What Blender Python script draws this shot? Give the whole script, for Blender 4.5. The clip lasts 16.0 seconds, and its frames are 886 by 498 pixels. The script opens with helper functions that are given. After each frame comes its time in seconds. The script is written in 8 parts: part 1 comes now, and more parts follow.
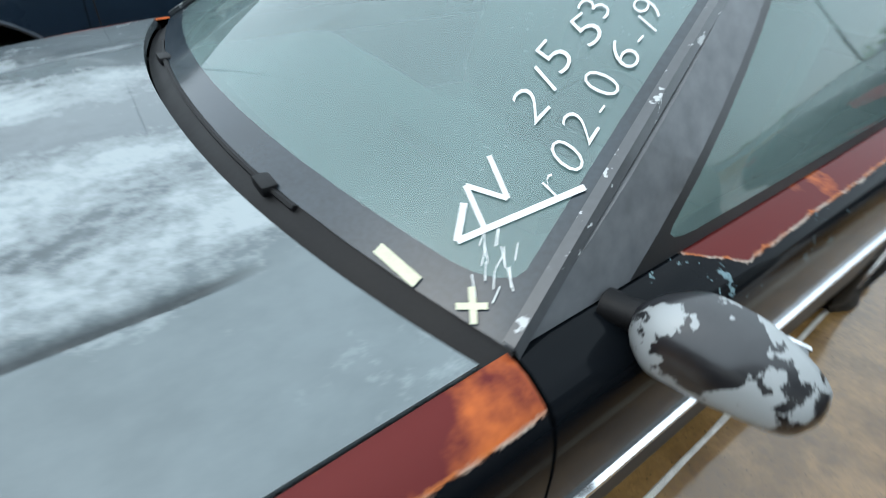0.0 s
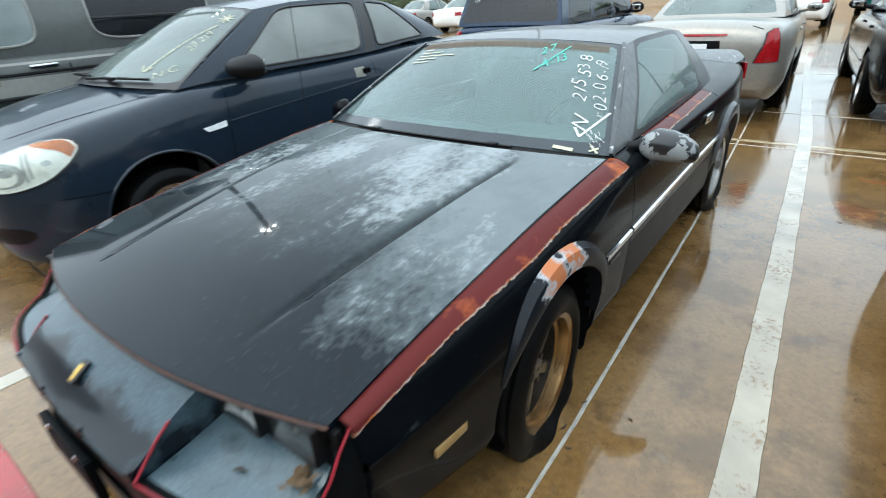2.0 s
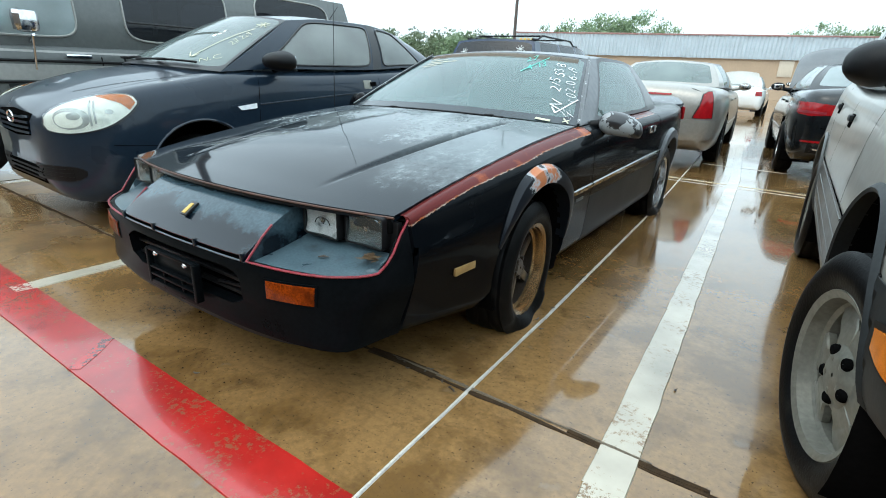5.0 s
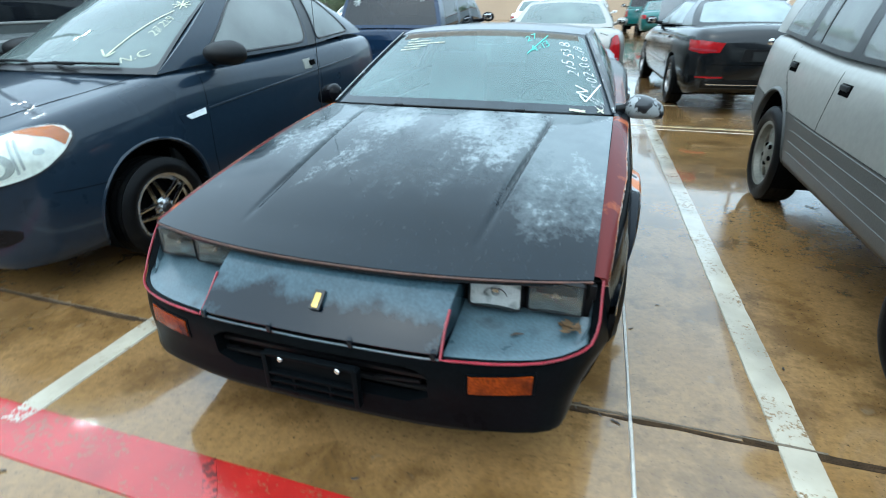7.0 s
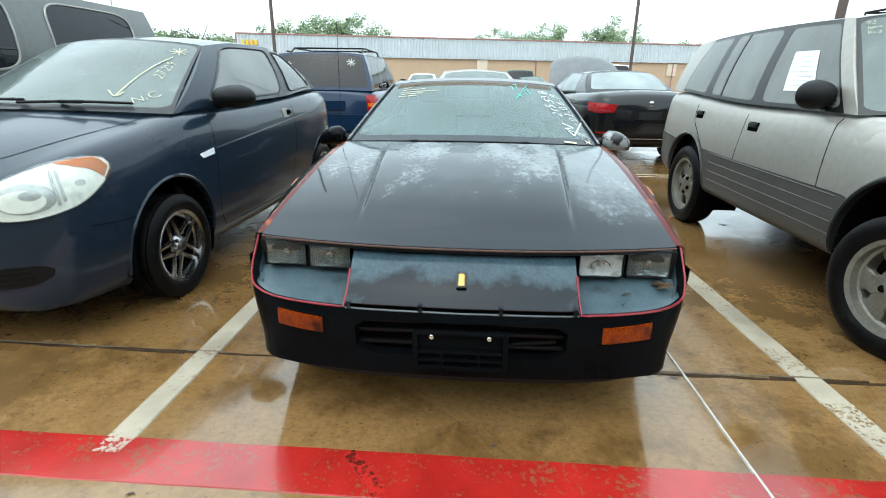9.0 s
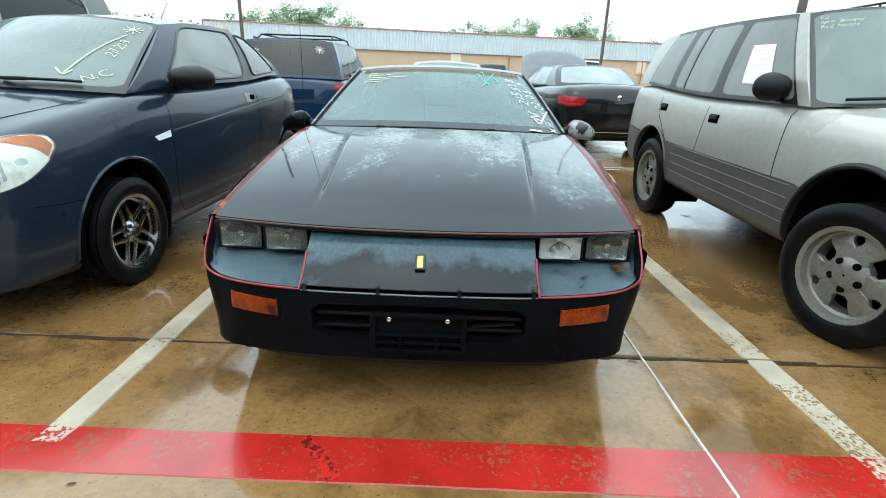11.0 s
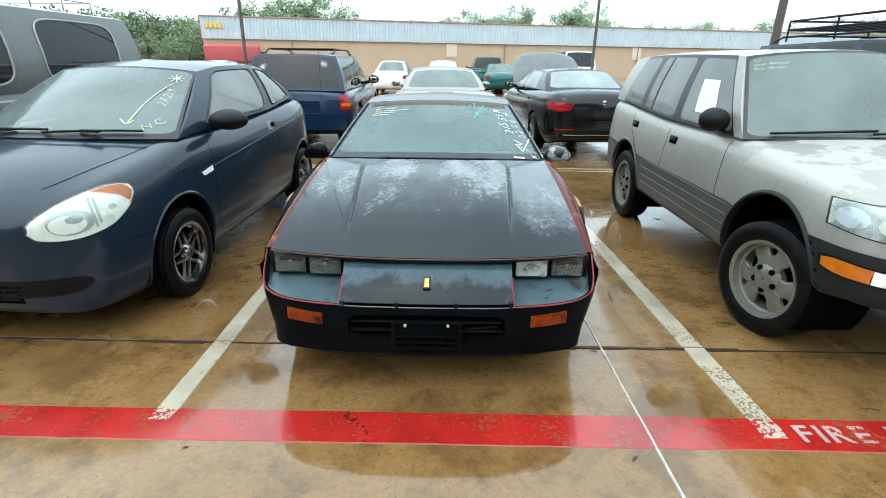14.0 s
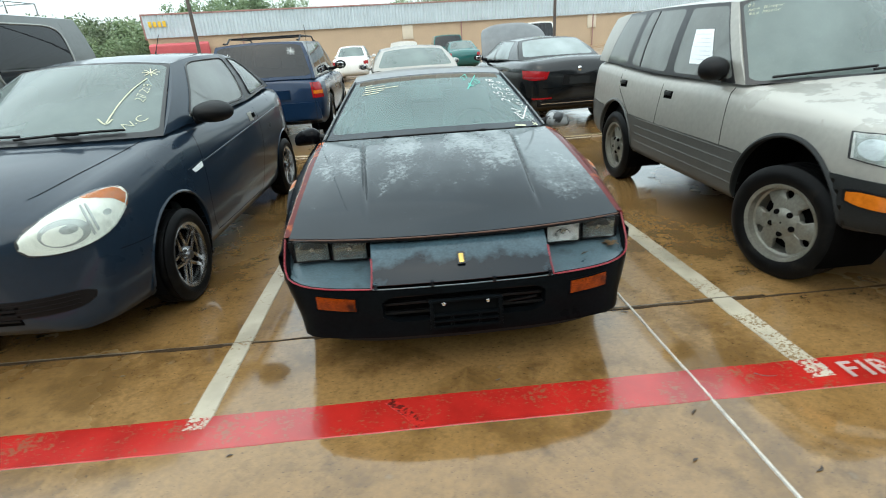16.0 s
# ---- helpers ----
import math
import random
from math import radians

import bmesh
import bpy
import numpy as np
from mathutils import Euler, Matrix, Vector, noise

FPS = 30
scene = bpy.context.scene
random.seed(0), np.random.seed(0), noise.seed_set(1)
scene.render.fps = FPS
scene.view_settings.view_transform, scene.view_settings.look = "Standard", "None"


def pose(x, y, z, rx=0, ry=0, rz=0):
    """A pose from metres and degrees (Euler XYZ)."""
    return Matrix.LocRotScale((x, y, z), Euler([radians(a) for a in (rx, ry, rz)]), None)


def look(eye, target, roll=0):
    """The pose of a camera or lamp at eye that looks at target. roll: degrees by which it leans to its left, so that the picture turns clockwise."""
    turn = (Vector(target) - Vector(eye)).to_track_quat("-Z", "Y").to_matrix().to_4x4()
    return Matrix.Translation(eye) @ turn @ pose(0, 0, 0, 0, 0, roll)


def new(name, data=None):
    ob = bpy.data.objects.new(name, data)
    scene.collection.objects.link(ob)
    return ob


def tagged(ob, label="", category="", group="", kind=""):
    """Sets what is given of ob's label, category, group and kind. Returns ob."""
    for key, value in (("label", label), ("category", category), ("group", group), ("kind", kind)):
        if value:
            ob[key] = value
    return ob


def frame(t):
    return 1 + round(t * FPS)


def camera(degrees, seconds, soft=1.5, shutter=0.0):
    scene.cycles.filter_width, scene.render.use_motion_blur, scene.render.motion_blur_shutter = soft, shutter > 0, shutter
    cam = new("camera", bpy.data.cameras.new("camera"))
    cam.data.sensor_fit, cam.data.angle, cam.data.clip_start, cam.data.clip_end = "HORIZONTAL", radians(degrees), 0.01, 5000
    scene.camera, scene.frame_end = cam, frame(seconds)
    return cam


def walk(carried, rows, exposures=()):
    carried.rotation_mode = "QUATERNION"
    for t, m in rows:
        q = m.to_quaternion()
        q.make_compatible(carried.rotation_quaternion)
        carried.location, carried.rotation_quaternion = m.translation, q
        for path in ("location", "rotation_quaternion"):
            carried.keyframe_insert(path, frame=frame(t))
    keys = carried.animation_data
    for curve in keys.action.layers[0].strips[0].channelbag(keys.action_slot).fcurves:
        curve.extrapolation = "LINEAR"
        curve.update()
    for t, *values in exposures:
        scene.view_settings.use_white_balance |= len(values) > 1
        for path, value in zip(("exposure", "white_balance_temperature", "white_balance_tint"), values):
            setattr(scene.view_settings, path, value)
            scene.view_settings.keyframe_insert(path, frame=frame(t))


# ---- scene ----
from mathutils.bvhtree import BVHTree

cam = camera(83.2, 16.0, soft=0.9, shutter=0.4)
PATH = [
    (0, (1.068, 1.379, 1.318), (-0.149, 2.348, 0.061), 4.1),
    (0.5, (1.145, 0.983, 1.407), (0.108, 2.268, 0.278), 1.4),
    (1, (1.313, 0.596, 1.448), (0.386, 2.026, 0.402), -1.8),
    (1.5, (1.369, 0.189, 1.465), (0.374, 1.629, 0.497), -3.1),
    (2, (1.468, -0.224, 1.435), (0.353, 1.174, 0.54), -3.3),
    (2.5, (1.609, -0.601, 1.425), (0.425, 0.779, 0.594), -3.4),
    (3, (1.76, -0.837, 1.376), (0.594, 0.585, 0.59), -2.4),
    (3.5, (1.807, -0.92, 1.231), (0.688, 0.583, 0.53), 0.3),
    (4, (1.794, -0.911, 1.032), (0.698, 0.653, 0.437), 1.9),
    (4.2, (1.783, -0.904, 0.98), (0.697, 0.676, 0.409), 2.6),
    (6.3, (1.383, -1.084, 1.35), (0.538, 0.479, 0.433), -0.3),
    (6.5, (1.216, -1.102, 1.361), (0.446, 0.489, 0.426), -0.3),
    (7, (0.75, -1.111, 1.379), (0.209, 0.6, 0.496), -0.6),
    (7.5, (0.456, -1.14, 1.477), (0.159, 0.674, 0.688), -1.1),
    (8, (0.24, -1.385, 1.473), (0.099, 0.477, 0.756), -1.4),
    (8.5, (0.016, -1.539, 1.362), (-0.12, 0.338, 0.686), -0.8),
    (9, (0.039, -1.596, 1.235), (-0.085, 0.293, 0.591), 0.7),
    (9.5, (0.11, -1.58, 1.047), (0.032, 0.322, 0.432), 1.8),
    (10, (0.111, -1.555, 0.985), (0.071, 0.356, 0.396), 2.4),
    (10.2, (0.108, -1.56, 1.029), (0.075, 0.35, 0.437), 2.4),
    (12.3, (0.074, -1.684, 1.39), (0.073, 0.145, 0.582), 1.1),
    (12.5, (0.082, -1.715, 1.446), (0.075, 0.112, 0.632), 0.8),
    (13, (0.095, -1.861, 1.5), (0.087, -0.017, 0.724), 0.7),
    (13.5, (0.067, -2.001, 1.526), (0.056, -0.141, 0.791), 0.6),
    (14, (0.091, -2.102, 1.544), (0.075, -0.231, 0.836), 0.7),
    (14.5, (0.098, -2.117, 1.547), (0.07, -0.232, 0.88), 1.2),
    (15, (0.101, -2.102, 1.517), (0.076, -0.201, 0.895), 0.6),
    (15.5, (0.072, -2.087, 1.393), (0.112, -0.202, 0.726), -1.4),
    (16, (-0.171, -2.02, 1.472), (-0.086, -0.176, 0.702), -3.8),
]
EXPOSURES = [(0, 0.70, 5850, 4.5), (0.5, 0.54, 6150, 3.5), (1.5, 0.62, 6050, 4), (3, 0.8, 5650, 3), (4, 0.70, 5850, 2), (6.5, 0.80, 5400, -1.5), (7.2, 0.92, 5250, -2), (8, 0.88, 5900, 2), (10, 0.83, 6000, 1), (12.5, 0.95, 5700, -2), (13, 0.93, 5740, -1), (14.5, 0.78, 5920, 1), (15, 0.73, 6000, 1), (15.5, 0.50, 6150, 1), (16, 0.65, 6150, 1)]
walk(cam, [(t, look(eye, target, roll)) for t, eye, target, roll in PATH], EXPOSURES)
SKY_LOW, SKY_HIGH = 0.9, 1.1
SKY_HORIZON, SKY_ZENITH = 0.78, 1.32
GROUND_A, GROUND_B, GROUND_C = (0.255, 0.153, 0.058), (0.205, 0.115, 0.038), (0.148, 0.077, 0.020)

# ---- light ----
world = bpy.data.worlds.new("overcast")
scene.world = world
world.use_nodes = True
wn = world.node_tree
wn.nodes.clear()
sky = wn.nodes.new("ShaderNodeTexSky")
sky.sky_type, sky.sun_disc = "NISHITA", False
SUN_ELEV, SUN_TURN = radians(58), radians(200)
sky.sun_elevation, sky.sun_rotation = SUN_ELEV, SUN_TURN
sky.air_density, sky.dust_density, sky.ozone_density = 1.0, 6.0, 1.0
cloud = wn.nodes.new("ShaderNodeTexNoise")
cloud.inputs["Scale"].default_value, cloud.inputs["Detail"].default_value = 2.2, 4
ramp = wn.nodes.new("ShaderNodeMapRange")
ramp.inputs[1].default_value, ramp.inputs[2].default_value = 0.3, 0.7
ramp.inputs[3].default_value, ramp.inputs[4].default_value = SKY_LOW, SKY_HIGH
coord = wn.nodes.new("ShaderNodeTexCoord")
wn.links.new(coord.outputs["Generated"], cloud.inputs["Vector"])
wn.links.new(cloud.outputs["Fac"], ramp.inputs[0])
tint = wn.nodes.new("ShaderNodeMix")
tint.data_type, tint.blend_type = "RGBA", "MULTIPLY"
tint.inputs[0].default_value = 1
tint.inputs[6].default_value = (0.93, 1.0, 1.01, 1)
split = wn.nodes.new("ShaderNodeSeparateXYZ")
wn.links.new(coord.outputs["Generated"], split.inputs[0])
dome = wn.nodes.new("ShaderNodeMapRange")
dome.inputs[1].default_value, dome.inputs[2].default_value = 0.0, 1.0
dome.inputs[3].default_value, dome.inputs[4].default_value = SKY_HORIZON, SKY_ZENITH
wn.links.new(split.outputs[2], dome.inputs[0])
level = wn.nodes.new("ShaderNodeMath")
level.operation = "MULTIPLY"
wn.links.new(ramp.outputs[0], level.inputs[0])
wn.links.new(dome.outputs[0], level.inputs[1])
wn.links.new(level.outputs[0], tint.inputs[7])
bg_cloud, bg_sky = wn.nodes.new("ShaderNodeBackground"), wn.nodes.new("ShaderNodeBackground")
bg_cloud.inputs[1].default_value, bg_sky.inputs[1].default_value = 1.0, 0.05
both, wout = wn.nodes.new("ShaderNodeAddShader"), wn.nodes.new("ShaderNodeOutputWorld")
wn.links.new(tint.outputs[2], bg_cloud.inputs[0])
wn.links.new(sky.outputs[0], bg_sky.inputs[0])
wn.links.new(bg_cloud.outputs[0], both.inputs[0])
wn.links.new(bg_sky.outputs[0], both.inputs[1])
wn.links.new(both.outputs[0], wout.inputs[0])
sun = new("sun", bpy.data.lights.new("sun", "SUN"))
sun.data.energy, sun.data.angle, sun.data.color = 0.5, radians(150), (1.0, 0.98, 0.95)
sun.matrix_world = look((0, 0, 30), (8, 14, 0))


# ---- materials ----
def mat(name, color, rough=0.5, metal=0.0, coat=0.0, vary=0.15, scale=6.0, bump=0.0, bump_scale=60.0, spec=0.5, dirt=None, dirt_amount=0.0, stretch=(1, 1, 1)):
    """A surface with two scales of variation: broad stains and fine grain."""
    m = bpy.data.materials.new(name)
    m.use_nodes = True
    t = m.node_tree
    b = t.nodes["Principled BSDF"]
    b.inputs["Roughness"].default_value, b.inputs["Metallic"].default_value = rough, metal
    b.inputs["Coat Weight"].default_value, b.inputs["Coat Roughness"].default_value = coat, 0.04
    b.inputs["Specular IOR Level"].default_value = spec
    co = t.nodes.new("ShaderNodeTexCoord")
    mp = t.nodes.new("ShaderNodeMapping")
    mp.inputs["Scale"].default_value = stretch
    t.links.new(co.outputs["Object"], mp.inputs[0])
    n1, n2 = t.nodes.new("ShaderNodeTexNoise"), t.nodes.new("ShaderNodeTexNoise")
    for n, s, d in ((n1, scale, 5), (n2, scale * 14, 3)):
        n.inputs["Scale"].default_value, n.inputs["Detail"].default_value = s, d
        t.links.new(mp.outputs[0], n.inputs["Vector"])
    add = t.nodes.new("ShaderNodeMath")
    add.operation = "ADD"
    t.links.new(n1.outputs["Fac"], add.inputs[0])
    t.links.new(n2.outputs["Fac"], add.inputs[1])
    rm = t.nodes.new("ShaderNodeMapRange")
    rm.inputs[1].default_value, rm.inputs[2].default_value = 0.7, 1.3
    rm.inputs[3].default_value, rm.inputs[4].default_value = 1 - vary, 1 + vary
    t.links.new(add.outputs[0], rm.inputs[0])
    mx = t.nodes.new("ShaderNodeMix")
    mx.data_type, mx.blend_type = "RGBA", "MULTIPLY"
    mx.inputs[0].default_value = 1
    mx.inputs[6].default_value = (*color, 1)
    t.links.new(rm.outputs[0], mx.inputs[7])
    last = mx.outputs[2]
    if dirt:
        dm = t.nodes.new("ShaderNodeMapRange")
        dm.inputs[1].default_value, dm.inputs[2].default_value = 0.62 - 0.2 * dirt_amount, 0.72
        t.links.new(n1.outputs["Fac"], dm.inputs[0])
        d2 = t.nodes.new("ShaderNodeMix")
        d2.data_type = "RGBA"
        t.links.new(dm.outputs[0], d2.inputs[0])
        t.links.new(last, d2.inputs[6])
        d2.inputs[7].default_value = (*dirt, 1)
        last = d2.outputs[2]
    t.links.new(last, b.inputs["Base Color"])
    rr = t.nodes.new("ShaderNodeMapRange")
    rr.inputs[3].default_value, rr.inputs[4].default_value = rough * 0.75, min(1, rough * 1.25)
    t.links.new(n1.outputs["Fac"], rr.inputs[0])
    t.links.new(rr.outputs[0], b.inputs["Roughness"])
    if bump:
        bp = t.nodes.new("ShaderNodeBump")
        bp.inputs["Strength"].default_value, bp.inputs["Distance"].default_value = bump, 0.004
        n3 = t.nodes.new("ShaderNodeTexNoise")
        n3.inputs["Scale"].default_value, n3.inputs["Detail"].default_value = bump_scale, 4
        t.links.new(mp.outputs[0], n3.inputs["Vector"])
        t.links.new(n3.outputs["Fac"], bp.inputs["Height"])
        t.links.new(bp.outputs[0], b.inputs["Normal"])
    return m


def nodes_of(m):
    return m.node_tree, m.node_tree.nodes["Principled BSDF"]


def mask(t, source, lo, hi, a=0.0, b=1.0):
    r = t.nodes.new("ShaderNodeMapRange")
    r.inputs[1].default_value, r.inputs[2].default_value = lo, hi
    r.inputs[3].default_value, r.inputs[4].default_value = a, b
    t.links.new(source, r.inputs[0])
    return r.outputs[0]


def math_node(t, op, a, b=None):
    n = t.nodes.new("ShaderNodeMath")
    n.operation = op
    for i, v in ((0, a), (1, b)):
        if v is None:
            continue
        if isinstance(v, (int, float)):
            n.inputs[i].default_value = v
        else:
            t.links.new(v, n.inputs[i])
    return n.outputs[0]


def noise_node(t, vector, scale, detail=5, rough=0.5):
    n = t.nodes.new("ShaderNodeTexNoise")
    n.inputs["Scale"].default_value, n.inputs["Detail"].default_value, n.inputs["Roughness"].default_value = scale, detail, rough
    t.links.new(vector, n.inputs["Vector"])
    return n.outputs["Fac"]


def mix_color(t, fac, a, b):
    n = t.nodes.new("ShaderNodeMix")
    n.data_type = "RGBA"
    for i, v in ((0, fac), (6, a), (7, b)):
        if isinstance(v, tuple):
            n.inputs[i].default_value = (*v, 1)
        elif isinstance(v, (int, float)):
            n.inputs[i].default_value = v
        else:
            t.links.new(v, n.inputs[i])
    return n.outputs[2]


def mapped(t, scale=(1, 1, 1), kind="Object"):
    co, mp = t.nodes.new("ShaderNodeTexCoord"), t.nodes.new("ShaderNodeMapping")
    mp.inputs["Scale"].default_value = scale
    t.links.new(co.outputs[kind], mp.inputs[0])
    return mp.outputs[0]


def bump_to(t, b, height, strength, distance=0.003):
    n = t.nodes.new("ShaderNodeBump")
    n.inputs["Strength"].default_value, n.inputs["Distance"].default_value = strength, distance
    t.links.new(height, n.inputs["Height"])
    t.links.new(n.outputs[0], b.inputs["Normal"])


def glass(name, tint_color, gloss=1.0, rough=0.02, film=0.0, fog=(0.45, 0.56, 0.55)):
    """Thin car glass: tinted see-through with a mirror's share by Fresnel, and a film of rain and dust whose pale
    colour also adds sky sheen.
    """
    m = bpy.data.materials.new(name)
    m.use_nodes = True
    t = m.node_tree
    t.nodes.clear()
    out = t.nodes.new("ShaderNodeOutputMaterial")
    tr, gl, df = t.nodes.new("ShaderNodeBsdfTransparent"), t.nodes.new("ShaderNodeBsdfGlossy"), t.nodes.new("ShaderNodeBsdfDiffuse")
    tr.inputs[0].default_value = (*tint_color, 1)
    gl.inputs["Roughness"].default_value = rough
    df.inputs[0].default_value = (*fog, 1)
    fr = t.nodes.new("ShaderNodeFresnel")
    fr.inputs[0].default_value = 1.5
    f = math_node(t, "MULTIPLY", fr.outputs[0], gloss)
    v = mapped(t)
    spots = mask(t, noise_node(t, v, 2.0, 4), 0.3, 0.7, 0.75 * film, 1.15 * film)
    drops = mask(t, noise_node(t, v, 160, 2), 0.62, 0.7, 0.0, 0.08)
    m0 = t.nodes.new("ShaderNodeMixShader")
    t.links.new(math_node(t, "ADD", spots, drops), m0.inputs[0])
    t.links.new(tr.outputs[0], m0.inputs[1])
    t.links.new(df.outputs[0], m0.inputs[2])
    m1 = t.nodes.new("ShaderNodeMixShader")
    t.links.new(f, m1.inputs[0])
    t.links.new(m0.outputs[0], m1.inputs[1])
    t.links.new(gl.outputs[0], m1.inputs[2])
    t.links.new(m1.outputs[0], out.inputs[0])
    return m


def lens(name, color, rough=0.12, emit=0.0):
    m = mat(name, color, rough, coat=0.25, vary=0.25, scale=30, spec=0.3)
    if emit:
        b = m.node_tree.nodes["Principled BSDF"]
        b.inputs["Emission Color"].default_value, b.inputs["Emission Strength"].default_value = (1, 0.96, 0.88, 1), emit
    return m


def paint(name, color, rough=0.28, metal=0.0, coat=1.0, vary=0.10):
    """Car paint under a clear coat, a little grimy."""
    m = mat(name, color, rough, metal, coat, vary, 1.8)
    t, b = nodes_of(m)
    b.inputs["Specular IOR Level"].default_value = 0.2
    grime = noise_node(t, mapped(t), 3.0, 6, 0.6)
    t.links.new(mask(t, grime, 0.4, 0.75, 0.02, 0.16), b.inputs["Coat Roughness"])
    return m


M_BLACK = paint("black_paint", (0.003, 0.003, 0.004), 0.22, coat=0.25)
M_BLACK.node_tree.nodes["Principled BSDF"].inputs["Coat IOR"].default_value = 1.3
M_BLACK.node_tree.nodes["Principled BSDF"].inputs["Specular IOR Level"].default_value = 0.03
M_LOWER = paint("lower_body_paint", (0.008, 0.0075, 0.007), 0.4, 0.0, 0.06)
M_LOWER.node_tree.nodes["Principled BSDF"].inputs["Specular IOR Level"].default_value = 0.06
M_ROOF = paint("grey_primer_paint", (0.082, 0.086, 0.092), 0.38, 0.0, 0.35, 0.3)
M_SLATE = mat("weathered_slate_urethane", (0.058, 0.088, 0.104), 0.3, coat=0.15, vary=0.3, scale=9, dirt=(0.02, 0.028, 0.032), dirt_amount=0.3)
M_TAN = mat("faded_tan_lens", (0.30, 0.19, 0.07), 0.4, vary=0.2, scale=30)
M_BRONZE = mat("sooty_bronze_spokes", (0.050, 0.040, 0.032), 0.35, 0.5, vary=0.5, scale=14)
M_FASCIA = mat("black_urethane", (0.0030, 0.0038, 0.0045), 0.30, vary=0.4, scale=5, spec=0.03, coat=0.0)
M_MATTE = mat("matte_black_plastic", (0.004, 0.004, 0.0045), 0.5, spec=0.2, vary=0.3, scale=12, bump=0.15)
# near-black without gloss: the shade inside gaps, holes and wells is put into its colour
M_DARK = mat("cavity_shade_black", (0.004, 0.004, 0.004), 0.9, vary=0.3, bump=0.1, spec=0.0)
M_RUBBER = mat("tyre_rubber", (0.004, 0.004, 0.0042), 0.45, vary=0.35, scale=14, bump=0.25, bump_scale=120, spec=0.10, dirt=(0.012, 0.011, 0.009), dirt_amount=0.3)
M_TRIM = mat("black_window_trim", (0.008, 0.008, 0.009), 0.35, vary=0.2, scale=10)
M_FRIT = mat("dark_windshield_border", (0.020, 0.027, 0.034), 0.12, vary=0.25, scale=8)
M_CHROME = mat("chrome", (0.75, 0.76, 0.78), 0.12, 1.0, vary=0.15, scale=15)
M_ALLOY = mat("alloy_wheel", (0.40, 0.40, 0.40), 0.24, 1.0, vary=0.3, scale=12, dirt=(0.05, 0.045, 0.04), dirt_amount=0.35)
M_DARKALLOY = mat("grimy_dark_alloy", (0.09, 0.09, 0.095), 0.35, 0.9, vary=0.4, scale=12)
M_SILVERWHEEL = mat("silver_painted_wheel", (0.21, 0.205, 0.175), 0.42, 0.5, vary=0.2, scale=5, dirt=(0.12, 0.10, 0.07), dirt_amount=0.2)
M_GOLD = mat("tarnished_gold_wheel", (0.44, 0.30, 0.15), 0.22, 0.9, vary=0.4, scale=11, dirt=(0.14, 0.07, 0.03), dirt_amount=0.6)
M_BRASS = mat("brass_emblem", (0.50, 0.34, 0.10), 0.25, 0.9, vary=0.2, scale=60)
M_WHITEWHEEL = mat("cream_steel_wheel", (0.55, 0.52, 0.42), 0.45, vary=0.25, scale=10, dirt=(0.12, 0.08, 0.05), dirt_amount=0.3)
M_LAMP = mat("headlamp_reflector", (0.96, 0.98, 0.99), 0.15, 0.15, vary=0.15, scale=26, bump=1.0, bump_scale=34, dirt=(0.60, 0.63, 0.64), dirt_amount=0.4)
# mostly diffuse white: the sky mirrored by the bowl is put into its colour
M_LAMP_SHINE = mat("ribbed_sky_white_reflector", (0.97, 0.98, 0.98), 0.12, 0.25, vary=0.12, scale=16, bump=1.0, bump_scale=22, dirt=(0.10, 0.11, 0.11), dirt_amount=0.45)
M_LAMP_FACET = mat("faceted_headlamp_chrome", (0.96, 0.95, 0.86), 0.25, 0.0, vary=0.18, scale=14, bump=0.6, bump_scale=16, dirt=(0.62, 0.62, 0.55), dirt_amount=0.4)
M_LAMP_GREY = mat("grey_headlamp_bowl", (0.52, 0.53, 0.50), 0.18, 0.3, vary=0.4, scale=22, bump=0.6, bump_scale=30)
M_LAMP_DULL = mat("clouded_headlamp", (0.32, 0.37, 0.38), 0.12, 0.9, vary=0.6, scale=24, bump=0.7, bump_scale=30, dirt=(0.05, 0.055, 0.05), dirt_amount=0.8)
M_CLEAR = glass("clear_lens", (0.92, 0.95, 0.95), 1.0, 0.05, 0.04)
M_HAZY = glass("hazy_lens", (0.92, 0.95, 0.95), 1.0, 0.04, 0.05, (0.50, 0.57, 0.58))
M_AMBER = mat("amber_lens", (0.22, 0.032, 0.0012), 0.12, coat=0.0, vary=0.6, scale=13, spec=0.2, dirt=(0.035, 0.005, 0.001), dirt_amount=1.0)
M_AMBER_BRIGHT = lens("bright_amber_lens", (0.5, 0.14, 0.01))
M_RED = lens("red_lens", (0.26, 0.005, 0.008))
M_REDLINE = mat("red_pinstripe", (0.20, 0.008, 0.018), 0.35, vary=0.4, scale=14)
M_WS = glass("green_tinted_windshield", (0.46, 0.70, 0.67), 1.0, 0.02, 0.26, (0.35, 0.49, 0.49))
M_SIDEGLASS = glass("green_side_glass", (0.40, 0.70, 0.64), 1.0, 0.02, 0.25, (0.36, 0.50, 0.48))
M_DARKGLASS = glass("smoked_glass", (0.05, 0.058, 0.07), 1.0, 0.02, 0.10, (0.075, 0.09, 0.115))
M_MIDGLASS = glass("grey_green_glass", (0.32, 0.45, 0.42), 1.0, 0.02, 0.34, (0.36, 0.44, 0.42))
M_VANDOOR = glass("pale_van_door_glass", (0.30, 0.40, 0.40), 1.0, 0.02, 0.48, (0.50, 0.58, 0.58))
M_SHADEBAND = glass("brown_shade_band", (0.62, 0.50, 0.42), 0.0, 0.1, 0.16, (0.33, 0.27, 0.23))
M_FOGSIDE = glass("pale_film_side_glass", (0.30, 0.34, 0.32), 1.0, 0.02, 0.36, (0.46, 0.49, 0.47))
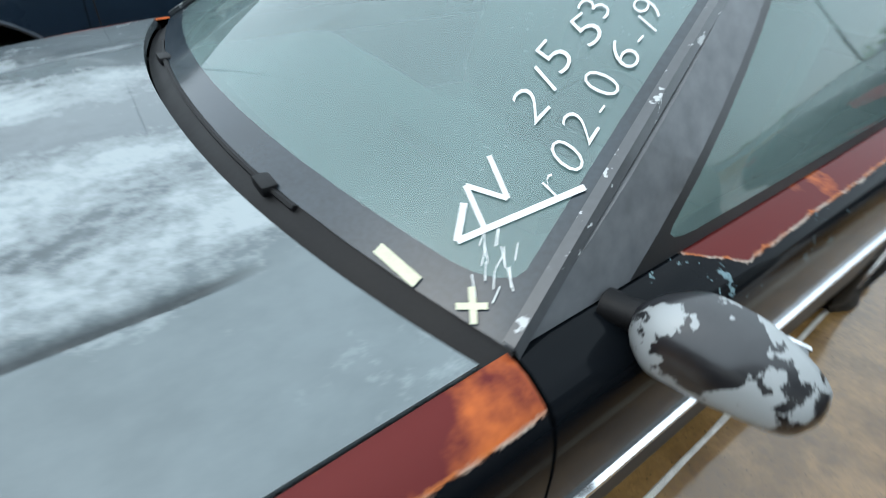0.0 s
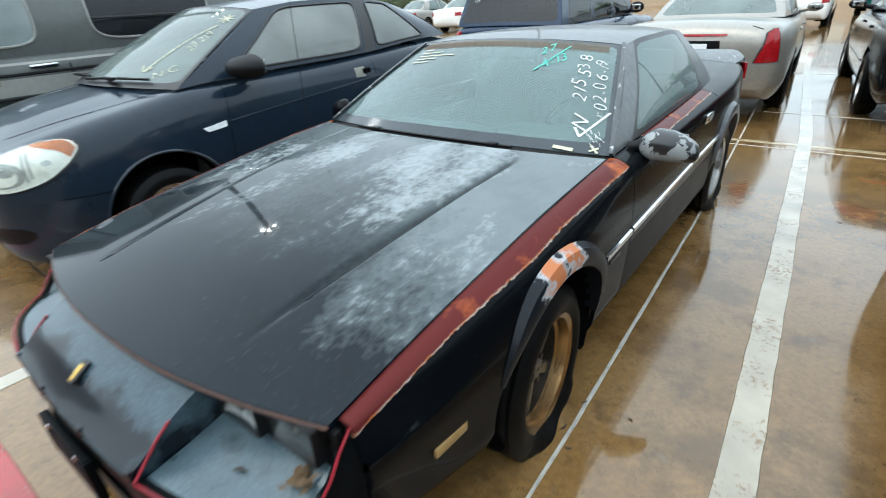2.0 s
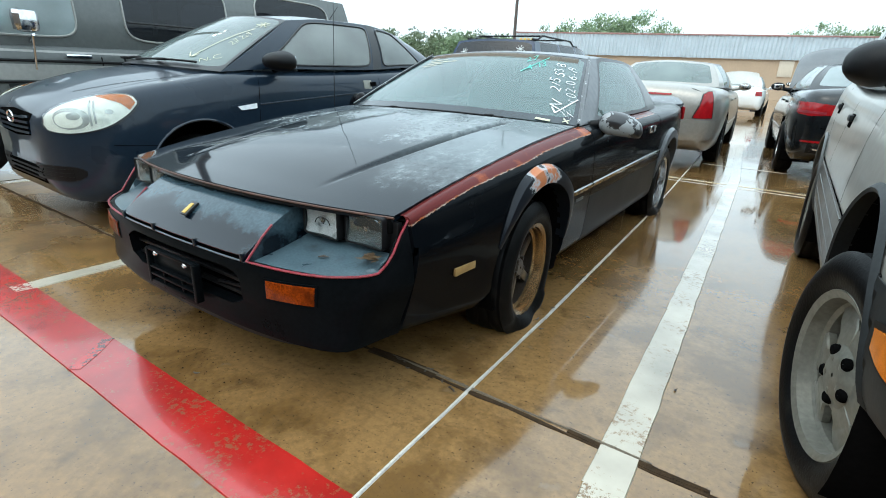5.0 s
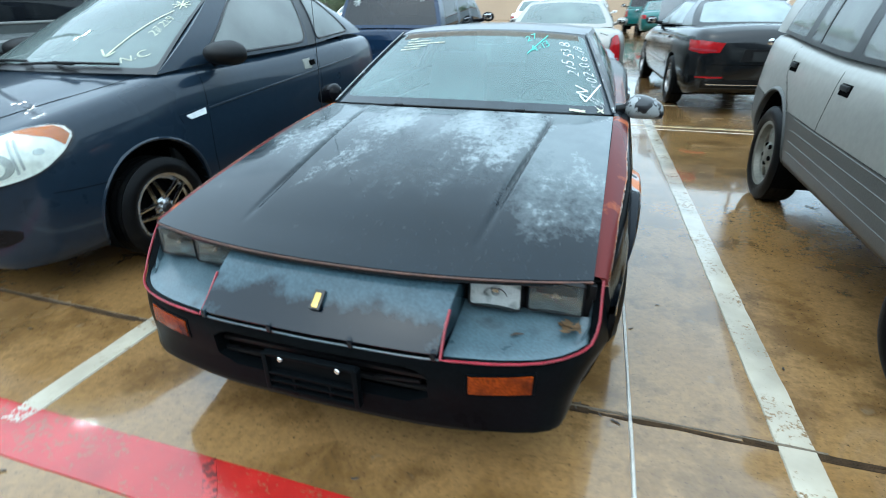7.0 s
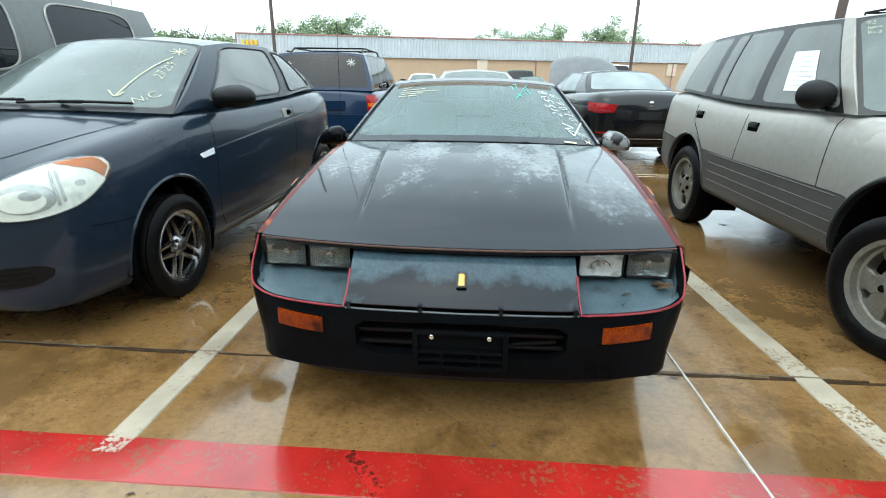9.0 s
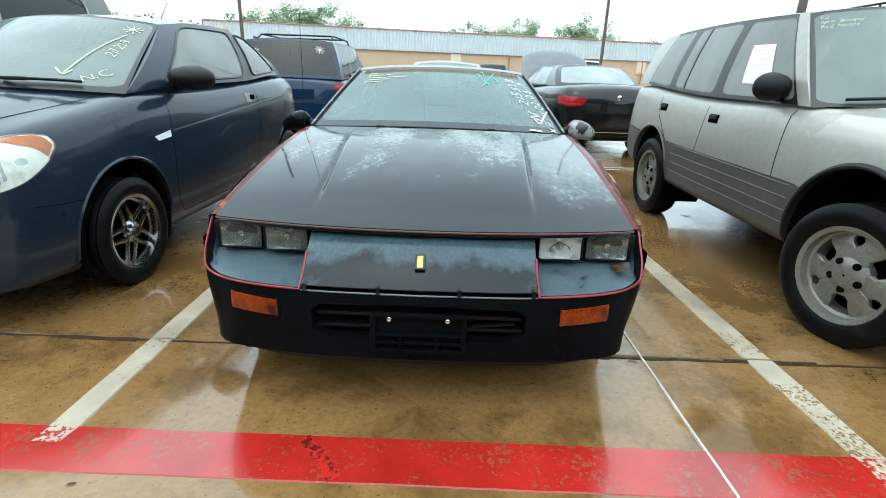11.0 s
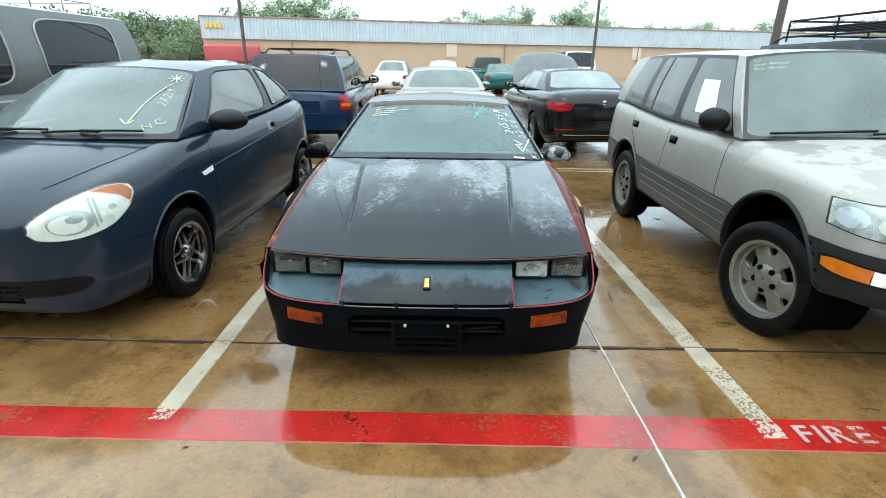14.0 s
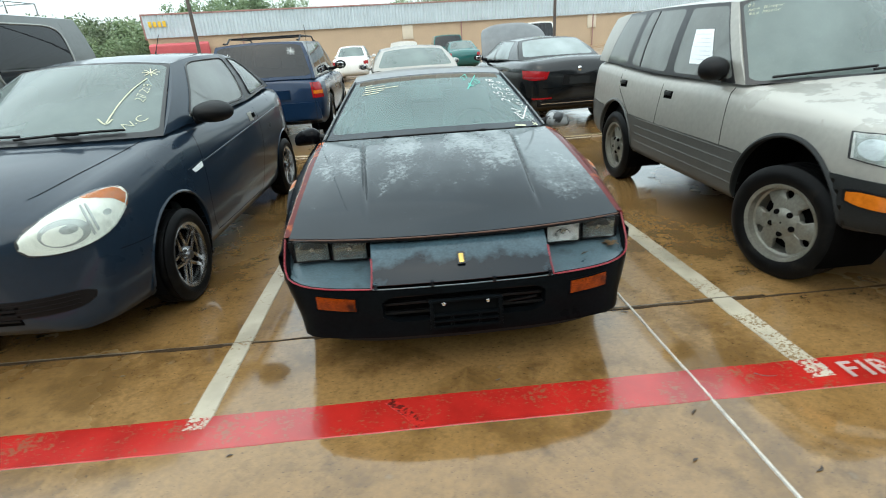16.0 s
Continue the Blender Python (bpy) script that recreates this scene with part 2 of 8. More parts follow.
M_INTERIOR = mat("dark_cabin_vinyl", (0.02, 0.022, 0.022), 0.65, vary=0.3, scale=9, bump=0.15)
M_DASH = mat("grey_dash_vinyl", (0.05, 0.06, 0.06), 0.6, vary=0.3, scale=9, bump=0.15)
M_SEAT = mat("grey_cloth_seat", (0.09, 0.095, 0.095), 0.85, vary=0.25, scale=18, bump=0.3, bump_scale=200)
M_ACCENT = paint("deep_blue_paint", (0.0108, 0.0190, 0.0312), 0.3, 0.0, 0.68)
M_ACCENT.node_tree.nodes["Principled BSDF"].inputs["Coat IOR"].default_value = 1.42
M_ACCENT.node_tree.nodes["Principled BSDF"].inputs["Specular IOR Level"].default_value = 0.1
M_RAV = paint("silver_paint", (0.325, 0.314, 0.283), 0.42, 0.55, 0.35, 0.08)


def peel(m):
    """Flat pale patches on the hood where the clear coat has gone."""
    t, b = nodes_of(m)
    sep = t.nodes.new("ShaderNodeSeparateXYZ")
    t.links.new(mapped(t), sep.inputs[0])
    n = math_node(t, "ADD", noise_node(t, mapped(t), 2.6, 7, 0.62), math_node(t, "MULTIPLY", mask(t, sep.outputs[1], 0.5, 1.25), 0.05))
    on_hood = math_node(t, "MULTIPLY", mask(t, sep.outputs[2], 0.93, 0.97), mask(t, sep.outputs[1], 1.25, 1.32, 1, 0))
    f = math_node(t, "MULTIPLY", mask(t, n, 0.515, 0.53), on_hood)
    t.links.new(mix_color(t, f, b.inputs["Base Color"].links[0].from_socket, (0.385, 0.375, 0.345)), b.inputs["Base Color"])
    t.links.new(mask(t, f, 0, 1, 0.5, 0.12), b.inputs["Metallic"])
    t.links.new(mask(t, f, 0, 1, 0.35, 0.0), b.inputs["Coat Weight"])


peel(M_RAV)
M_CLAD = mat("grey_cladding", (0.072, 0.071, 0.066), 0.45, 0.2, spec=0.25, coat=0.15, vary=0.2, scale=8)
M_CLADDARK = mat("dark_grey_bumper_plastic", (0.014, 0.0155, 0.016), 0.5, spec=0.2, vary=0.25, scale=8, bump=0.1)
M_JEEP = paint("navy_paint", (0.006, 0.020, 0.052), 0.28, 0.2, 0.45)
M_CADDY = paint("champagne_paint", (0.285, 0.268, 0.24), 0.32, 0.5, 0.6)
M_BMW = paint("jet_black_paint", (0.005, 0.006, 0.007), 0.15, 0.0, 0.5)
M_WHITECAR = paint("white_paint", (0.75, 0.75, 0.73), 0.3)
M_GREEN = paint("teal_paint", (0.01, 0.09, 0.085), 0.3, 0.3)
M_VAN = paint("charcoal_van_paint", (0.110, 0.117, 0.113), 0.38, 0.2, 0.7)
M_VANDARK = paint("black_van_band", (0.022, 0.027, 0.026), 0.38, 0.2, 0.6)
M_VANLIGHT = paint("silver_grey_van_stripe", (0.30, 0.30, 0.28), 0.38, 0.3, 0.5)
M_MARK_W = mat("white_paint_marker", (0.55, 0.57, 0.56), 0.6, vary=0.2, scale=50)
M_MARK_Y = mat("pale_yellow_marker", (0.46, 0.46, 0.33), 0.6, vary=0.15, scale=50)
M_MARK_G = mat("teal_marker", (0.08, 0.40, 0.33), 0.6, vary=0.15, scale=50)
M_PAPER = mat("white_paper", (0.75, 0.78, 0.8), 0.8, vary=0.06, scale=20)
M_INK = mat("grey_print", (0.55, 0.57, 0.6), 0.8)
M_SEALER = mat("light_joint_sealant", (0.44, 0.42, 0.38), 0.6, vary=0.35, scale=18, bump=0.4)
M_JOINTDARK = mat("dark_joint_filler", (0.036, 0.022, 0.011), 0.75, vary=0.6, scale=18, bump=0.7, spec=0.1)
M_OLDSEAL = mat("grimy_joint_sealant", (0.14, 0.112, 0.08), 0.7, spec=0.15, vary=0.6, scale=22, bump=0.5, dirt=(0.04, 0.03, 0.02), dirt_amount=0.7)
M_TWIG = mat("wet_brown_twig", (0.03, 0.018, 0.01), 0.5, vary=0.4, scale=40)
M_POLE = mat("weathered_steel_pole", (0.09, 0.07, 0.06), 0.5, 0.3, vary=0.3, scale=5)
M_WALL = mat("tan_stucco_wall", (0.42, 0.31, 0.21), 0.85, vary=0.08, scale=0.6, bump=0.2, bump_scale=8)
M_DARKWALL = mat("unseen_brown_wall", (0.13, 0.105, 0.085), 0.85, vary=0.25, scale=0.8, bump=0.4, bump_scale=9)
M_METALSIDING = mat("pale_blue_ribbed_metal", (0.46, 0.52, 0.56), 0.45, 0.2, vary=0.1, scale=0.8)
M_REDTRIM = mat("rust_red_roof_trim", (0.30, 0.16, 0.14), 0.5, vary=0.2, scale=2)
M_AWNING = mat("faded_red_awning", (0.45, 0.09, 0.1), 0.7, vary=0.15, scale=1.5)
M_DOORPANEL = mat("cream_metal_door", (0.55, 0.48, 0.38), 0.6, vary=0.08, scale=1)
M_YELLOW = mat("yellow_plastic_sign", (0.65, 0.42, 0.03), 0.5, vary=0.1)
M_BARK = mat("tree_bark", (0.06, 0.045, 0.03), 0.9, vary=0.4, scale=4, bump=0.6, bump_scale=14)
M_LAMPHEAD = lens("lit_lamp_lens", (0.8, 0.8, 0.75), 0.3, emit=110.0)


def leaf_material(name, color):
    m = mat(name, color, 0.6, vary=0.35, scale=1.2)
    t, b = nodes_of(m)
    g = t.nodes.new("ShaderNodeNewGeometry")
    base = b.inputs["Base Color"].links[0].from_socket
    dark = mix_color(t, g.outputs["Random Per Island"], (color[0] * 0.55, color[1] * 0.6, color[2] * 0.6), (color[0] * 1.5, color[1] * 1.3, color[2] * 1.1))
    t.links.new(mix_color(t, 0.5, base, dark), b.inputs["Base Color"])
    return m


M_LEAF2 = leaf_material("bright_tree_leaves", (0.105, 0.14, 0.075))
# distance haze is mixed into this leaf colour, so it is paler
M_LEAF_FAR = leaf_material("haze_paled_tree_leaves", (0.165, 0.235, 0.125))
M_LEAF3 = leaf_material("brownish_tree_leaves", (0.13, 0.115, 0.085))


def make_hood():
    """Black clear coat, glossy in front, chalked in long ragged clouds towards the windshield."""
    m = mat("sun_bleached_black_hood", (0.003, 0.0062, 0.010), 0.12, coat=0.6, vary=0.3, scale=4, spec=0.03)
    t, b = nodes_of(m)
    sep = t.nodes.new("ShaderNodeSeparateXYZ")
    t.links.new(mapped(t), sep.inputs[0])
    x, y = sep.outputs[0], sep.outputs[1]

    def cloud_at(cx, wx, y0, y1):
        """1 inside a lengthwise lane about cx that reaches from y0 to y1."""
        inx = mask(t, math_node(t, "ABSOLUTE", math_node(t, "SUBTRACT", x, cx)), wx * 0.5, wx * 1.15, 1, 0)
        return math_node(t, "MULTIPLY", inx, math_node(t, "MULTIPLY", mask(t, y, y0 - 0.35, y0 + 0.35), mask(t, y, y1 - 0.05, y1 + 0.15, 1, 0)))

    lanes = math_node(t, "ADD", cloud_at(0.27, 0.26, 0.85, 1.58), cloud_at(-0.25, 0.14, 0.85, 1.5))
    lanes = math_node(t, "ADD", lanes, math_node(t, "MULTIPLY", math_node(t, "ADD", cloud_at(0.66, 0.16, 0.55, 0.8), cloud_at(-0.62, 0.16, 0.8, 1.3)), 0.75))
    blot = math_node(t, "ADD", math_node(t, "MULTIPLY", noise_node(t, mapped(t, (1, 0.45, 1)), 6.0, 3), 0.5), math_node(t, "MULTIPLY", noise_node(t, mapped(t, (1, 0.7, 1)), 34, 7, 0.72), 0.5))
    blot = math_node(t, "ADD", blot, mask(t, y, 0.35, 0.95, -0.085, 0.0))
    f = mask(t, math_node(t, "ADD", blot, math_node(t, "MULTIPLY", lanes, 0.17)), 0.57, 0.74)
    rim_y = math_node(t, "ADD", math_node(t, "MULTIPLY", blot, 0.9), math_node(t, "MULTIPLY", math_node(t, "ADD", y, math_node(t, "MULTIPLY", x, 0.25)), 0.55))
    haze = mask(t, rim_y, 0.98, 1.22)
    speck = mask(t, noise_node(t, mapped(t, (1, 0.3, 1)), 90, 3, 0.6), 0.62, 0.72, 0.0, 0.25)
    plain = mix_color(t, speck, b.inputs["Base Color"].links[0].from_socket, (0.06, 0.063, 0.066))
    base = mix_color(t, haze, plain, (0.050, 0.058, 0.065))
    rough_y = math_node(t, "ADD", y, math_node(t, "MULTIPLY", math_node(t, "SUBTRACT", blot, 0.5), 1.6))
    chalk = math_node(t, "MULTIPLY", mask(t, x, 0.38, 0.52), mask(t, rough_y, 0.30, 0.85))
    dull = math_node(t, "MULTIPLY", mask(t, rough_y, 0.45, 1.35), 0.60)
    base = mix_color(t, math_node(t, "MAXIMUM", chalk, dull), base, (0.128, 0.150, 0.158))
    mottle = mask(t, noise_node(t, mapped(t, (1, 0.6, 1)), 9.0, 7, 0.65), 0.42, 0.66, 0, 0.5)
    base = mix_color(t, math_node(t, "MULTIPLY", chalk, mottle), base, (0.085, 0.100, 0.106))
    whole = mix_color(t, math_node(t, "MULTIPLY", f, 0.85), base, (0.29, 0.32, 0.33))
    off = math_node(t, "ABSOLUTE", math_node(t, "SUBTRACT", math_node(t, "ABSOLUTE", x), math_node(t, "ADD", math_node(t, "MULTIPLY", y, 0.075), 0.404)))
    groove = math_node(t, "MULTIPLY", mask(t, off, 0.004, 0.012, 0.75, 0.0), math_node(t, "MULTIPLY", mask(t, y, 0.45, 0.8), mask(t, y, 1.42, 1.52, 1, 0)))
    t.links.new(mix_color(t, groove, whole, (0.016, 0.018, 0.020)), b.inputs["Base Color"])
    t.links.new(mask(t, math_node(t, "ADD", f, math_node(t, "MULTIPLY", haze, 0.35)), 0, 1, 0.07, 0.5), b.inputs["Roughness"])
    t.links.new(mask(t, f, 0, 1, 0.52, 0.08), b.inputs["Coat Weight"])
    b.inputs["Coat IOR"].default_value = 1.4
    return m


def make_flaked(name, base_color, flake_color, lo, scale, rough=0.35, second=None):
    m = mat(name, base_color, rough, coat=0.4, vary=0.2, scale=6)
    t, b = nodes_of(m)
    n = noise_node(t, mapped(t), scale, 5, 0.6)
    f = mask(t, n, lo, lo + 0.015)
    col = mix_color(t, f, b.inputs["Base Color"].links[0].from_socket, flake_color)
    if second:
        col = mix_color(t, mask(t, n, lo + 0.07, lo + 0.1), col, second)
    t.links.new(col, b.inputs["Base Color"])
    t.links.new(mask(t, f, 0, 1, rough, 0.6), b.inputs["Roughness"])
    bump_to(t, b, f, 0.3, 0.001)
    return m


def make_fender(name="peeling_black_fender_paint", edge=0.893, along=None):
    """Black paint, peeled along the fender's top edge to red primer with an orange, ragged border."""
    m = paint(name, (0.003, 0.0038, 0.0050), 0.2, coat=0.26)
    m.node_tree.nodes["Principled BSDF"].inputs["Coat IOR"].default_value = 1.28
    m.node_tree.nodes["Principled BSDF"].inputs["Specular IOR Level"].default_value = 0.02
    t, b = nodes_of(m)
    uv = t.nodes.new("ShaderNodeTexCoord").outputs["UV"]
    sep = t.nodes.new("ShaderNodeSeparateXYZ")
    t.links.new(uv, sep.inputs[0])
    rag = math_node(t, "MULTIPLY", math_node(t, "SUBTRACT", noise_node(t, mapped(t), 30, 9, 0.85), 0.5), 0.05)
    wide = math_node(t, "MULTIPLY", math_node(t, "SUBTRACT", noise_node(t, mapped(t), 2.5, 2), 0.5), 0.05)
    d = math_node(t, "ADD", math_node(t, "ADD", sep.outputs[1], rag), wide)
    base = b.inputs["Base Color"].links[0].from_socket
    inner = mix_color(t, mask(t, math_node(t, "ADD", noise_node(t, mapped(t), 7, 6, 0.6), mask(t, sep.outputs[0], 0.80, 0.95, 0.0, 0.17) if not along else 0.0), 0.56, 0.72), (0.085, 0.016, 0.015), (0.36, 0.095, 0.026))
    border = mix_color(t, mask(t, noise_node(t, mapped(t), 30, 4), 0.4, 0.6), (0.34, 0.11, 0.035), (0.36, 0.31, 0.26))
    if along:
        d = math_node(t, "ADD", d, mask(t, sep.outputs[0], along[0], along[1], -0.2, 0.0))
    # bare slate spots below the strip
    spot = math_node(t, "MULTIPLY", mask(t, noise_node(t, mapped(t), 16, 6, 0.7), 0.60, 0.62), math_node(t, "MULTIPLY", mask(t, sep.outputs[1], edge - 0.13, edge - 0.09), mask(t, noise_node(t, mapped(t), 1.7, 1), 0.54, 0.56)))
    base = mix_color(t, spot, base, (0.13, 0.19, 0.21))
    c1 = mix_color(t, mask(t, d, edge, edge + 0.004), base, border)
    c2 = mix_color(t, mask(t, d, edge + 0.004, edge + 0.011), c1, inner)
    t.links.new(c2, b.inputs["Base Color"])
    return m


def make_flare():
    m = mat("peeled_arch_flare", (0.008, 0.010, 0.014), 0.35, coat=0.08, vary=0.2, spec=0.15)
    t, b = nodes_of(m)
    sep = t.nodes.new("ShaderNodeSeparateXYZ")
    t.links.new(mapped(t), sep.inputs[0])
    near = mask(t, math_node(t, "ABSOLUTE", math_node(t, "SUBTRACT", sep.outputs[1], 1.03)), 0.07, 0.24, 0.16, -0.24)
    low_end = mask(t, sep.outputs[2], 0.56, 0.66, -0.25, 0.0)
    n = math_node(t, "ADD", math_node(t, "ADD", noise_node(t, mapped(t), 14, 6, 0.65), near), low_end)
    base = b.inputs["Base Color"].links[0].from_socket
    c1 = mix_color(t, mask(t, n, 0.54, 0.57), base, (0.36, 0.38, 0.40))
    c2 = mix_color(t, mask(t, n, 0.59, 0.66), c1, (0.42, 0.15, 0.06))
    t.links.new(c2, b.inputs["Base Color"])
    return m


def make_nose():
    """Black nose paint with reflections put into its colour: slate for the sky, a black cloud low in the middle for
    trees.
    """
    m = mat("nose_paint_with_sky_reflection", (0.040, 0.066, 0.082), 0.22, vary=0.3, scale=7, spec=0.2, coat=0.25)
    t, b = nodes_of(m)
    sep = t.nodes.new("ShaderNodeSeparateXYZ")
    t.links.new(mapped(t), sep.inputs[0])
    # height and side masks shape the painted tree-line reflection
    low = mask(t, sep.outputs[2], 0.545, 0.615, 0.20, -0.16)
    side = mask(t, math_node(t, "ABSOLUTE", sep.outputs[0]), 0.24, 0.40, 0.0, -0.14)
    n = math_node(t, "ADD", noise_node(t, mapped(t), 7, 7, 0.65), math_node(t, "ADD", low, side))
    f = mask(t, n, 0.42, 0.60)
    t.links.new(mix_color(t, f, b.inputs["Base Color"].links[0].from_socket, (0.0015, 0.004, 0.008)), b.inputs["Base Color"])
    return m


M_NOSE = make_nose()
M_HOOD = make_hood()
M_FENDER = make_fender(edge=0.900)
M_FENDER_WORN = make_fender("worn_black_fender_paint", 0.965)
M_DOOR = make_fender("peeling_black_door_paint", 0.905, (0.16, 0.30))
M_FLARE = make_flare()
M_MIRROR = make_flaked("flaking_mirror_paint", (0.010, 0.010, 0.012), (0.25, 0.265, 0.27), 0.50, 13, 0.3)
M_PILLAR = make_flaked("chipped_pillar_paint", (0.035, 0.038, 0.042), (0.35, 0.36, 0.36), 0.62, 38, 0.4)


def make_ground():
    """Stained tan concrete, wet with rain: a thin film that mirrors at low angles, broken by drier patches."""
    m = bpy.data.materials.new("wet_stained_concrete")
    m.use_nodes = True
    t, b = nodes_of(m)
    v = mapped(t)
    big, mid, fine = noise_node(t, v, 0.45, 4), noise_node(t, v, 2.6, 6, 0.6), noise_node(t, v, 38, 5, 0.7)
    c = mix_color(t, mask(t, big, 0.35, 0.65), GROUND_A, GROUND_B)
    c = mix_color(t, mask(t, mid, 0.45, 0.72, 0, 0.75), c, GROUND_C)
    c = mix_color(t, mask(t, noise_node(t, v, 4.5, 7, 0.7), 0.54, 0.70, 0, 0.8), c, (0.065, 0.036, 0.012))
    c = mix_color(t, mask(t, noise_node(t, v, 1.3, 6, 0.7), 0.51, 0.60, 0, 0.65), c, (0.095, 0.052, 0.016))
    c = mix_color(t, mask(t, fine, 0.38, 0.66, 0, 0.42), c, (0.085, 0.052, 0.026))
    c = mix_color(t, mask(t, noise_node(t, v, 14, 8, 0.8), 0.55, 0.63, 0, 0.42), c, (0.075, 0.043, 0.017))
    c = mix_color(t, mask(t, noise_node(t, v, 75, 3, 0.6), 0.64, 0.68, 0, 0.75), c, (0.03, 0.02, 0.012))
    c = mix_color(t, mask(t, noise_node(t, v, 9.0, 3), 0.68, 0.76, 0, 0.2), c, (0.34, 0.27, 0.18))
    t.links.new(c, b.inputs["Base Color"])
    sep = t.nodes.new("ShaderNodeSeparateXYZ")
    t.links.new(v, sep.inputs[0])
    drain = mask(t, math_node(t, "ABSOLUTE", math_node(t, "SUBTRACT", sep.outputs[0], 0.3)), 1.5, 2.3, 0.07, -0.13)
    wet = mask(t, math_node(t, "ADD", noise_node(t, v, 0.8, 5, 0.6), drain), 0.36, 0.60)
    t.links.new(mask(t, wet, 0, 1, 0.30, 0.09), b.inputs["Roughness"])
    b.inputs["Specular IOR Level"].default_value = 0.28
    b.inputs["Coat Weight"].default_value = 0.74
    t.links.new(mask(t, wet, 0, 1, 0.19, 0.008), b.inputs["Coat Roughness"])
    h = math_node(t, "ADD", math_node(t, "MULTIPLY", fine, mask(t, wet, 0, 1, 0.6, 0.12)), math_node(t, "MULTIPLY", mid, 0.5))
    h = math_node(t, "ADD", h, math_node(t, "MULTIPLY", noise_node(t, v, 17, 2, 0.5), 0.35))
    bump_to(t, b, h, 0.22, 0.004)
    ripple = t.nodes.new("ShaderNodeBump")
    ripple.inputs["Strength"].default_value, ripple.inputs["Distance"].default_value = 0.10, 0.002
    t.links.new(math_node(t, "ADD", noise_node(t, v, 24, 3, 0.5), math_node(t, "MULTIPLY", mid, 0.6)), ripple.inputs["Height"])
    t.links.new(ripple.outputs[0], b.inputs["Coat Normal"])
    return m


def make_line(name, color, worn, wear=0.52, fleck=0.6, grain=48):
    """Traffic paint, wet, and worn through in small flecks to the concrete."""
    m = bpy.data.materials.new(name)
    m.use_nodes = True
    t, b = nodes_of(m)
    v = mapped(t)
    n = math_node(t, "ADD", math_node(t, "MULTIPLY", noise_node(t, v, grain, 6, 0.75), fleck), math_node(t, "MULTIPLY", noise_node(t, v, 4.5, 4, 0.6), 1 - fleck))
    f = mask(t, n, wear, wear + 0.045)
    shade = mix_color(t, mask(t, noise_node(t, v, 3.5, 5), 0.3, 0.7), tuple(0.6 * k for k in color), color)
    stain = mask(t, noise_node(t, v, 1.4, 6, 0.65), 0.55, 0.68, 0, 0.4)
    shade = mix_color(t, stain, shade, tuple(0.45 * k for k in color))
    t.links.new(mix_color(t, f, shade, worn), b.inputs["Base Color"])
    t.links.new(mask(t, noise_node(t, v, 0.8, 5, 0.6), 0.36, 0.62, 0.11, 0.035), b.inputs["Roughness"])
    b.inputs["Coat Weight"].default_value = 0.55
    b.inputs["Coat Roughness"].default_value = 0.06
    bump_to(t, b, math_node(t, "ADD", n, math_node(t, "MULTIPLY", noise_node(t, v, 17, 2, 0.5), 0.35)), 0.30, 0.004)
    return m


M_GROUND = make_ground()
M_RLINE = make_line("worn_red_kerb_paint", (0.38, 0.018, 0.014), (0.21, 0.060, 0.030), 0.535)
M_SCUFF = make_line("tyre_scuffed_red_paint", (0.12, 0.014, 0.011), (0.36, 0.018, 0.014), 0.465, 0.75, 60)
M_WLINE = make_line("worn_white_line_paint", (0.47, 0.42, 0.325), (0.21, 0.14, 0.075), 0.545)
M_WLINE_OLD = make_line("chipped_white_line_paint", (0.47, 0.42, 0.325), (0.17, 0.105, 0.045), 0.515, 0.72, 60)
M_WLINE_END = make_line("white_paint_flaked_off_red", (0.50, 0.45, 0.36), (0.30, 0.020, 0.015), 0.475, 0.7, 55)
M_LETTER = make_line("faded_white_lettering", (0.50, 0.36, 0.32), (0.36, 0.05, 0.045), 0.53, 0.7, 60)
M_YLINE = make_line("faded_yellow_line_paint", (0.50, 0.42, 0.26), (0.2, 0.13, 0.07), 0.53)


# ---- building blocks ----
def table(rows):
    """A smooth curve through (place, value) rows, with no overshoot."""
    xs, ys = np.array(rows, float).T
    h, d = np.diff(xs), np.diff(ys) / np.diff(xs)
    s = np.zeros(len(xs))
    s[0], s[-1] = d[0], d[-1]
    for i in range(1, len(xs) - 1):
        if d[i - 1] * d[i] > 0:
            w1, w2 = 2 * h[i] + h[i - 1], h[i] + 2 * h[i - 1]
            s[i] = (w1 + w2) / (w1 / d[i - 1] + w2 / d[i])

    def f(x):
        x = min(max(x, xs[0]), xs[-1])
        i = min(int(np.searchsorted(xs, x, "right")) - 1, len(h) - 1)
        u = (x - xs[i]) / h[i]
        return float(ys[i] * (1 + 2 * u) * (1 - u) ** 2 + s[i] * h[i] * u * (1 - u) ** 2 + ys[i + 1] * u * u * (3 - 2 * u) - s[i + 1] * h[i] * u * u * (1 - u))

    return f


def part(name, bm, material, parent=None, label="", smooth=True):
    me = bpy.data.meshes.new(name)
    if smooth:
        for f in bm.faces:
            f.smooth = True
    bm.to_mesh(me)
    bm.free()
    me.materials.append(material)
    if smooth:
        me.set_sharp_from_angle(angle=radians(38))
    ob = new(name, me)
    ob.parent = parent
    if label:
        ob["label"] = label
    return ob


def thing(name, label, category, m=None, group="", kind=""):
    ob = new(name)
    ob.empty_display_size = 0.2
    if m is not None:
        ob.matrix_basis = m
    return tagged(ob, label, category, group, kind)


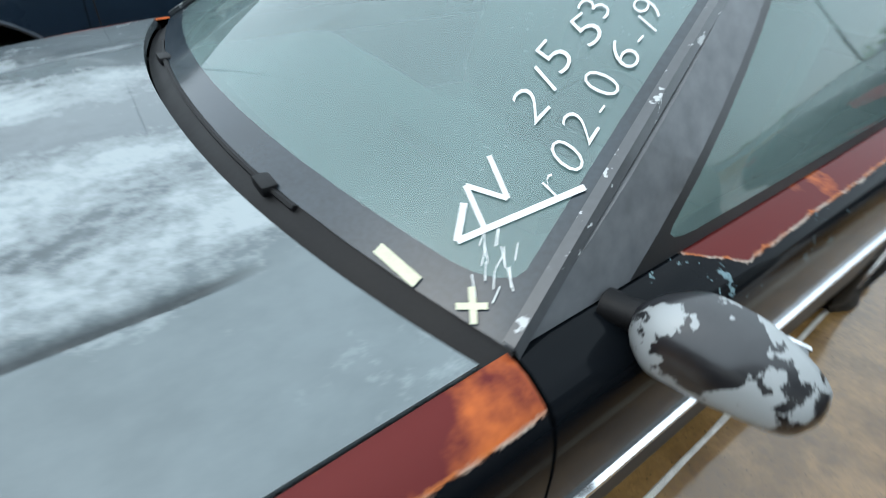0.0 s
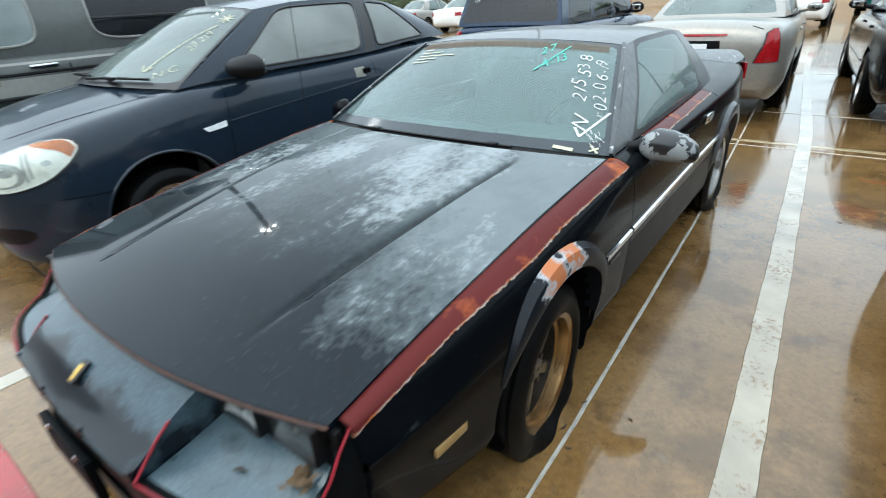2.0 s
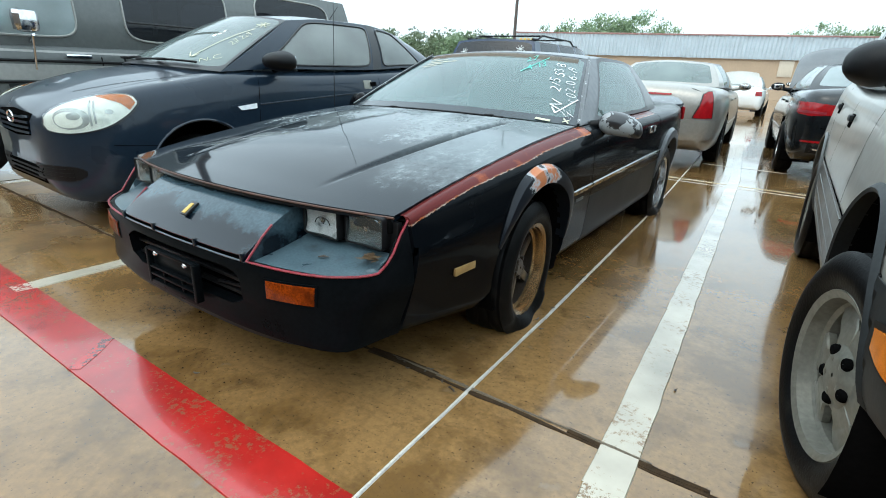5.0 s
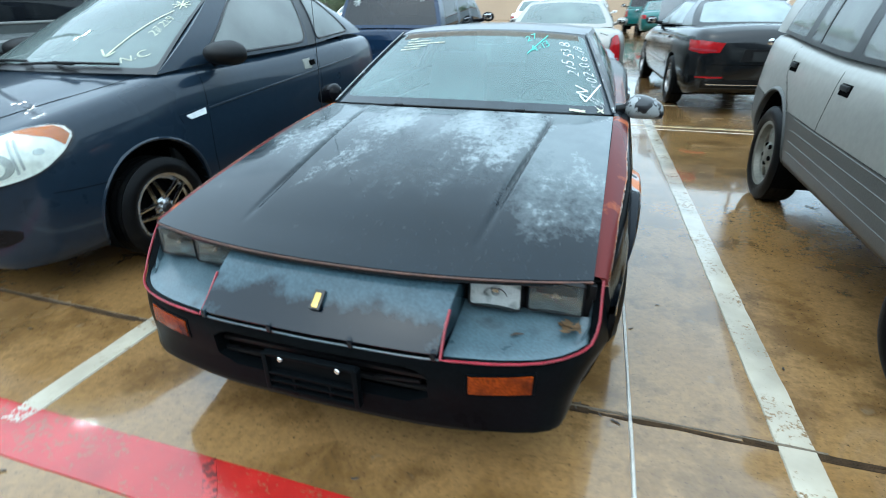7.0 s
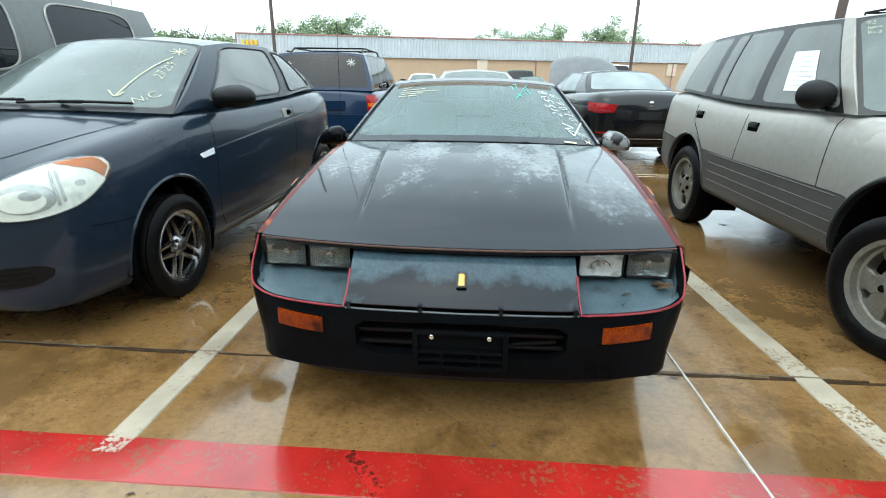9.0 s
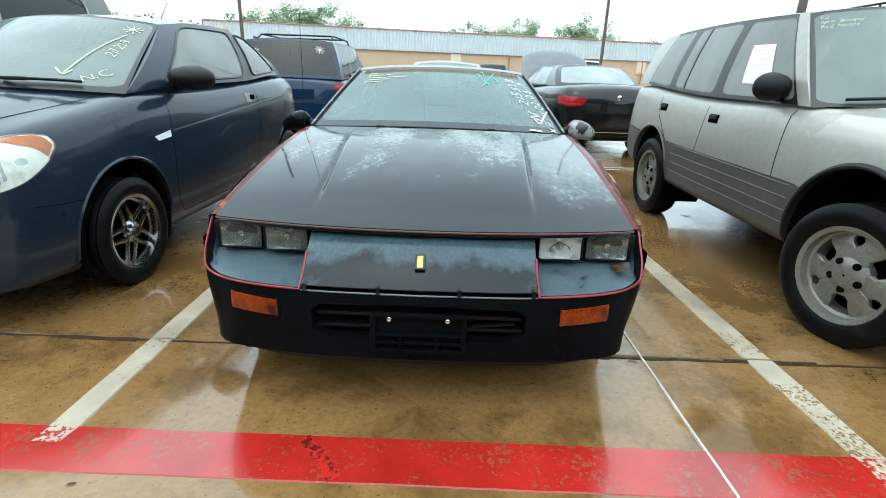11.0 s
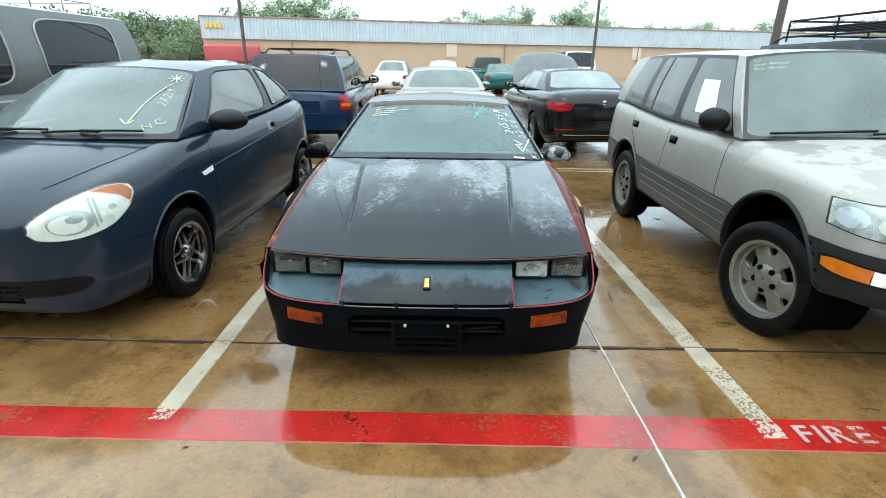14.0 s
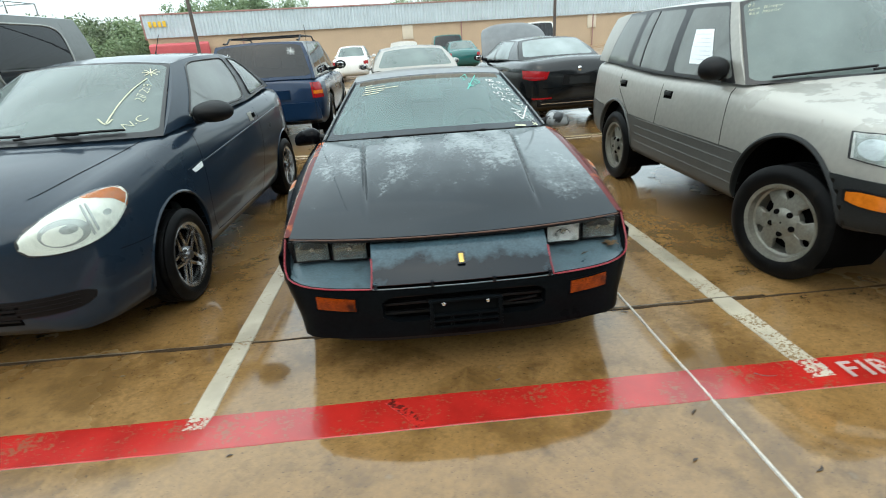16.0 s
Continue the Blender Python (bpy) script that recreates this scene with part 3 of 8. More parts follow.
def grid(bm, pts, close_u=False, close_v=False):
    """Faces over a table of points; returns the vertices."""
    vs = [[bm.verts.new(p) for p in row] for row in pts]
    nu, nv = len(vs), len(vs[0])
    for i in range(nu if close_u else nu - 1):
        for j in range(nv if close_v else nv - 1):
            bm.faces.new((vs[i][j], vs[(i + 1) % nu][j], vs[(i + 1) % nu][(j + 1) % nv], vs[i][(j + 1) % nv]))
    return vs


def box(bm, size, at=(0, 0, 0), bevel=0.01, turn=None, taper=None):
    """A rounded block, added to bm."""
    b = bmesh.new()
    bmesh.ops.create_cube(b, size=1)
    for v in b.verts:
        k = taper if taper and v.co.z > 0 else (1, 1)
        v.co = Vector((v.co.x * size[0] * k[0], v.co.y * size[1] * k[1], v.co.z * size[2]))
    if bevel:
        bmesh.ops.bevel(b, geom=b.edges[:], offset=min(bevel, 0.45 * min(size)), segments=2, affect="EDGES", profile=0.6)
    m = Matrix.Translation(at) @ (turn.to_4x4() if turn is not None else Matrix())
    bmesh.ops.transform(b, matrix=m, verts=b.verts)
    merge(bm, b)


def merge(bm, b):
    me = bpy.data.meshes.new("tmp")
    b.to_mesh(me)
    b.free()
    bm.from_mesh(me)
    bpy.data.meshes.remove(me)


def tube(bm, pts, radius, sides=8, caps=True):
    """A round bar along points; radius may be a list."""
    pts = [Vector(p) for p in pts]
    rows = []
    side = None
    for i, p in enumerate(pts):
        d = (pts[min(i + 1, len(pts) - 1)] - pts[max(i - 1, 0)]).normalized()
        if side is None:
            side = d.orthogonal().normalized()
        side = (side - d * side.dot(d)).normalized()
        up = d.cross(side)
        r = radius[i] if isinstance(radius, (list, tuple)) else radius
        rows.append([p + r * (math.cos(a) * side + math.sin(a) * up) for a in (2 * math.pi * k / sides for k in range(sides))])
    vs = grid(bm, rows, close_v=True)
    if caps:
        bm.faces.new(list(reversed(vs[0])))
        bm.faces.new(vs[-1])


def lathe(bm, profile, sides=40, axis="X", squash=None):
    """A profile of (radius, along) turned about the X axis."""
    rows = []
    for k in range(sides):
        a = 2 * math.pi * k / sides
        row = []
        for r, x in profile:
            p = Vector((x, r * math.cos(a), r * math.sin(a)))
            row.append(squash(p) if squash else p)
        rows.append(row)
    grid(bm, rows, close_u=True)


def sheet(bm, outline, z0, thick):
    """A flat plate with an outline of (x, y), standing thick above z0."""
    top = [bm.verts.new((x, y, z0 + thick)) for x, y in outline]
    bot = [bm.verts.new((x, y, z0)) for x, y in outline]
    bm.faces.new(top)
    n = len(outline)
    for i in range(n):
        bm.faces.new((bot[i], bot[(i + 1) % n], top[(i + 1) % n], top[i]))


# ---- wheels ----
def wheel(name, r, width, rim_r, spokes, material, parent, m, style="star", flat=0.0, label="", cap=None, spoke_mat=None):
    """A road wheel: the rim's mesh with its tyre under it. The outer face looks along +x. flat: metres by which the tyre has sunk."""
    bm = bmesh.new()
    w = width / 2
    well = [(rim_r * 0.80, -w * 0.9), (rim_r * 0.82, w * 0.0), (rim_r * 0.83, w * 0.40)]
    lathe(bm, ([] if spoke_mat else well) + [(rim_r * 0.83, w * 0.40), (rim_r * 0.89, w * 0.48), (rim_r * 0.91, w * 0.84), (rim_r * 1.0, w * 0.92), (rim_r * 1.02, w * 0.86), (rim_r * 1.0, w * 0.6)], 48)
    hub_x = w * (0.36 if style == "deep" else 0.62)
    barrel, arms = bm, []
    if spoke_mat:
        bm = bmesh.new()
        lathe(bm, well, 40)
    if style == "steel":
        lathe(bm, [(0.012, hub_x + 0.03), (rim_r * 0.25, hub_x + 0.03), (rim_r * 0.3, hub_x), (rim_r * 0.55, hub_x + 0.02), (rim_r * 0.7, hub_x - 0.01), (rim_r * 0.92, hub_x - 0.03)], 32)
    else:
        hr = 1.5 if style == "fork" else 1.0
        lathe(bm, [(0.006, hub_x + 0.012), (rim_r * 0.16 * hr, hub_x + 0.012), (rim_r * 0.2 * hr, hub_x + 0.006 * hr - 0.006), (rim_r * 0.3 * hr, hub_x - 0.012), (rim_r * 0.3 * hr, hub_x - 0.05)], 28)
        for k in range(spokes):
            a = 2 * math.pi * (k + (0.0 if style == "fork" else 0.25)) / spokes
            turn = Matrix.Rotation(a, 3, "X")
            if style == "fork":
                # a broad arm, split by a window towards the rim
                for s in (-1, 1):
                    b = bmesh.new()
                    rows = []
                    for k2 in range(9):
                        rr = rim_r * (0.30 + 0.62 * k2 / 8)
                        split = 0.0 if rr < 0.60 * rim_r else 0.15 * min(1.0, (rr - 0.60 * rim_r) / (0.10 * rim_r)) * (1.0 if rr < 0.84 * rim_r else 0.5)
                        far = 0.86 if rr < 0.5 * rim_r else 0.72 + 0.06 * math.sin(math.pi * (rr / rim_r - 0.5) / 0.42)
                        dome = hub_x - 0.004 - 0.020 * ((rr / rim_r - 0.3) / 0.62) ** 2
                        row = []
                        for q, dx in ((split, -0.022), (split, -0.003), (split + 0.03, 0.0), (far - 0.05, 0.0), (far, -0.006), (far, -0.026)):
                            row.append(turn @ Vector((dome + dx, s * rr * math.sin(q), rr * math.cos(q))))
                        rows.append(row)
                    grid(b, rows)
                    bmesh.ops.recalc_face_normals(b, faces=b.faces)
                    arms.append(b)
            elif style == "twin":
                for s in (-1, 1):
                    arms.append(bmesh.new())
                    box(arms[-1], (0.022, 0.028, rim_r * 0.74), turn @ Vector((hub_x - 0.012, s * rim_r * 0.14, rim_r * 0.55)), 0.008, turn @ Matrix.Rotation(s * 0.10, 3, "X"), (1, 0.85))
            else:
                wd = {"star": 0.42, "deep": 0.22}[style] * rim_r * (5 / spokes)
                arms.append(bmesh.new())
                box(arms[-1], (0.026, wd, rim_r * 0.76), turn @ Vector((hub_x - 0.014, 0, rim_r * 0.56)), 0.011, turn, (1, {"deep": 1.0}.get(style, 0.62)))
        for k in range(5):
            a = 2 * math.pi * (k + 0.75) / 5
            box(bm, (0.02, 0.02, 0.02), (hub_x + 0.004, rim_r * 0.21 * math.cos(a), rim_r * 0.21 * math.sin(a)), 0.006)
    rim = part(name, barrel, material, parent, label)
    rim.matrix_basis = m
    if spoke_mat:
        part("hub", bm, spoke_mat, rim)
    for a in arms:
        part("spoke", a, spoke_mat or material, rim)
    if style == "fork":
        for k in range(5):
            a = 2 * math.pi * (k + 0.75) / 5
            q, rr = (Vector((hub_x + 0.002, rim_r * 0.30 * math.cos(a), rim_r * 0.30 * math.sin(a))), 0.014)
            bm = bmesh.new()
            lathe(bm, [(0.001, 0.012), (rr, 0.012), (rr + 0.004, 0.006), (rr + 0.004, -0.004)], 12)
            bmesh.ops.translate(bm, vec=q, verts=bm.verts)
            part("lug_hole", bm, M_DARK, rim)
    if style == "steel":
        for k in range(5):
            a = 2 * math.pi * (k + 0.3) / 5
            bm = bmesh.new()
            lathe(bm, [(0.001, 0.016), (0.016, 0.015), (0.019, 0.006)], 12)
            bmesh.ops.translate(bm, vec=Vector((hub_x + 0.008, rim_r * 0.44 * math.cos(a), rim_r * 0.44 * math.sin(a))), verts=bm.verts)
            part("wheel_hole", bm, M_DARK, rim)
    # the brake disc behind
    bm = bmesh.new()
    lathe(bm, [(0.01, hub_x - 0.07), (rim_r * 0.62, hub_x - 0.07), (rim_r * 0.62, hub_x - 0.085), (rim_r * 0.8, -w * 0.2), (0.01, -w * 0.2)], 28)
    part("brake", bm, M_DARK, rim)
    if cap:
        bm = bmesh.new()
        big = 1.7 if style == "steel" else 1.0
        lathe(bm, [(0.004, hub_x + 0.03 * big), (rim_r * 0.12 * big, hub_x + 0.028 * big), (rim_r * 0.15 * big, hub_x + 0.008)], 20)
        part("hub_cap", bm, cap, rim)
    # the tyre
    inv = m.to_3x3().inverted()
    down = inv @ Vector((0, 0, -1))
    floor_d = r - flat

    def squash(p):
        h = p.dot(down)
        out = p.copy()
        if h > floor_d:
            out -= down * (h - floor_d)
        if flat:
            k = max(0.0, (h - rim_r * 0.55) / (r - rim_r * 0.55))
            out.x += math.copysign(min(flat, 0.09) * 0.55 * k * k, p.x)
            if k > 0.3 and flat > 0.03:
                out.x += 0.01 * math.sin(23 * p.dot(down.cross(Vector((1, 0, 0)))))
        return out

    bm = bmesh.new()
    g = 0.006
    prof = [(rim_r * 0.97, w * 0.80), (rim_r * 1.05, w * 0.98), (rim_r + 0.45 * (r - rim_r), w * 1.06), (r - 0.035, w * 1.0), (r - 0.012, w * 0.88)]
    for i, x in enumerate(np.linspace(0.78, -0.78, 11)):
        prof.append((r - (g if i % 3 == 1 else 0), w * x))
    prof += [(r - 0.012, -w * 0.88), (r - 0.035, -w), (rim_r * 1.05, -w * 0.98), (rim_r * 0.97, -w * 0.8)]
    lathe(bm, prof, 64, squash=squash)
    part("tyre", bm, M_RUBBER, rim, "sagging flat tyre" if flat > 0.03 else "")
    return rim


# ---- a car's shell ----
SECTION = [(0, 0), (0.80, 0), (0.93, 0.05), (0.975, 0.22), (0.995, 0.42), (1.0, 0.58), (0.988, 0.76), (0.965, 0.88), (0.925, 0.955), (0.86, 0.99), (0.7, 1.01)]


def resample(pts, n):
    """Points spread evenly along a smooth curve through pts."""
    p = np.array(pts, float)
    q = np.vstack([2 * p[0] - p[1], p, 2 * p[-1] - p[-2]])
    out = []
    for i in range(1, len(q) - 2):
        for u in np.linspace(0, 1, 12, endpoint=i == len(q) - 3):
            a, b, c, d = q[i - 1], q[i], q[i + 1], q[i + 2]
            out.append(0.5 * (2 * b + (c - a) * u + (2 * a - 5 * b + 4 * c - d) * u * u + (3 * b - a - 3 * c + d) * u ** 3))
    out = np.array(out)
    s = np.r_[0, np.cumsum(np.hypot(*np.diff(out, axis=0).T))]
    k = np.linspace(0, s[-1], n)
    return np.stack([np.interp(k, s, out[:, 0]), np.interp(k, s, out[:, 1])], 1)


def cut_arch(bm, y, z, r):
    """Takes a round wheel opening out of the flanks and draws the rim of the hole to a true arc."""
    dead = [f for f in bm.faces if abs(f.calc_center_median().x) > 0.45 and math.hypot(f.calc_center_median().y - y, f.calc_center_median().z - z) < r]
    rim = {v for f in dead for v in f.verts}
    bmesh.ops.delete(bm, geom=dead, context="FACES")
    for v in rim:
        if v.is_valid and v.link_faces and abs(v.co.x) > 0.5:
            d = math.hypot(v.co.y - y, v.co.z - z)
            if 0.6 * r < d < 1.4 * r:
                v.co.y, v.co.z = y + (v.co.y - y) * r / d, z + (v.co.z - z) * r / d


def wheel_well(parent, y, z, r, x, depth=0.34):
    for s in (-1, 1):
        bm = bmesh.new()
        rows = []
        for k in range(25):
            a = radians(-35 + 250 * k / 24)
            rows.append([(s * xx, y + rr * math.cos(a), max(z + rr * math.sin(a), 0.16)) for xx, rr in ((x, r), (x - depth, r), (x - depth, 0.02))])
        grid(bm, rows)
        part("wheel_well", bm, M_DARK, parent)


def arch_lip(parent, y, z, r, xf, material, wide=0.05, out=0.012, name="arch_flare", a0=-12, a1=192, sides=(-1, 1), fade=0.0):
    made = []
    for s in sides:
        bm = bmesh.new()
        rows = []
        for k in range(41):
            a = radians(a0 + (a1 - a0) * k / 40)
            ring = []
            f = 1 - fade * (1 - min(1.0, 5 * (k / 40) * (1 - k / 40)))
            for rr, dx in ((r - 0.004, -0.045), (r - 0.004, out * f), (r + 0.3 * wide * f, (out + 0.006) * f), (r + 0.75 * wide * f, out * f), (r + wide * f, -0.003)):
                yy, zz = y + rr * math.cos(a), z + rr * math.sin(a)
                ring.append((s * (xf(yy, zz) + dx), yy, zz))
            rows.append(ring)
        grid(bm, rows)
        made.append(part(name, bm, material, parent))
    return made


class Shell:
    """A car body as a loft of cross-sections along y, front at 0."""

    def __init__(self, spec):
        self.s = spec
        self.w, self.top, self.bot = table(spec["width"]), table(spec["top"]), table(spec["bottom"])
        self.crown = table(spec.get("crown", [(0, 0.03), (9, 0.03)]))
        self.sec = resample(spec.get("section", SECTION), 34)

    def ring(self, y):
        w, b, t, c = self.w(y), self.bot(y), self.top(y), self.crown(y)
        half = []
        for fx, fz in self.sec:
            z = b + (t - b) * fz
            half.append((fx * w, z))
        x1, z1 = half[-1]
        for k in range(1, 8):
            u = k / 7
            half.append((x1 * (1 - u), z1 + c * (1 - (1 - u) ** 2)))
        return half

    def side_x(self, y, z):
        w, b, t = self.w(y), self.bot(y), self.top(y)
        f = (z - b) / (t - b)
        zs = self.sec[:, 1]
        i = int(np.argmax(self.sec[:, 0]))
        return w * float(np.interp(f, zs[4:], self.sec[4:, 0]))

    def build(self, parent, material, clad=None, clad_f=0.0):
        s = self.s
        L = s["length"]
        ys = sorted({round(v, 4) for v in [*np.arange(0, 0.3, 0.025), *np.arange(0.3, L - 0.25, 0.04), *np.arange(L - 0.25, L, 0.025), L]})
        bm = bmesh.new()
        rows = []
        for y in ys:
            half = self.ring(y)
            rows.append([(x, y, z) for x, z in half] + [(-x, y, z) for x, z in reversed(half[1:-1])])
        vs = grid(bm, rows, close_v=True)
        count = int(np.searchsorted(self.sec[4:, 1], clad_f)) + 4
        low_tag = bm.faces.layers.int.new("low")
        for k, f in enumerate(list(bm.faces)):
            j = k % len(rows[0])
            f[low_tag] = 1 if j < count or j >= len(rows[0]) - count else 0
        bm.faces.new(vs[0])
        bm.faces.new(list(reversed(vs[-1])))
        for y, z, r in s["arches"]:
            cut_arch(bm, y, z, r)
        cab = s["cabin"]
        dead = [f for f in bm.faces if cab[0] < f.calc_center_median().y < cab[1] and f.calc_center_median().z > self.top(f.calc_center_median().y) - 0.012 and abs(f.calc_center_median().x) < 0.80 * self.w(f.calc_center_median().y)]
        bmesh.ops.delete(bm, geom=dead, context="FACES")
        bmesh.ops.recalc_face_normals(bm, faces=bm.faces)
        whole = bm.copy()
        self.bvh = BVHTree.FromBMesh(whole)
        whole.free()
        if clad:
            b2 = bm.copy()
            lay = b2.faces.layers.int["low"]
            bmesh.ops.delete(b2, geom=[f for f in b2.faces if not f[lay]], context="FACES")
            bmesh.ops.delete(bm, geom=[f for f in bm.faces if f[low_tag]], context="FACES")
            for v in b2.verts:
                v.co.x *= 1.006
            part("cladding", b2, clad, parent, "grey plastic lower cladding and bumpers")
        part("body", bm, material, parent)
        for y, z, r in s["arches"]:
            wheel_well(parent, y, z, r - 0.004, self.w(y) - 0.03)

    def on_side(self, y, z, side=1, off=0.003):
        hit, n, _, _ = self.bvh.ray_cast(Vector((side * 3, y, z)), Vector((-side, 0, 0)))
        return (hit + n * off * (1 if n.x * side > 0 else -1)) if hit else Vector((side * (self.side_x(y, z) + off), y, z))

    def on_front(self, x, z, off=0.003, back=False):
        d = -1 if back else 1
        hit, n, _, _ = self.bvh.ray_cast(Vector((x, 9 if back else -3, z)), Vector((0, d, 0)))
        if not hit:
            return None
        return hit + n * off * (1 if n.y * d < 0 else -1)

    def on_top(self, x, y, off=0.003):
        hit, n, _, _ = self.bvh.ray_cast(Vector((x, y, 3)), Vector((0, 0, -1)))
        return hit + n * off * (1 if n.z > 0 else -1) if hit else Vector((x, y, self.top(y)))


def skin(place, low, high, nu=14, nv=5, depth=0.012):
    """A raised patch on a surface between two outlines given in the surface's own flat view, with a skirt."""
    bm = bmesh.new()

    def along(line, u):
        p = np.array(line, float)
        s = np.r_[0, np.cumsum(np.hypot(*np.diff(p, axis=0).T))]
        return np.array([np.interp(u * s[-1], s, p[:, 0]), np.interp(u * s[-1], s, p[:, 1])])

    rows = []
    for i in range(nu + 1):
        a, b = along(low, i / nu), along(high, i / nu)
        row = [place(*(a + (b - a) * j / nv)) for j in range(nv + 1)]
        rows.append(row)
    ok = [r for r in rows if all(p is not None for p in r)]
    if len(ok) < 2:
        ok = [[p if p is not None else Vector((0, 0, -1)) for p in r] for r in rows]
    vs = grid(bm, ok)
    bmesh.ops.recalc_face_normals(bm, faces=bm.faces)
    edge = [e for e in bm.edges if e.is_boundary]
    ret = bmesh.ops.extrude_edge_only(bm, edges=edge)
    cen = sum((v.co for v in bm.verts), Vector()) / len(bm.verts)
    nrm = sum((f.normal for f in bm.faces), Vector()).normalized()
    for v in [g for g in ret["geom"] if isinstance(g, bmesh.types.BMVert)]:
        # skirts go inward, towards the car's middle
        inward = Vector((-v.co.x, 0, 0)) if abs(nrm.x) > max(abs(nrm.y), abs(nrm.z)) else (Vector((0, 0, -1)) if abs(nrm.z) > abs(nrm.y) else Vector((0, 1 if v.co.y < 1.5 else -1, 0)))
        v.co += inward.normalized() * depth
    bmesh.ops.recalc_face_normals(bm, faces=bm.faces)
    return bm


def pane(surf, u0, u1, v0, v1, margin, corner=0.25, low=None, n=40, heart=(0, 2, 0.6)):
    """A window in the surface surf(u, v): its rubber surround and the glass, both as bmeshes."""
    ring, glass_bm = bmesh.new(), bmesh.new()
    mu, mv = margin

    def border(a0, a1, b0, b1, k):
        """Points round a rectangle with corners rounded by the share k, at even steps a side."""
        ru, rv = k * (a1 - a0) / 2, k * (b1 - b0) / 2
        out, m = [], n // 8
        for q, (ca, cb, s) in enumerate((((a1 - ru), (b1 - rv), 0), ((a0 + ru), (b1 - rv), 1), ((a0 + ru), (b0 + rv), 2), ((a1 - ru), (b0 + rv), 3))):
            for i in range(5):
                t = math.pi / 2 * (s + i / 4)
                out.append((ca + ru * math.cos(t), cb + rv * math.sin(t)))
            nxt = [(a0 + ru, b1), (a0, b0 + rv), (a1 - ru, b0), (a1, b1 - rv)][q]
            p = out[-1]
            out += [(p[0] + (nxt[0] - p[0]) * i / m, p[1] + (nxt[1] - p[1]) * i / m) for i in range(1, m)]
        return out

    bottom = mv if low is None else low
    outer = [surf(*p) for p in border(u0, u1, v0, v1, 0.001)]
    inner_uv = border(u0 + mu, u1 - mu, v0 + bottom, v1 - mv, corner)
    inner = [surf(*p) for p in inner_uv]
    grid(ring, [[o, i] for o, i in zip(outer, inner)], close_u=True)
    cu, cv = (u0 + u1) / 2, (v0 + v1) / 2
    rows = []
    for t in inner_uv:
        rows.append([surf(cu + (t[0] - cu) * k, cv + (t[1] - cv) * k) for k in (1.0, 0.86, 0.66, 0.42, 0.2)])
    vs = grid(glass_bm, rows, close_u=True)
    glass_bm.faces.new([r[-1] for r in vs])
    for b in (ring, glass_bm):
        b.normal_update()
        mid = sum((f.calc_center_median() for f in b.faces), Vector()) / len(b.faces)
        away = Vector((mid.x, (mid.y - heart[1]) * (abs(mid.x) < 0.1), mid.z - heart[2]))
        if sum((f.normal * f.calc_area() for f in b.faces), Vector()).dot(away) < 0:
            bmesh.ops.reverse_faces(b, faces=b.faces)
    return ring, glass_bm


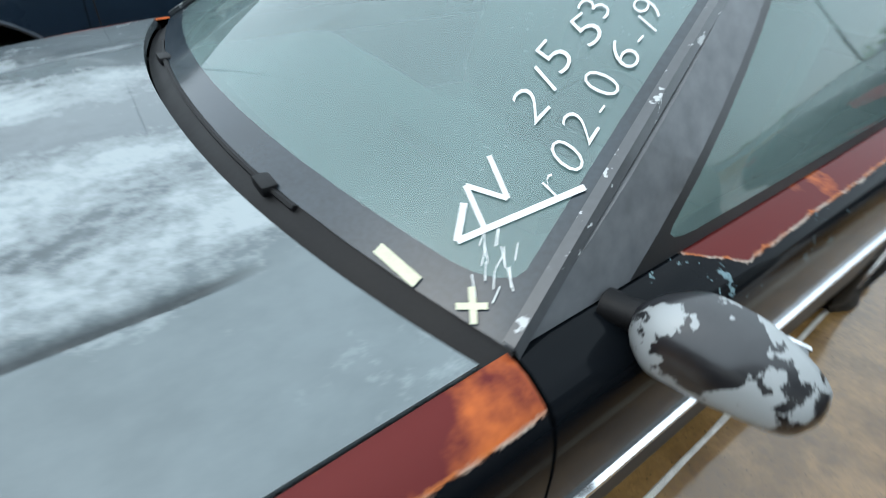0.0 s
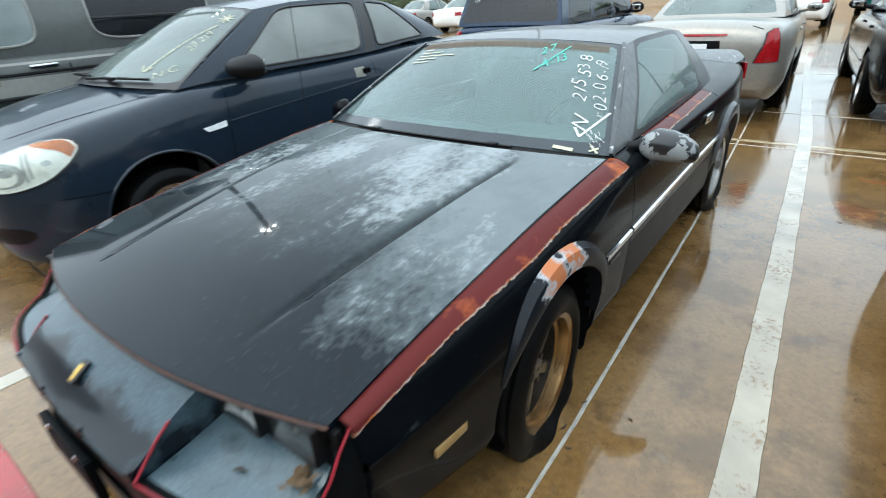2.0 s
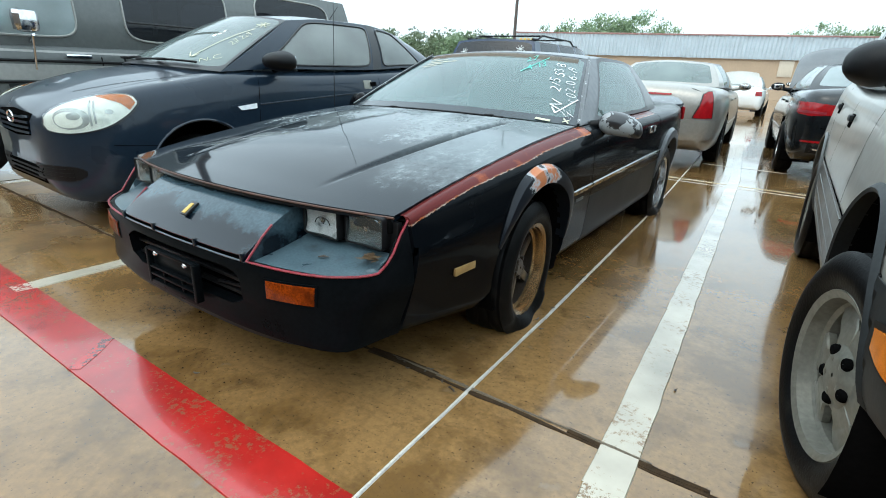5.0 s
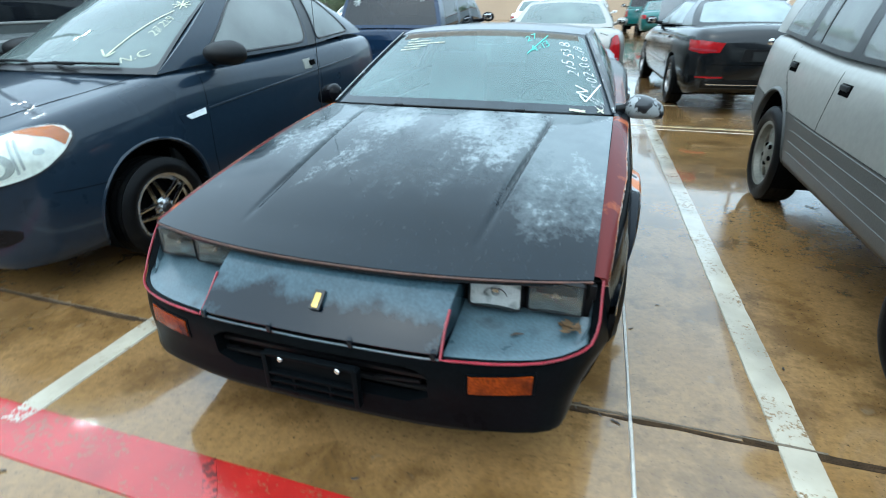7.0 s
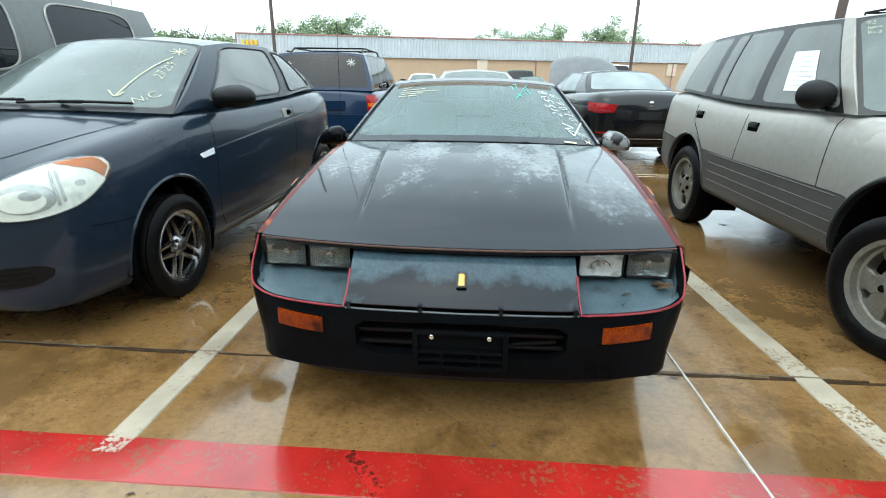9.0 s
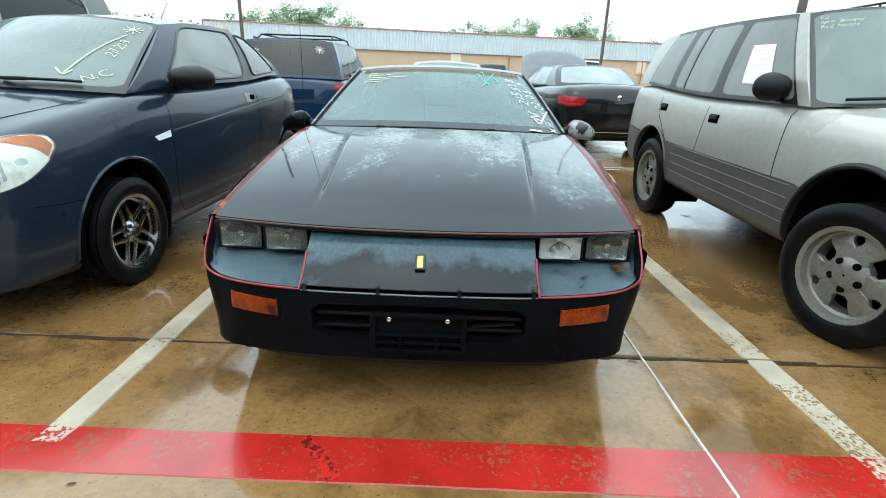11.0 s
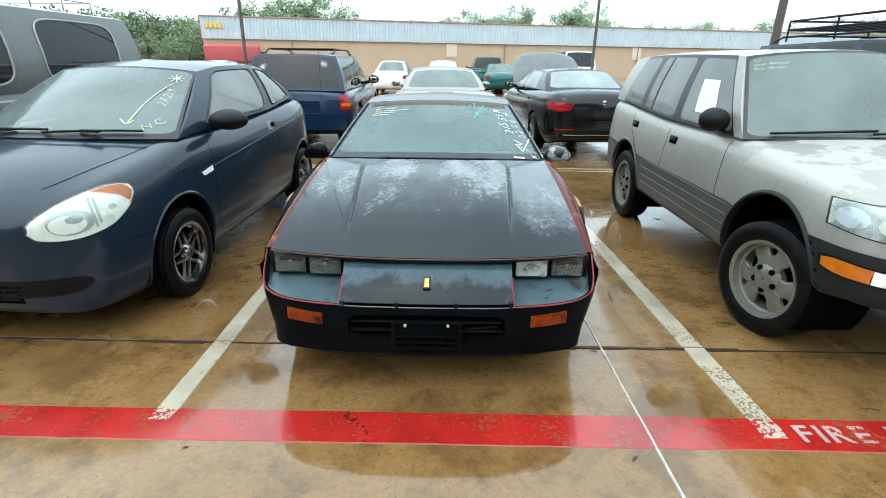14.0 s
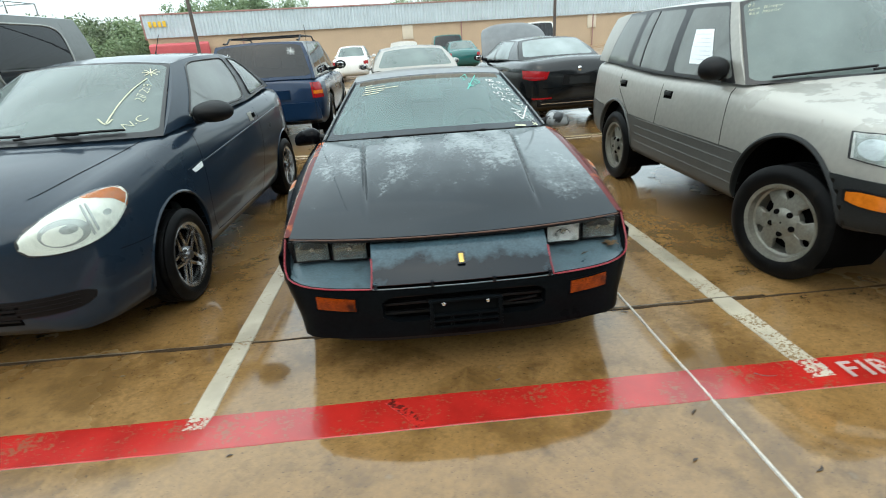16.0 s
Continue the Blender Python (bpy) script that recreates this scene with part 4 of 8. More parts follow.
def greenhouse(parent, g, roof_mat, pillar_mat, ws_mat, side_mat, rear_mat, trim=None, mid=None):
    """Roof, pillars, windshield and windows over a car's waist.
    cols: pairs (y at the waist, y at the roof) of the pillars' edges, front to back; kinds: what lies between two of them."""
    trim = trim or M_TRIM
    belt_z, belt_x, roof_z, roof_x = (table(g[k]) for k in ("belt_z", "belt_x", "roof_z", "roof_x"))
    cols, kinds = g["cols"], g["kinds"]
    bulge, crown = g.get("bulge", 0.035), g.get("crown", 0.045)
    heart = (0, (cols[0][0] + cols[-1][0]) / 2, belt_z(cols[0][0]) - 0.6)

    def side(s):
        def surf(u, v):
            i = min(int(u), len(cols) - 2)
            k = u - i
            yb = cols[i][0] + (cols[i + 1][0] - cols[i][0]) * k
            yr = cols[i][1] + (cols[i + 1][1] - cols[i][1]) * k
            a, b = Vector((belt_x(yb), yb, belt_z(yb))), Vector((roof_x(yr), yr, roof_z(yr)))
            p = a.lerp(b, v)
            p.x += bulge * 4 * v * (1 - v)
            p.x *= s
            return p
        return surf

    def front(u, v):
        """u across from -1 to 1, v from the cowl to the roof."""
        yb, yr = cols[0]
        a = Vector((belt_x(yb) * u, yb - g["bow_base"] * (1 - u * u), belt_z(yb) + g.get("rise", 0.02) * (1 - u * u)))
        b = Vector((roof_x(yr) * u, yr - g["bow_top"] * (1 - u * u), roof_z(yr) + crown * (1 - u * u)))
        p = a.lerp(b, v)
        p.z += g.get("ws_bulge", 0.02) * 4 * v * (1 - v) * (1 - 0.5 * u * u)
        return p

    def rear(u, v):
        yb, yr = cols[-1]
        a = Vector((belt_x(yb) * u, yb + g.get("rear_base", g["rear_bow"]) * (1 - abs(u) ** g.get("rear_pow", 2)), belt_z(yb) + 0.012 * (1 - u * u)))
        b = Vector((roof_x(yr) * u, yr + g["rear_bow"] * 0.7 * (1 - u * u), roof_z(yr) + crown * (1 - u * u)))
        p = a.lerp(b, v)
        p.z += g.get("rear_bulge", 0.02) * 4 * v * (1 - v)
        p.y += g.get("rear_out", 0.0) * 4 * v * (1 - v)
        return p

    made = {}
    for s in (-1, 1):
        surf = side(s)
        for i, kind in enumerate(kinds):
            if kind == "pillar":
                bm = bmesh.new()
                rows = [[surf(i + a / 4, v / 8) for v in range(9)] for a in range(5)]
                grid(bm, rows)
                rows2 = [[p + Vector((-s * 0.03, 0, 0)) for p in r] for r in rows]
                grid(bm, [rows[0], rows2[0]])
                grid(bm, [rows2[-1], rows[-1]])
                part("pillar", bm, mid if mid and 0 < i < len(kinds) - 1 else pillar_mat, parent)
            else:
                ring, gl = pane(surf, i, i + 1, 0.0, 1.0, g.get("margin", (0.035, 0.07)), g.get("corner", 0.16), heart=heart)
                part("window_trim", ring, trim, parent)
                made["side_glass"] = part("side_glass", gl, side_mat if kind == "glass" else g["mats"][kind], parent)
    ring, gl = pane(front, -1, 1, 0.0, 1.0, g.get("ws_margin", (0.06, 0.06)), 0.12, g.get("ws_low"), n=96, heart=heart)
    part("windshield_surround", ring, trim if not g.get("ws_trim") else g["ws_trim"], parent)
    made["windshield"] = part("windshield", gl, ws_mat, parent)
    made["windshield"].visible_shadow = False
    ring, gl = pane(rear, -1, 1, 0.0, 1.0, g.get("rear_margin", (0.09, 0.1)), 0.16, n=96, heart=heart)
    part("rear_window_surround", ring, g.get("rear_trim", roof_mat), parent)
    made["rear"] = part("rear_window", gl, rear_mat, parent)
    made["rear"].visible_shadow = False
    bm = bmesh.new()
    y0, y1 = cols[0][1], cols[-1][1]
    rows = []
    for i in range(25):
        k = i / 24
        row = []
        for j in range(25):
            u = -1 + 2 * j / 24
            ya, yb = y0 - g["bow_top"] * (1 - u * u), y1 + g["rear_bow"] * 0.7 * (1 - u * u)
            y = ya + (yb - ya) * k
            yy = y0 + (y1 - y0) * k
            row.append(Vector((roof_x(yy) * u, y, roof_z(yy) + crown * (1 - u * u) ** 0.9)))
        rows.append(row)
    grid(bm, rows)
    bmesh.ops.recalc_face_normals(bm, faces=bm.faces)
    made["roof"] = part("roof", bm, roof_mat, parent)
    made["front"], made["side"], made["back"] = front, side, rear
    return made


def seat(parent, x, y, z, material=None, wide=0.5):
    bm = bmesh.new()
    box(bm, (wide, 0.5, 0.16), (x, y, z), 0.05)
    box(bm, (wide, 0.14, 0.56), (x, y + 0.27, z + 0.32), 0.05, Matrix.Rotation(radians(-14), 3, "X"), (0.85, 0.9))
    box(bm, (min(wide * 0.5, 0.3), 0.09, 0.17), (x, y + 0.37, z + 0.68), 0.035)
    return part("seat", bm, material or M_SEAT, parent)


def cabin(parent, y0, y1, w, z0, dash_y, seat_y, seat_z, rear_y=None, dash_z=0.8, wheel_x=None):
    bm = bmesh.new()
    box(bm, (2 * w, y1 - y0, 0.06), (0, (y0 + y1) / 2, z0), 0.01)
    for s in (-1, 1):
        box(bm, (0.05, y1 - y0, dash_z - z0 - 0.06), (s * w, (y0 + y1) / 2, (dash_z - 0.06 + z0) / 2), 0.02)
    box(bm, (2 * w, 0.06, dash_z - z0 - 0.08), (0, y1, (dash_z - 0.08 + z0) / 2), 0.02)
    part("cabin_tub", bm, M_INTERIOR, parent)
    bm = bmesh.new()
    box(bm, (2 * w, 0.5, 0.26), (0, dash_y, dash_z - 0.16), 0.06)
    box(bm, (0.5, 0.22, 0.09), (wheel_x or 0.36, dash_y + 0.1, dash_z - 0.03), 0.035)
    part("dashboard", bm, M_DASH, parent)
    for s in (-1, 1):
        seat(parent, s * 0.37, seat_y, seat_z)
    if rear_y:
        seat(parent, 0, rear_y, seat_z, wide=1.15)
    if wheel_x:
        bm = bmesh.new()
        rows = []
        for k in range(28):
            a = 2 * math.pi * k / 28
            rows.append((0.185 * math.cos(a), 0, 0.185 * math.sin(a)))
        rows.append(rows[0])
        tube(bm, rows, 0.014, 8, caps=False)
        box(bm, (0.34, 0.03, 0.05), (0, 0, 0), 0.015)
        box(bm, (0.05, 0.3, 0.05), (0, -0.15, 0), 0.015)
        bmesh.ops.transform(bm, matrix=Matrix.Translation((wheel_x, dash_y + 0.42, dash_z - 0.08)) @ Matrix.Rotation(radians(-25), 4, "X"), verts=bm.verts)
        part("steering_wheel", bm, M_INTERIOR, parent)


def door_mirror(parent, at, material, side=1, size=(0.2, 0.11, 0.13), base=None, label="", point=0.22):
    """A door mirror's housing with a rounded nose, its glass and its foot."""
    bm = bmesh.new()
    bmesh.ops.create_uvsphere(bm, u_segments=22, v_segments=14, radius=1)
    for v in bm.verts:
        x, y, z = v.co
        y = y * (1.0 if y < 0 else 0.35)
        k = 1 - point * max(0, x * side) - 0.12 * max(0, -x * side)
        v.co = Vector((math.copysign(abs(x) ** 0.8, x) * size[0] / 2, y * size[1], math.copysign(abs(z) ** 0.8, z) * size[2] / 2 * k))
    ob_m = Matrix.Translation(at) @ Matrix.Rotation(radians(-12 * side), 4, "Z")
    bmesh.ops.transform(bm, matrix=ob_m, verts=bm.verts)
    foot = base or (at[0] - side * size[0] * 0.6, at[1] - 0.03, at[2] - size[2] * 0.4)
    mid = (Vector(at) + Vector(foot)) / 2
    tube(bm, [Vector(at), mid + Vector((0, 0, -0.01)), Vector(foot)], [0.03, 0.028, 0.035], 10)
    mir = part("door_mirror", bm, material, parent, label)
    bm = bmesh.new()
    box(bm, (size[0] * 0.62, 0.006, size[2] * 0.55), (-side * size[0] * 0.06, size[1] * 0.31, 0), 0.002)
    bmesh.ops.transform(bm, matrix=ob_m, verts=bm.verts)
    part("mirror_glass", bm, M_CHROME, mir)
    return mir


def writing(name, text, place, material, parent, size, stroke=0.0, wild=0.0, advance=0.62, leading=1.0, gap=0.16):
    """Characters laid one by one on a surface: place(u, v) gives the surface's point for flat metres. wild: how unevenly they are written."""
    rnd = random.Random(len(text) + int(size * 1000))
    made = []
    u, v = 0.0, 0.0
    for ch in text:
        if ch == "\n":
            u, v = 0.0, v - size * leading
            continue
        if ch == " ":
            u += size * advance * 0.7
            continue
        cu = bpy.data.curves.new(name, "FONT")
        cu.body, cu.size, cu.offset, cu.resolution_u = ch, size * (1 + wild * rnd.uniform(-0.15, 0.15)), stroke, 3
        tmp = bpy.data.objects.new("tmp", cu)
        scene.collection.objects.link(tmp)
        me = bpy.data.meshes.new_from_object(tmp.evaluated_get(bpy.context.evaluated_depsgraph_get()))
        bpy.data.objects.remove(tmp)
        xs = [p.co.x for p in me.vertices]
        a = wild * rnd.uniform(-0.25, 0.2)
        c, s = math.cos(a), math.sin(a)
        x0, dy = min(xs), wild * size * rnd.uniform(-0.08, 0.08)
        for p in me.vertices:
            x, y = p.co.x - x0, p.co.y
            x += wild * 0.22 * y
            p.co = place(u + c * x - s * y, v + dy + s * x + c * y)
        u += (max(xs) - x0) + size * gap
        me.materials.clear()
        me.materials.append(material)
        ob = new(name, me)
        ob.parent = parent
        made.append(ob)
    return made


def stroke(name, pts, place, material, parent, width=0.012):
    """One brushed stroke along flat points."""
    bm = bmesh.new()
    p = resample(pts, 4 * len(pts)) if len(pts) > 2 else np.array(pts, float)
    rows = []
    for i in range(len(p)):
        d = p[min(i + 1, len(p) - 1)] - p[max(i - 1, 0)]
        d = d / (np.hypot(*d) + 1e-9)
        nrm = np.array([-d[1], d[0]]) * width / 2
        rows.append([place(*(p[i] + nrm)), place(*(p[i] - nrm))])
    grid(bm, rows)
    return part(name, bm, material, parent)


# ---- ground ----
def flat_strip(name, a, b, width, material, parent, z=0.004, wobble=0.004, label=""):
    """A painted or sealed line from a to b on the ground, with slightly uneven edges."""
    a, b = Vector((*a, 0)), Vector((*b, 0))
    n = max(2, int((b - a).length / 0.12))
    d = (b - a).normalized()
    side = Vector((-d.y, d.x, 0))
    bm = bmesh.new()
    rows = []
    for i in range(n + 1):
        p = a.lerp(b, i / n)
        k = [(width / 2 + random.uniform(-wobble, wobble)) for _ in range(2)]
        rows.append([p + side * k[0], p + side * (k[0] - 0.003) + Vector((0, 0, z)), p - side * (k[1] - 0.003) + Vector((0, 0, z)), p - side * k[1]])
    grid(bm, rows)
    bmesh.ops.recalc_face_normals(bm, faces=bm.faces)
    return tagged(part(name, bm, material, None, label, smooth=False), label, "marking", "", "structure")


bm = bmesh.new()
rng = [-400, -150, -60, -30, -16, -8, -4, -2, 0, 2, 4, 8, 16, 30, 60, 150, 400]
grid(bm, [[(x, y + 40, 0) for x in rng] for y in rng])
bmesh.ops.recalc_face_normals(bm, faces=bm.faces)
for f in bm.faces:
    if f.normal.z < 0:
        f.normal_flip()
tagged(part("ground", bm, M_GROUND), "rain-wet stained tan concrete car park", "ground", "", "structure")

flat_strip("red_line", (-12, -0.295), (14, -0.295), 0.205, M_RLINE, None, 0.004, 0.0022, "worn red painted fire lane line on concrete")
flat_strip("white_line", (-1.2056, -0.275), (-1.2047, -0.20), 0.10, M_WLINE_END, None, 0.0055, 0.008, "flaked end of a white stall line over red paint")
flat_strip("white_line", (-1.2047, -0.20), (-1.16, 5.5), 0.105, M_WLINE, None, 0.005, 0.0035, "worn white parking stall line")
flat_strip("white_line", (1.5555, -0.325), (1.551, -0.20), 0.112, M_WLINE_END, None, 0.0055, 0.008, "flaked end of a white stall line over red paint")
flat_strip("white_line", (1.551, -0.20), (1.5337, 0.23), 0.118, M_WLINE_OLD, None, 0.005, 0.006, "chipped end of a white parking stall line")
flat_strip("red_line_scuff", (-0.37, -0.205), (-0.23, -0.385), 0.055, M_SCUFF, None, 0.0055, 0.009, "dark tyre scuff across the red line")
flat_strip("white_line", (1.5337, 0.23), (1.315, 5.9), 0.122, M_WLINE, None, 0.005, 0.0035, "worn white parking stall line")
flat_strip("white_line", (1.315, 5.9), (0.70, 14.5), 0.122, M_WLINE, None, 0.005, 0.0035, "worn white parking stall line")
flat_strip("white_line", (-3.95, -0.25), (-3.8, 5.5), 0.105, M_WLINE, None, 0.005, 0.0035, "worn white parking stall line")
flat_strip("white_line", (4.2, -0.27), (4.0, 6.6), 0.115, M_WLINE, None, 0.005, 0.0035, "worn white parking stall line")
flat_strip("yellow_line", (-7, 5.55), (9, 5.60), 0.07, M_YLINE, None, 0.004, 0.004, "faded pale cross line between stall rows")
flat_strip("concrete_joint", (1.055, -3.5), (0.975, 1.1), 0.014, M_SEALER, None, 0.0062, 0.0015, "pale sealed joint in concrete slab")
flat_strip("concrete_joint", (0.975, 1.1), (0.89, 3.5), 0.016, M_SEALER, None, 0.003, 0.0015, "pale sealed joint in concrete slab")
flat_strip("concrete_joint", (0.89, 3.5), (0.42, 12), 0.016, M_SEALER, None, 0.003, 0.0015, "pale sealed joint in concrete slab")
flat_strip("concrete_joint", (0.80, 7.06), (4.0, 7.0), 0.02, M_SEALER, None, 0.003, 0.0015, "pale sealed joint in concrete slab")
flat_strip("concrete_joint", (-14, 0.52), (-1.25, 0.392), 0.020, M_JOINTDARK, None, 0.003, 0.007, "dark cracked joint in concrete slab")
flat_strip("concrete_joint", (-1.25, 0.392), (14, 0.41), 0.018, M_JOINTDARK, None, 0.003, 0.006, "dark cracked joint in concrete slab")
flat_strip("concrete_joint", (-9, 5.36), (9, 5.41), 0.012, M_SEALER, None, 0.003, 0.0015, "pale sealed joint in concrete slab")
flat_strip("concrete_joint", (-4.0, -3.5), (-4.1, 14), 0.014, M_JOINTDARK, None, 0.003, 0.003, "dark sealed joint in concrete slab")
flat_strip("concrete_joint", (-9, 10.4), (9, 10.45), 0.012, M_SEALER, None, 0.003, 0.0015, "pale sealed joint in concrete slab")

flat_strip("concrete_joint", (0.62, 0.412), (1.62, 0.418), 0.014, M_OLDSEAL, None, 0.0055, 0.005, "grimy grey sealant along the dark joint")
flat_strip("concrete_joint", (-2.9, 0.418), (-1.1, 0.402), 0.010, M_OLDSEAL, None, 0.0055, 0.004, "grimy grey sealant along the dark joint")
for a, b, w in (((0.52, 0.398), (0.84, 0.404), 0.040), ((-0.80, 0.394), (-0.60, 0.396), 0.04), ((1.36, 0.408), (1.78, 0.408), 0.028), ((-1.6, 0.396), (-1.3, 0.393), 0.034)):
    flat_strip("joint_dirt", a, b, w, M_JOINTDARK, None, 0.0045, 0.009, "ragged dark dirt along the concrete joint")

writing_at = lambda u, v: Vector((1.665 + 1.05 * u, -0.345 + v, 0.0075))
for letter in writing("fire_lane_letter", "FIRE LANE", writing_at, M_LETTER, None, 0.15, stroke=0.003):
    tagged(letter, "white painted letter of the words fire lane", "lettering", "", "structure")


# ---- the black coupe ----
coupe = thing("black_coupe", "weathered black eighties coupe with peeling paint and a flat tyre", "car")
C_W = table([(0.235, 0.862), (0.52, 0.893), (1.05, 0.925), (1.7, 0.925), (2.6, 0.925), (3.6, 0.93), (4.2, 0.888), (4.5, 0.825), (4.68, 0.755)])
C_S = table([(0.235, 0.652), (0.45, 0.695), (0.8, 0.75), (1.2, 0.80), (1.66, 0.838), (2.2, 0.852), (3.0, 0.865), (3.7, 0.885), (4.3, 0.895), (4.68, 0.88)])
C_E = table([(0.235, 0.805), (0.8, 0.815), (1.66, 0.828), (2.2, 0.82), (3.0, 0.80), (3.6, 0.78), (4.2, 0.76), (4.68, 0.70)])
BOTTOM = 0.20


def coupe_side(y, v):
    """A point of the coupe's flank: v runs from the sill to the inner edge of the shoulder."""
    w, zs, e = C_W(y), C_S(y), C_E(y)
    k = max(0.0, 1 - (y - 0.235) / 0.42)
    prof = [(w - 0.05 - 0.03 * k, BOTTOM + 0.04 * k), (w - 0.022 - 0.04 * k, BOTTOM + 0.05 + 0.02 * k), (w - 0.010 - 0.02 * k, 0.37), (w - 0.001, 0.5), (w, 0.56), (w - 0.008, zs - 0.12), (w - 0.03, zs - 0.035), (e + 0.02, zs - 0.004), (e, zs)]
    p = COUPE_ROWS(prof, v)
    return Vector((p[0], y, p[1]))


def COUPE_ROWS(prof, v):
    q = np.array(prof)
    s = np.r_[0, np.cumsum(np.hypot(*np.diff(q, axis=0).T))]
    k = v * s[-1]
    i = min(int(np.searchsorted(s, k, "right")) - 1, len(q) - 2)
    u = (k - s[i]) / (s[i + 1] - s[i])
    a, b, c, d = q[max(i - 1, 0)], q[i], q[i + 1], q[min(i + 2, len(q) - 1)]
    m1, m2 = (c - a) / 2, (d - b) / 2
    return b * (1 + 2 * u) * (1 - u) ** 2 + m1 * u * (1 - u) ** 2 + c * u * u * (3 - 2 * u) - m2 * u * u * (1 - u)


def coupe_x(y, z):
    zs = C_S(y)
    pts = [coupe_side(y, v) for v in np.linspace(0, 0.85, 18)]
    return float(np.interp(z, [p.z for p in pts], [p.x for p in pts]))


F_AXLE, R_AXLE = (1.05, 0.305, 0.355), (3.615, 0.305, 0.35)


def flank(name, y0, y1, v0, v1, material, s, label=""):
    bm = bmesh.new()
    ny, nv = max(6, int((y1 - y0) / 0.03)), max(3, int((v1 - v0) * 36))
    uvl = bm.loops.layers.uv.new("UVMap")
    rows, uvs = [], []
    for i in range(ny + 1):
        y = y0 + (y1 - y0) * i / ny
        rows.append([Vector((s * p.x, p.y, p.z)) for p in (coupe_side(y, v0 + (v1 - v0) * j / nv) for j in range(nv + 1))])
    vs = grid(bm, rows)
    where = {v: (i / ny, v0 + (v1 - v0) * j / nv) for i, r in enumerate(vs) for j, v in enumerate(r)}
    for f in bm.faces:
        for lp in f.loops:
            lp[uvl].uv = where[lp.vert]
    for a in (F_AXLE, R_AXLE):
        if y0 - 0.5 < a[0] < y1 + 0.5:
            cut_arch(bm, *a)
    ret = bmesh.ops.extrude_edge_only(bm, edges=[e for e in bm.edges if e.is_boundary])
    for v in [g for g in ret["geom"] if isinstance(g, bmesh.types.BMVert)]:
        v.co.x -= s * 0.018
    bmesh.ops.recalc_face_normals(bm, faces=bm.faces)
    return part(name, bm, material, coupe, label)


STRIP_V = 0.435
for s in (-1, 1):
    flank("front_fender", 0.243, 1.695, 0.0, 1.0, M_FENDER if s > 0 else M_FENDER_WORN, s, "black front fender peeled to red primer and rust")
    flank("rocker_panel", 1.702, 3.262, 0.0, STRIP_V - 0.02, M_LOWER, s, "grey lower door and sill paint")
    flank("door", 1.702, 3.19, STRIP_V - 0.015, 1.0, M_DOOR if s > 0 else M_BLACK, s, "black door with silver rub strip")
    flank("quarter_panel", 3.198, 4.66, STRIP_V - 0.015, 1.0, M_BLACK, s)
    flank("quarter_panel_lower", 3.99, 4.66, 0.0, STRIP_V - 0.02, M_BLACK, s)
    # rub strips
    for ya, yb in ((1.42, 1.690), (1.71, 3.30)):
        bm = bmesh.new()
        rows = []
        for i in range(21):
            y = ya + (yb - ya) * i / 20
            z = 0.543 + 0.030 * (y - 1.5) / 1.7
            x = coupe_x(y, z)
            rows.append([(s * (x - 0.002), y, z + 0.013), (s * (x + 0.009), y, z + 0.009), (s * (x + 0.009), y, z - 0.009), (s * (x - 0.002), y, z - 0.013)])
        vs = grid(bm, rows)
        bm.faces.new(vs[0]), bm.faces.new(vs[-1])
        bmesh.ops.recalc_face_normals(bm, faces=bm.faces)
        part("rub_strip", bm, M_CHROME, coupe, "dull silver rub strip")
    # front side marker
    bm = bmesh.new()
    box(bm, (0.012, 0.125, 0.03), (s * (coupe_x(0.5, 0.42) + 0.001), 0.5, 0.42), 0.005, Matrix.Rotation(radians(-3.5 * s), 3, "Z"))
    part("side_marker", bm, M_TAN if s > 0 else M_AMBER, coupe, "faded amber side marker")
    # small badge bar behind the front wheel
    bm = bmesh.new()
    box(bm, (0.005, 0.105, 0.016), (s * (coupe_x(1.53, 0.497) + 0.001), 1.53, 0.497), 0.002)
    part("badge_bar", bm, M_CLAD, coupe, "small worn grey badge")
    # door handle
    bm = bmesh.new()
    box(bm, (0.016, 0.15, 0.05), (s * (coupe_x(2.95, 0.755) + 0.002), 2.95, 0.757), 0.012)
    part("door_handle", bm, M_CHROME, coupe, "scuffed chrome door handle")
for a in (F_AXLE, R_AXLE):
    wheel_well(coupe, a[0], a[1], a[2] - 0.003, 0.89)
    arch_lip(coupe, a[0], a[1], a[2], coupe_x, M_FLARE if a is F_AXLE else M_ROOF, 0.075, 0.026, "fender_flare", *((2, 158) if a is F_AXLE else (0, 172)), fade=0.85)

# bumper cover, wrapped round the nose
NOSE = table([(0.0, -0.078), (0.3, -0.070), (0.5, -0.046), (0.65, -0.006), (0.75, 0.055), (0.815, 0.135), (0.862, 0.235)])
NOSE_XS = [0, 0.08, 0.16, 0.24, 0.30, 0.365, 0.43, 0.50, 0.56, 0.62, 0.685, 0.73, 0.77, 0.80, 0.825, 0.845, 0.862]
NOSE_TOP = table([(0.0, 0.487), (0.4, 0.487), (0.70, 0.487), (0.80, 0.492), (0.825, 0.53), (0.845, 0.60), (0.862, 0.65)])
LOW_X = table([(0.0, 0.0), (0.62, 0.62), (0.685, 0.682), (0.73, 0.724), (0.77, 0.752), (0.80, 0.768), (0.825, 0.778), (0.845, 0.786), (0.862, 0.80)])
LOW_Y = table([(0.0, -0.078), (0.3, -0.070), (0.5, -0.050), (0.62, -0.028), (0.685, -0.010), (0.73, 0.012), (0.77, 0.040), (0.80, 0.085), (0.825, 0.135), (0.845, 0.18), (0.862, 0.235)])
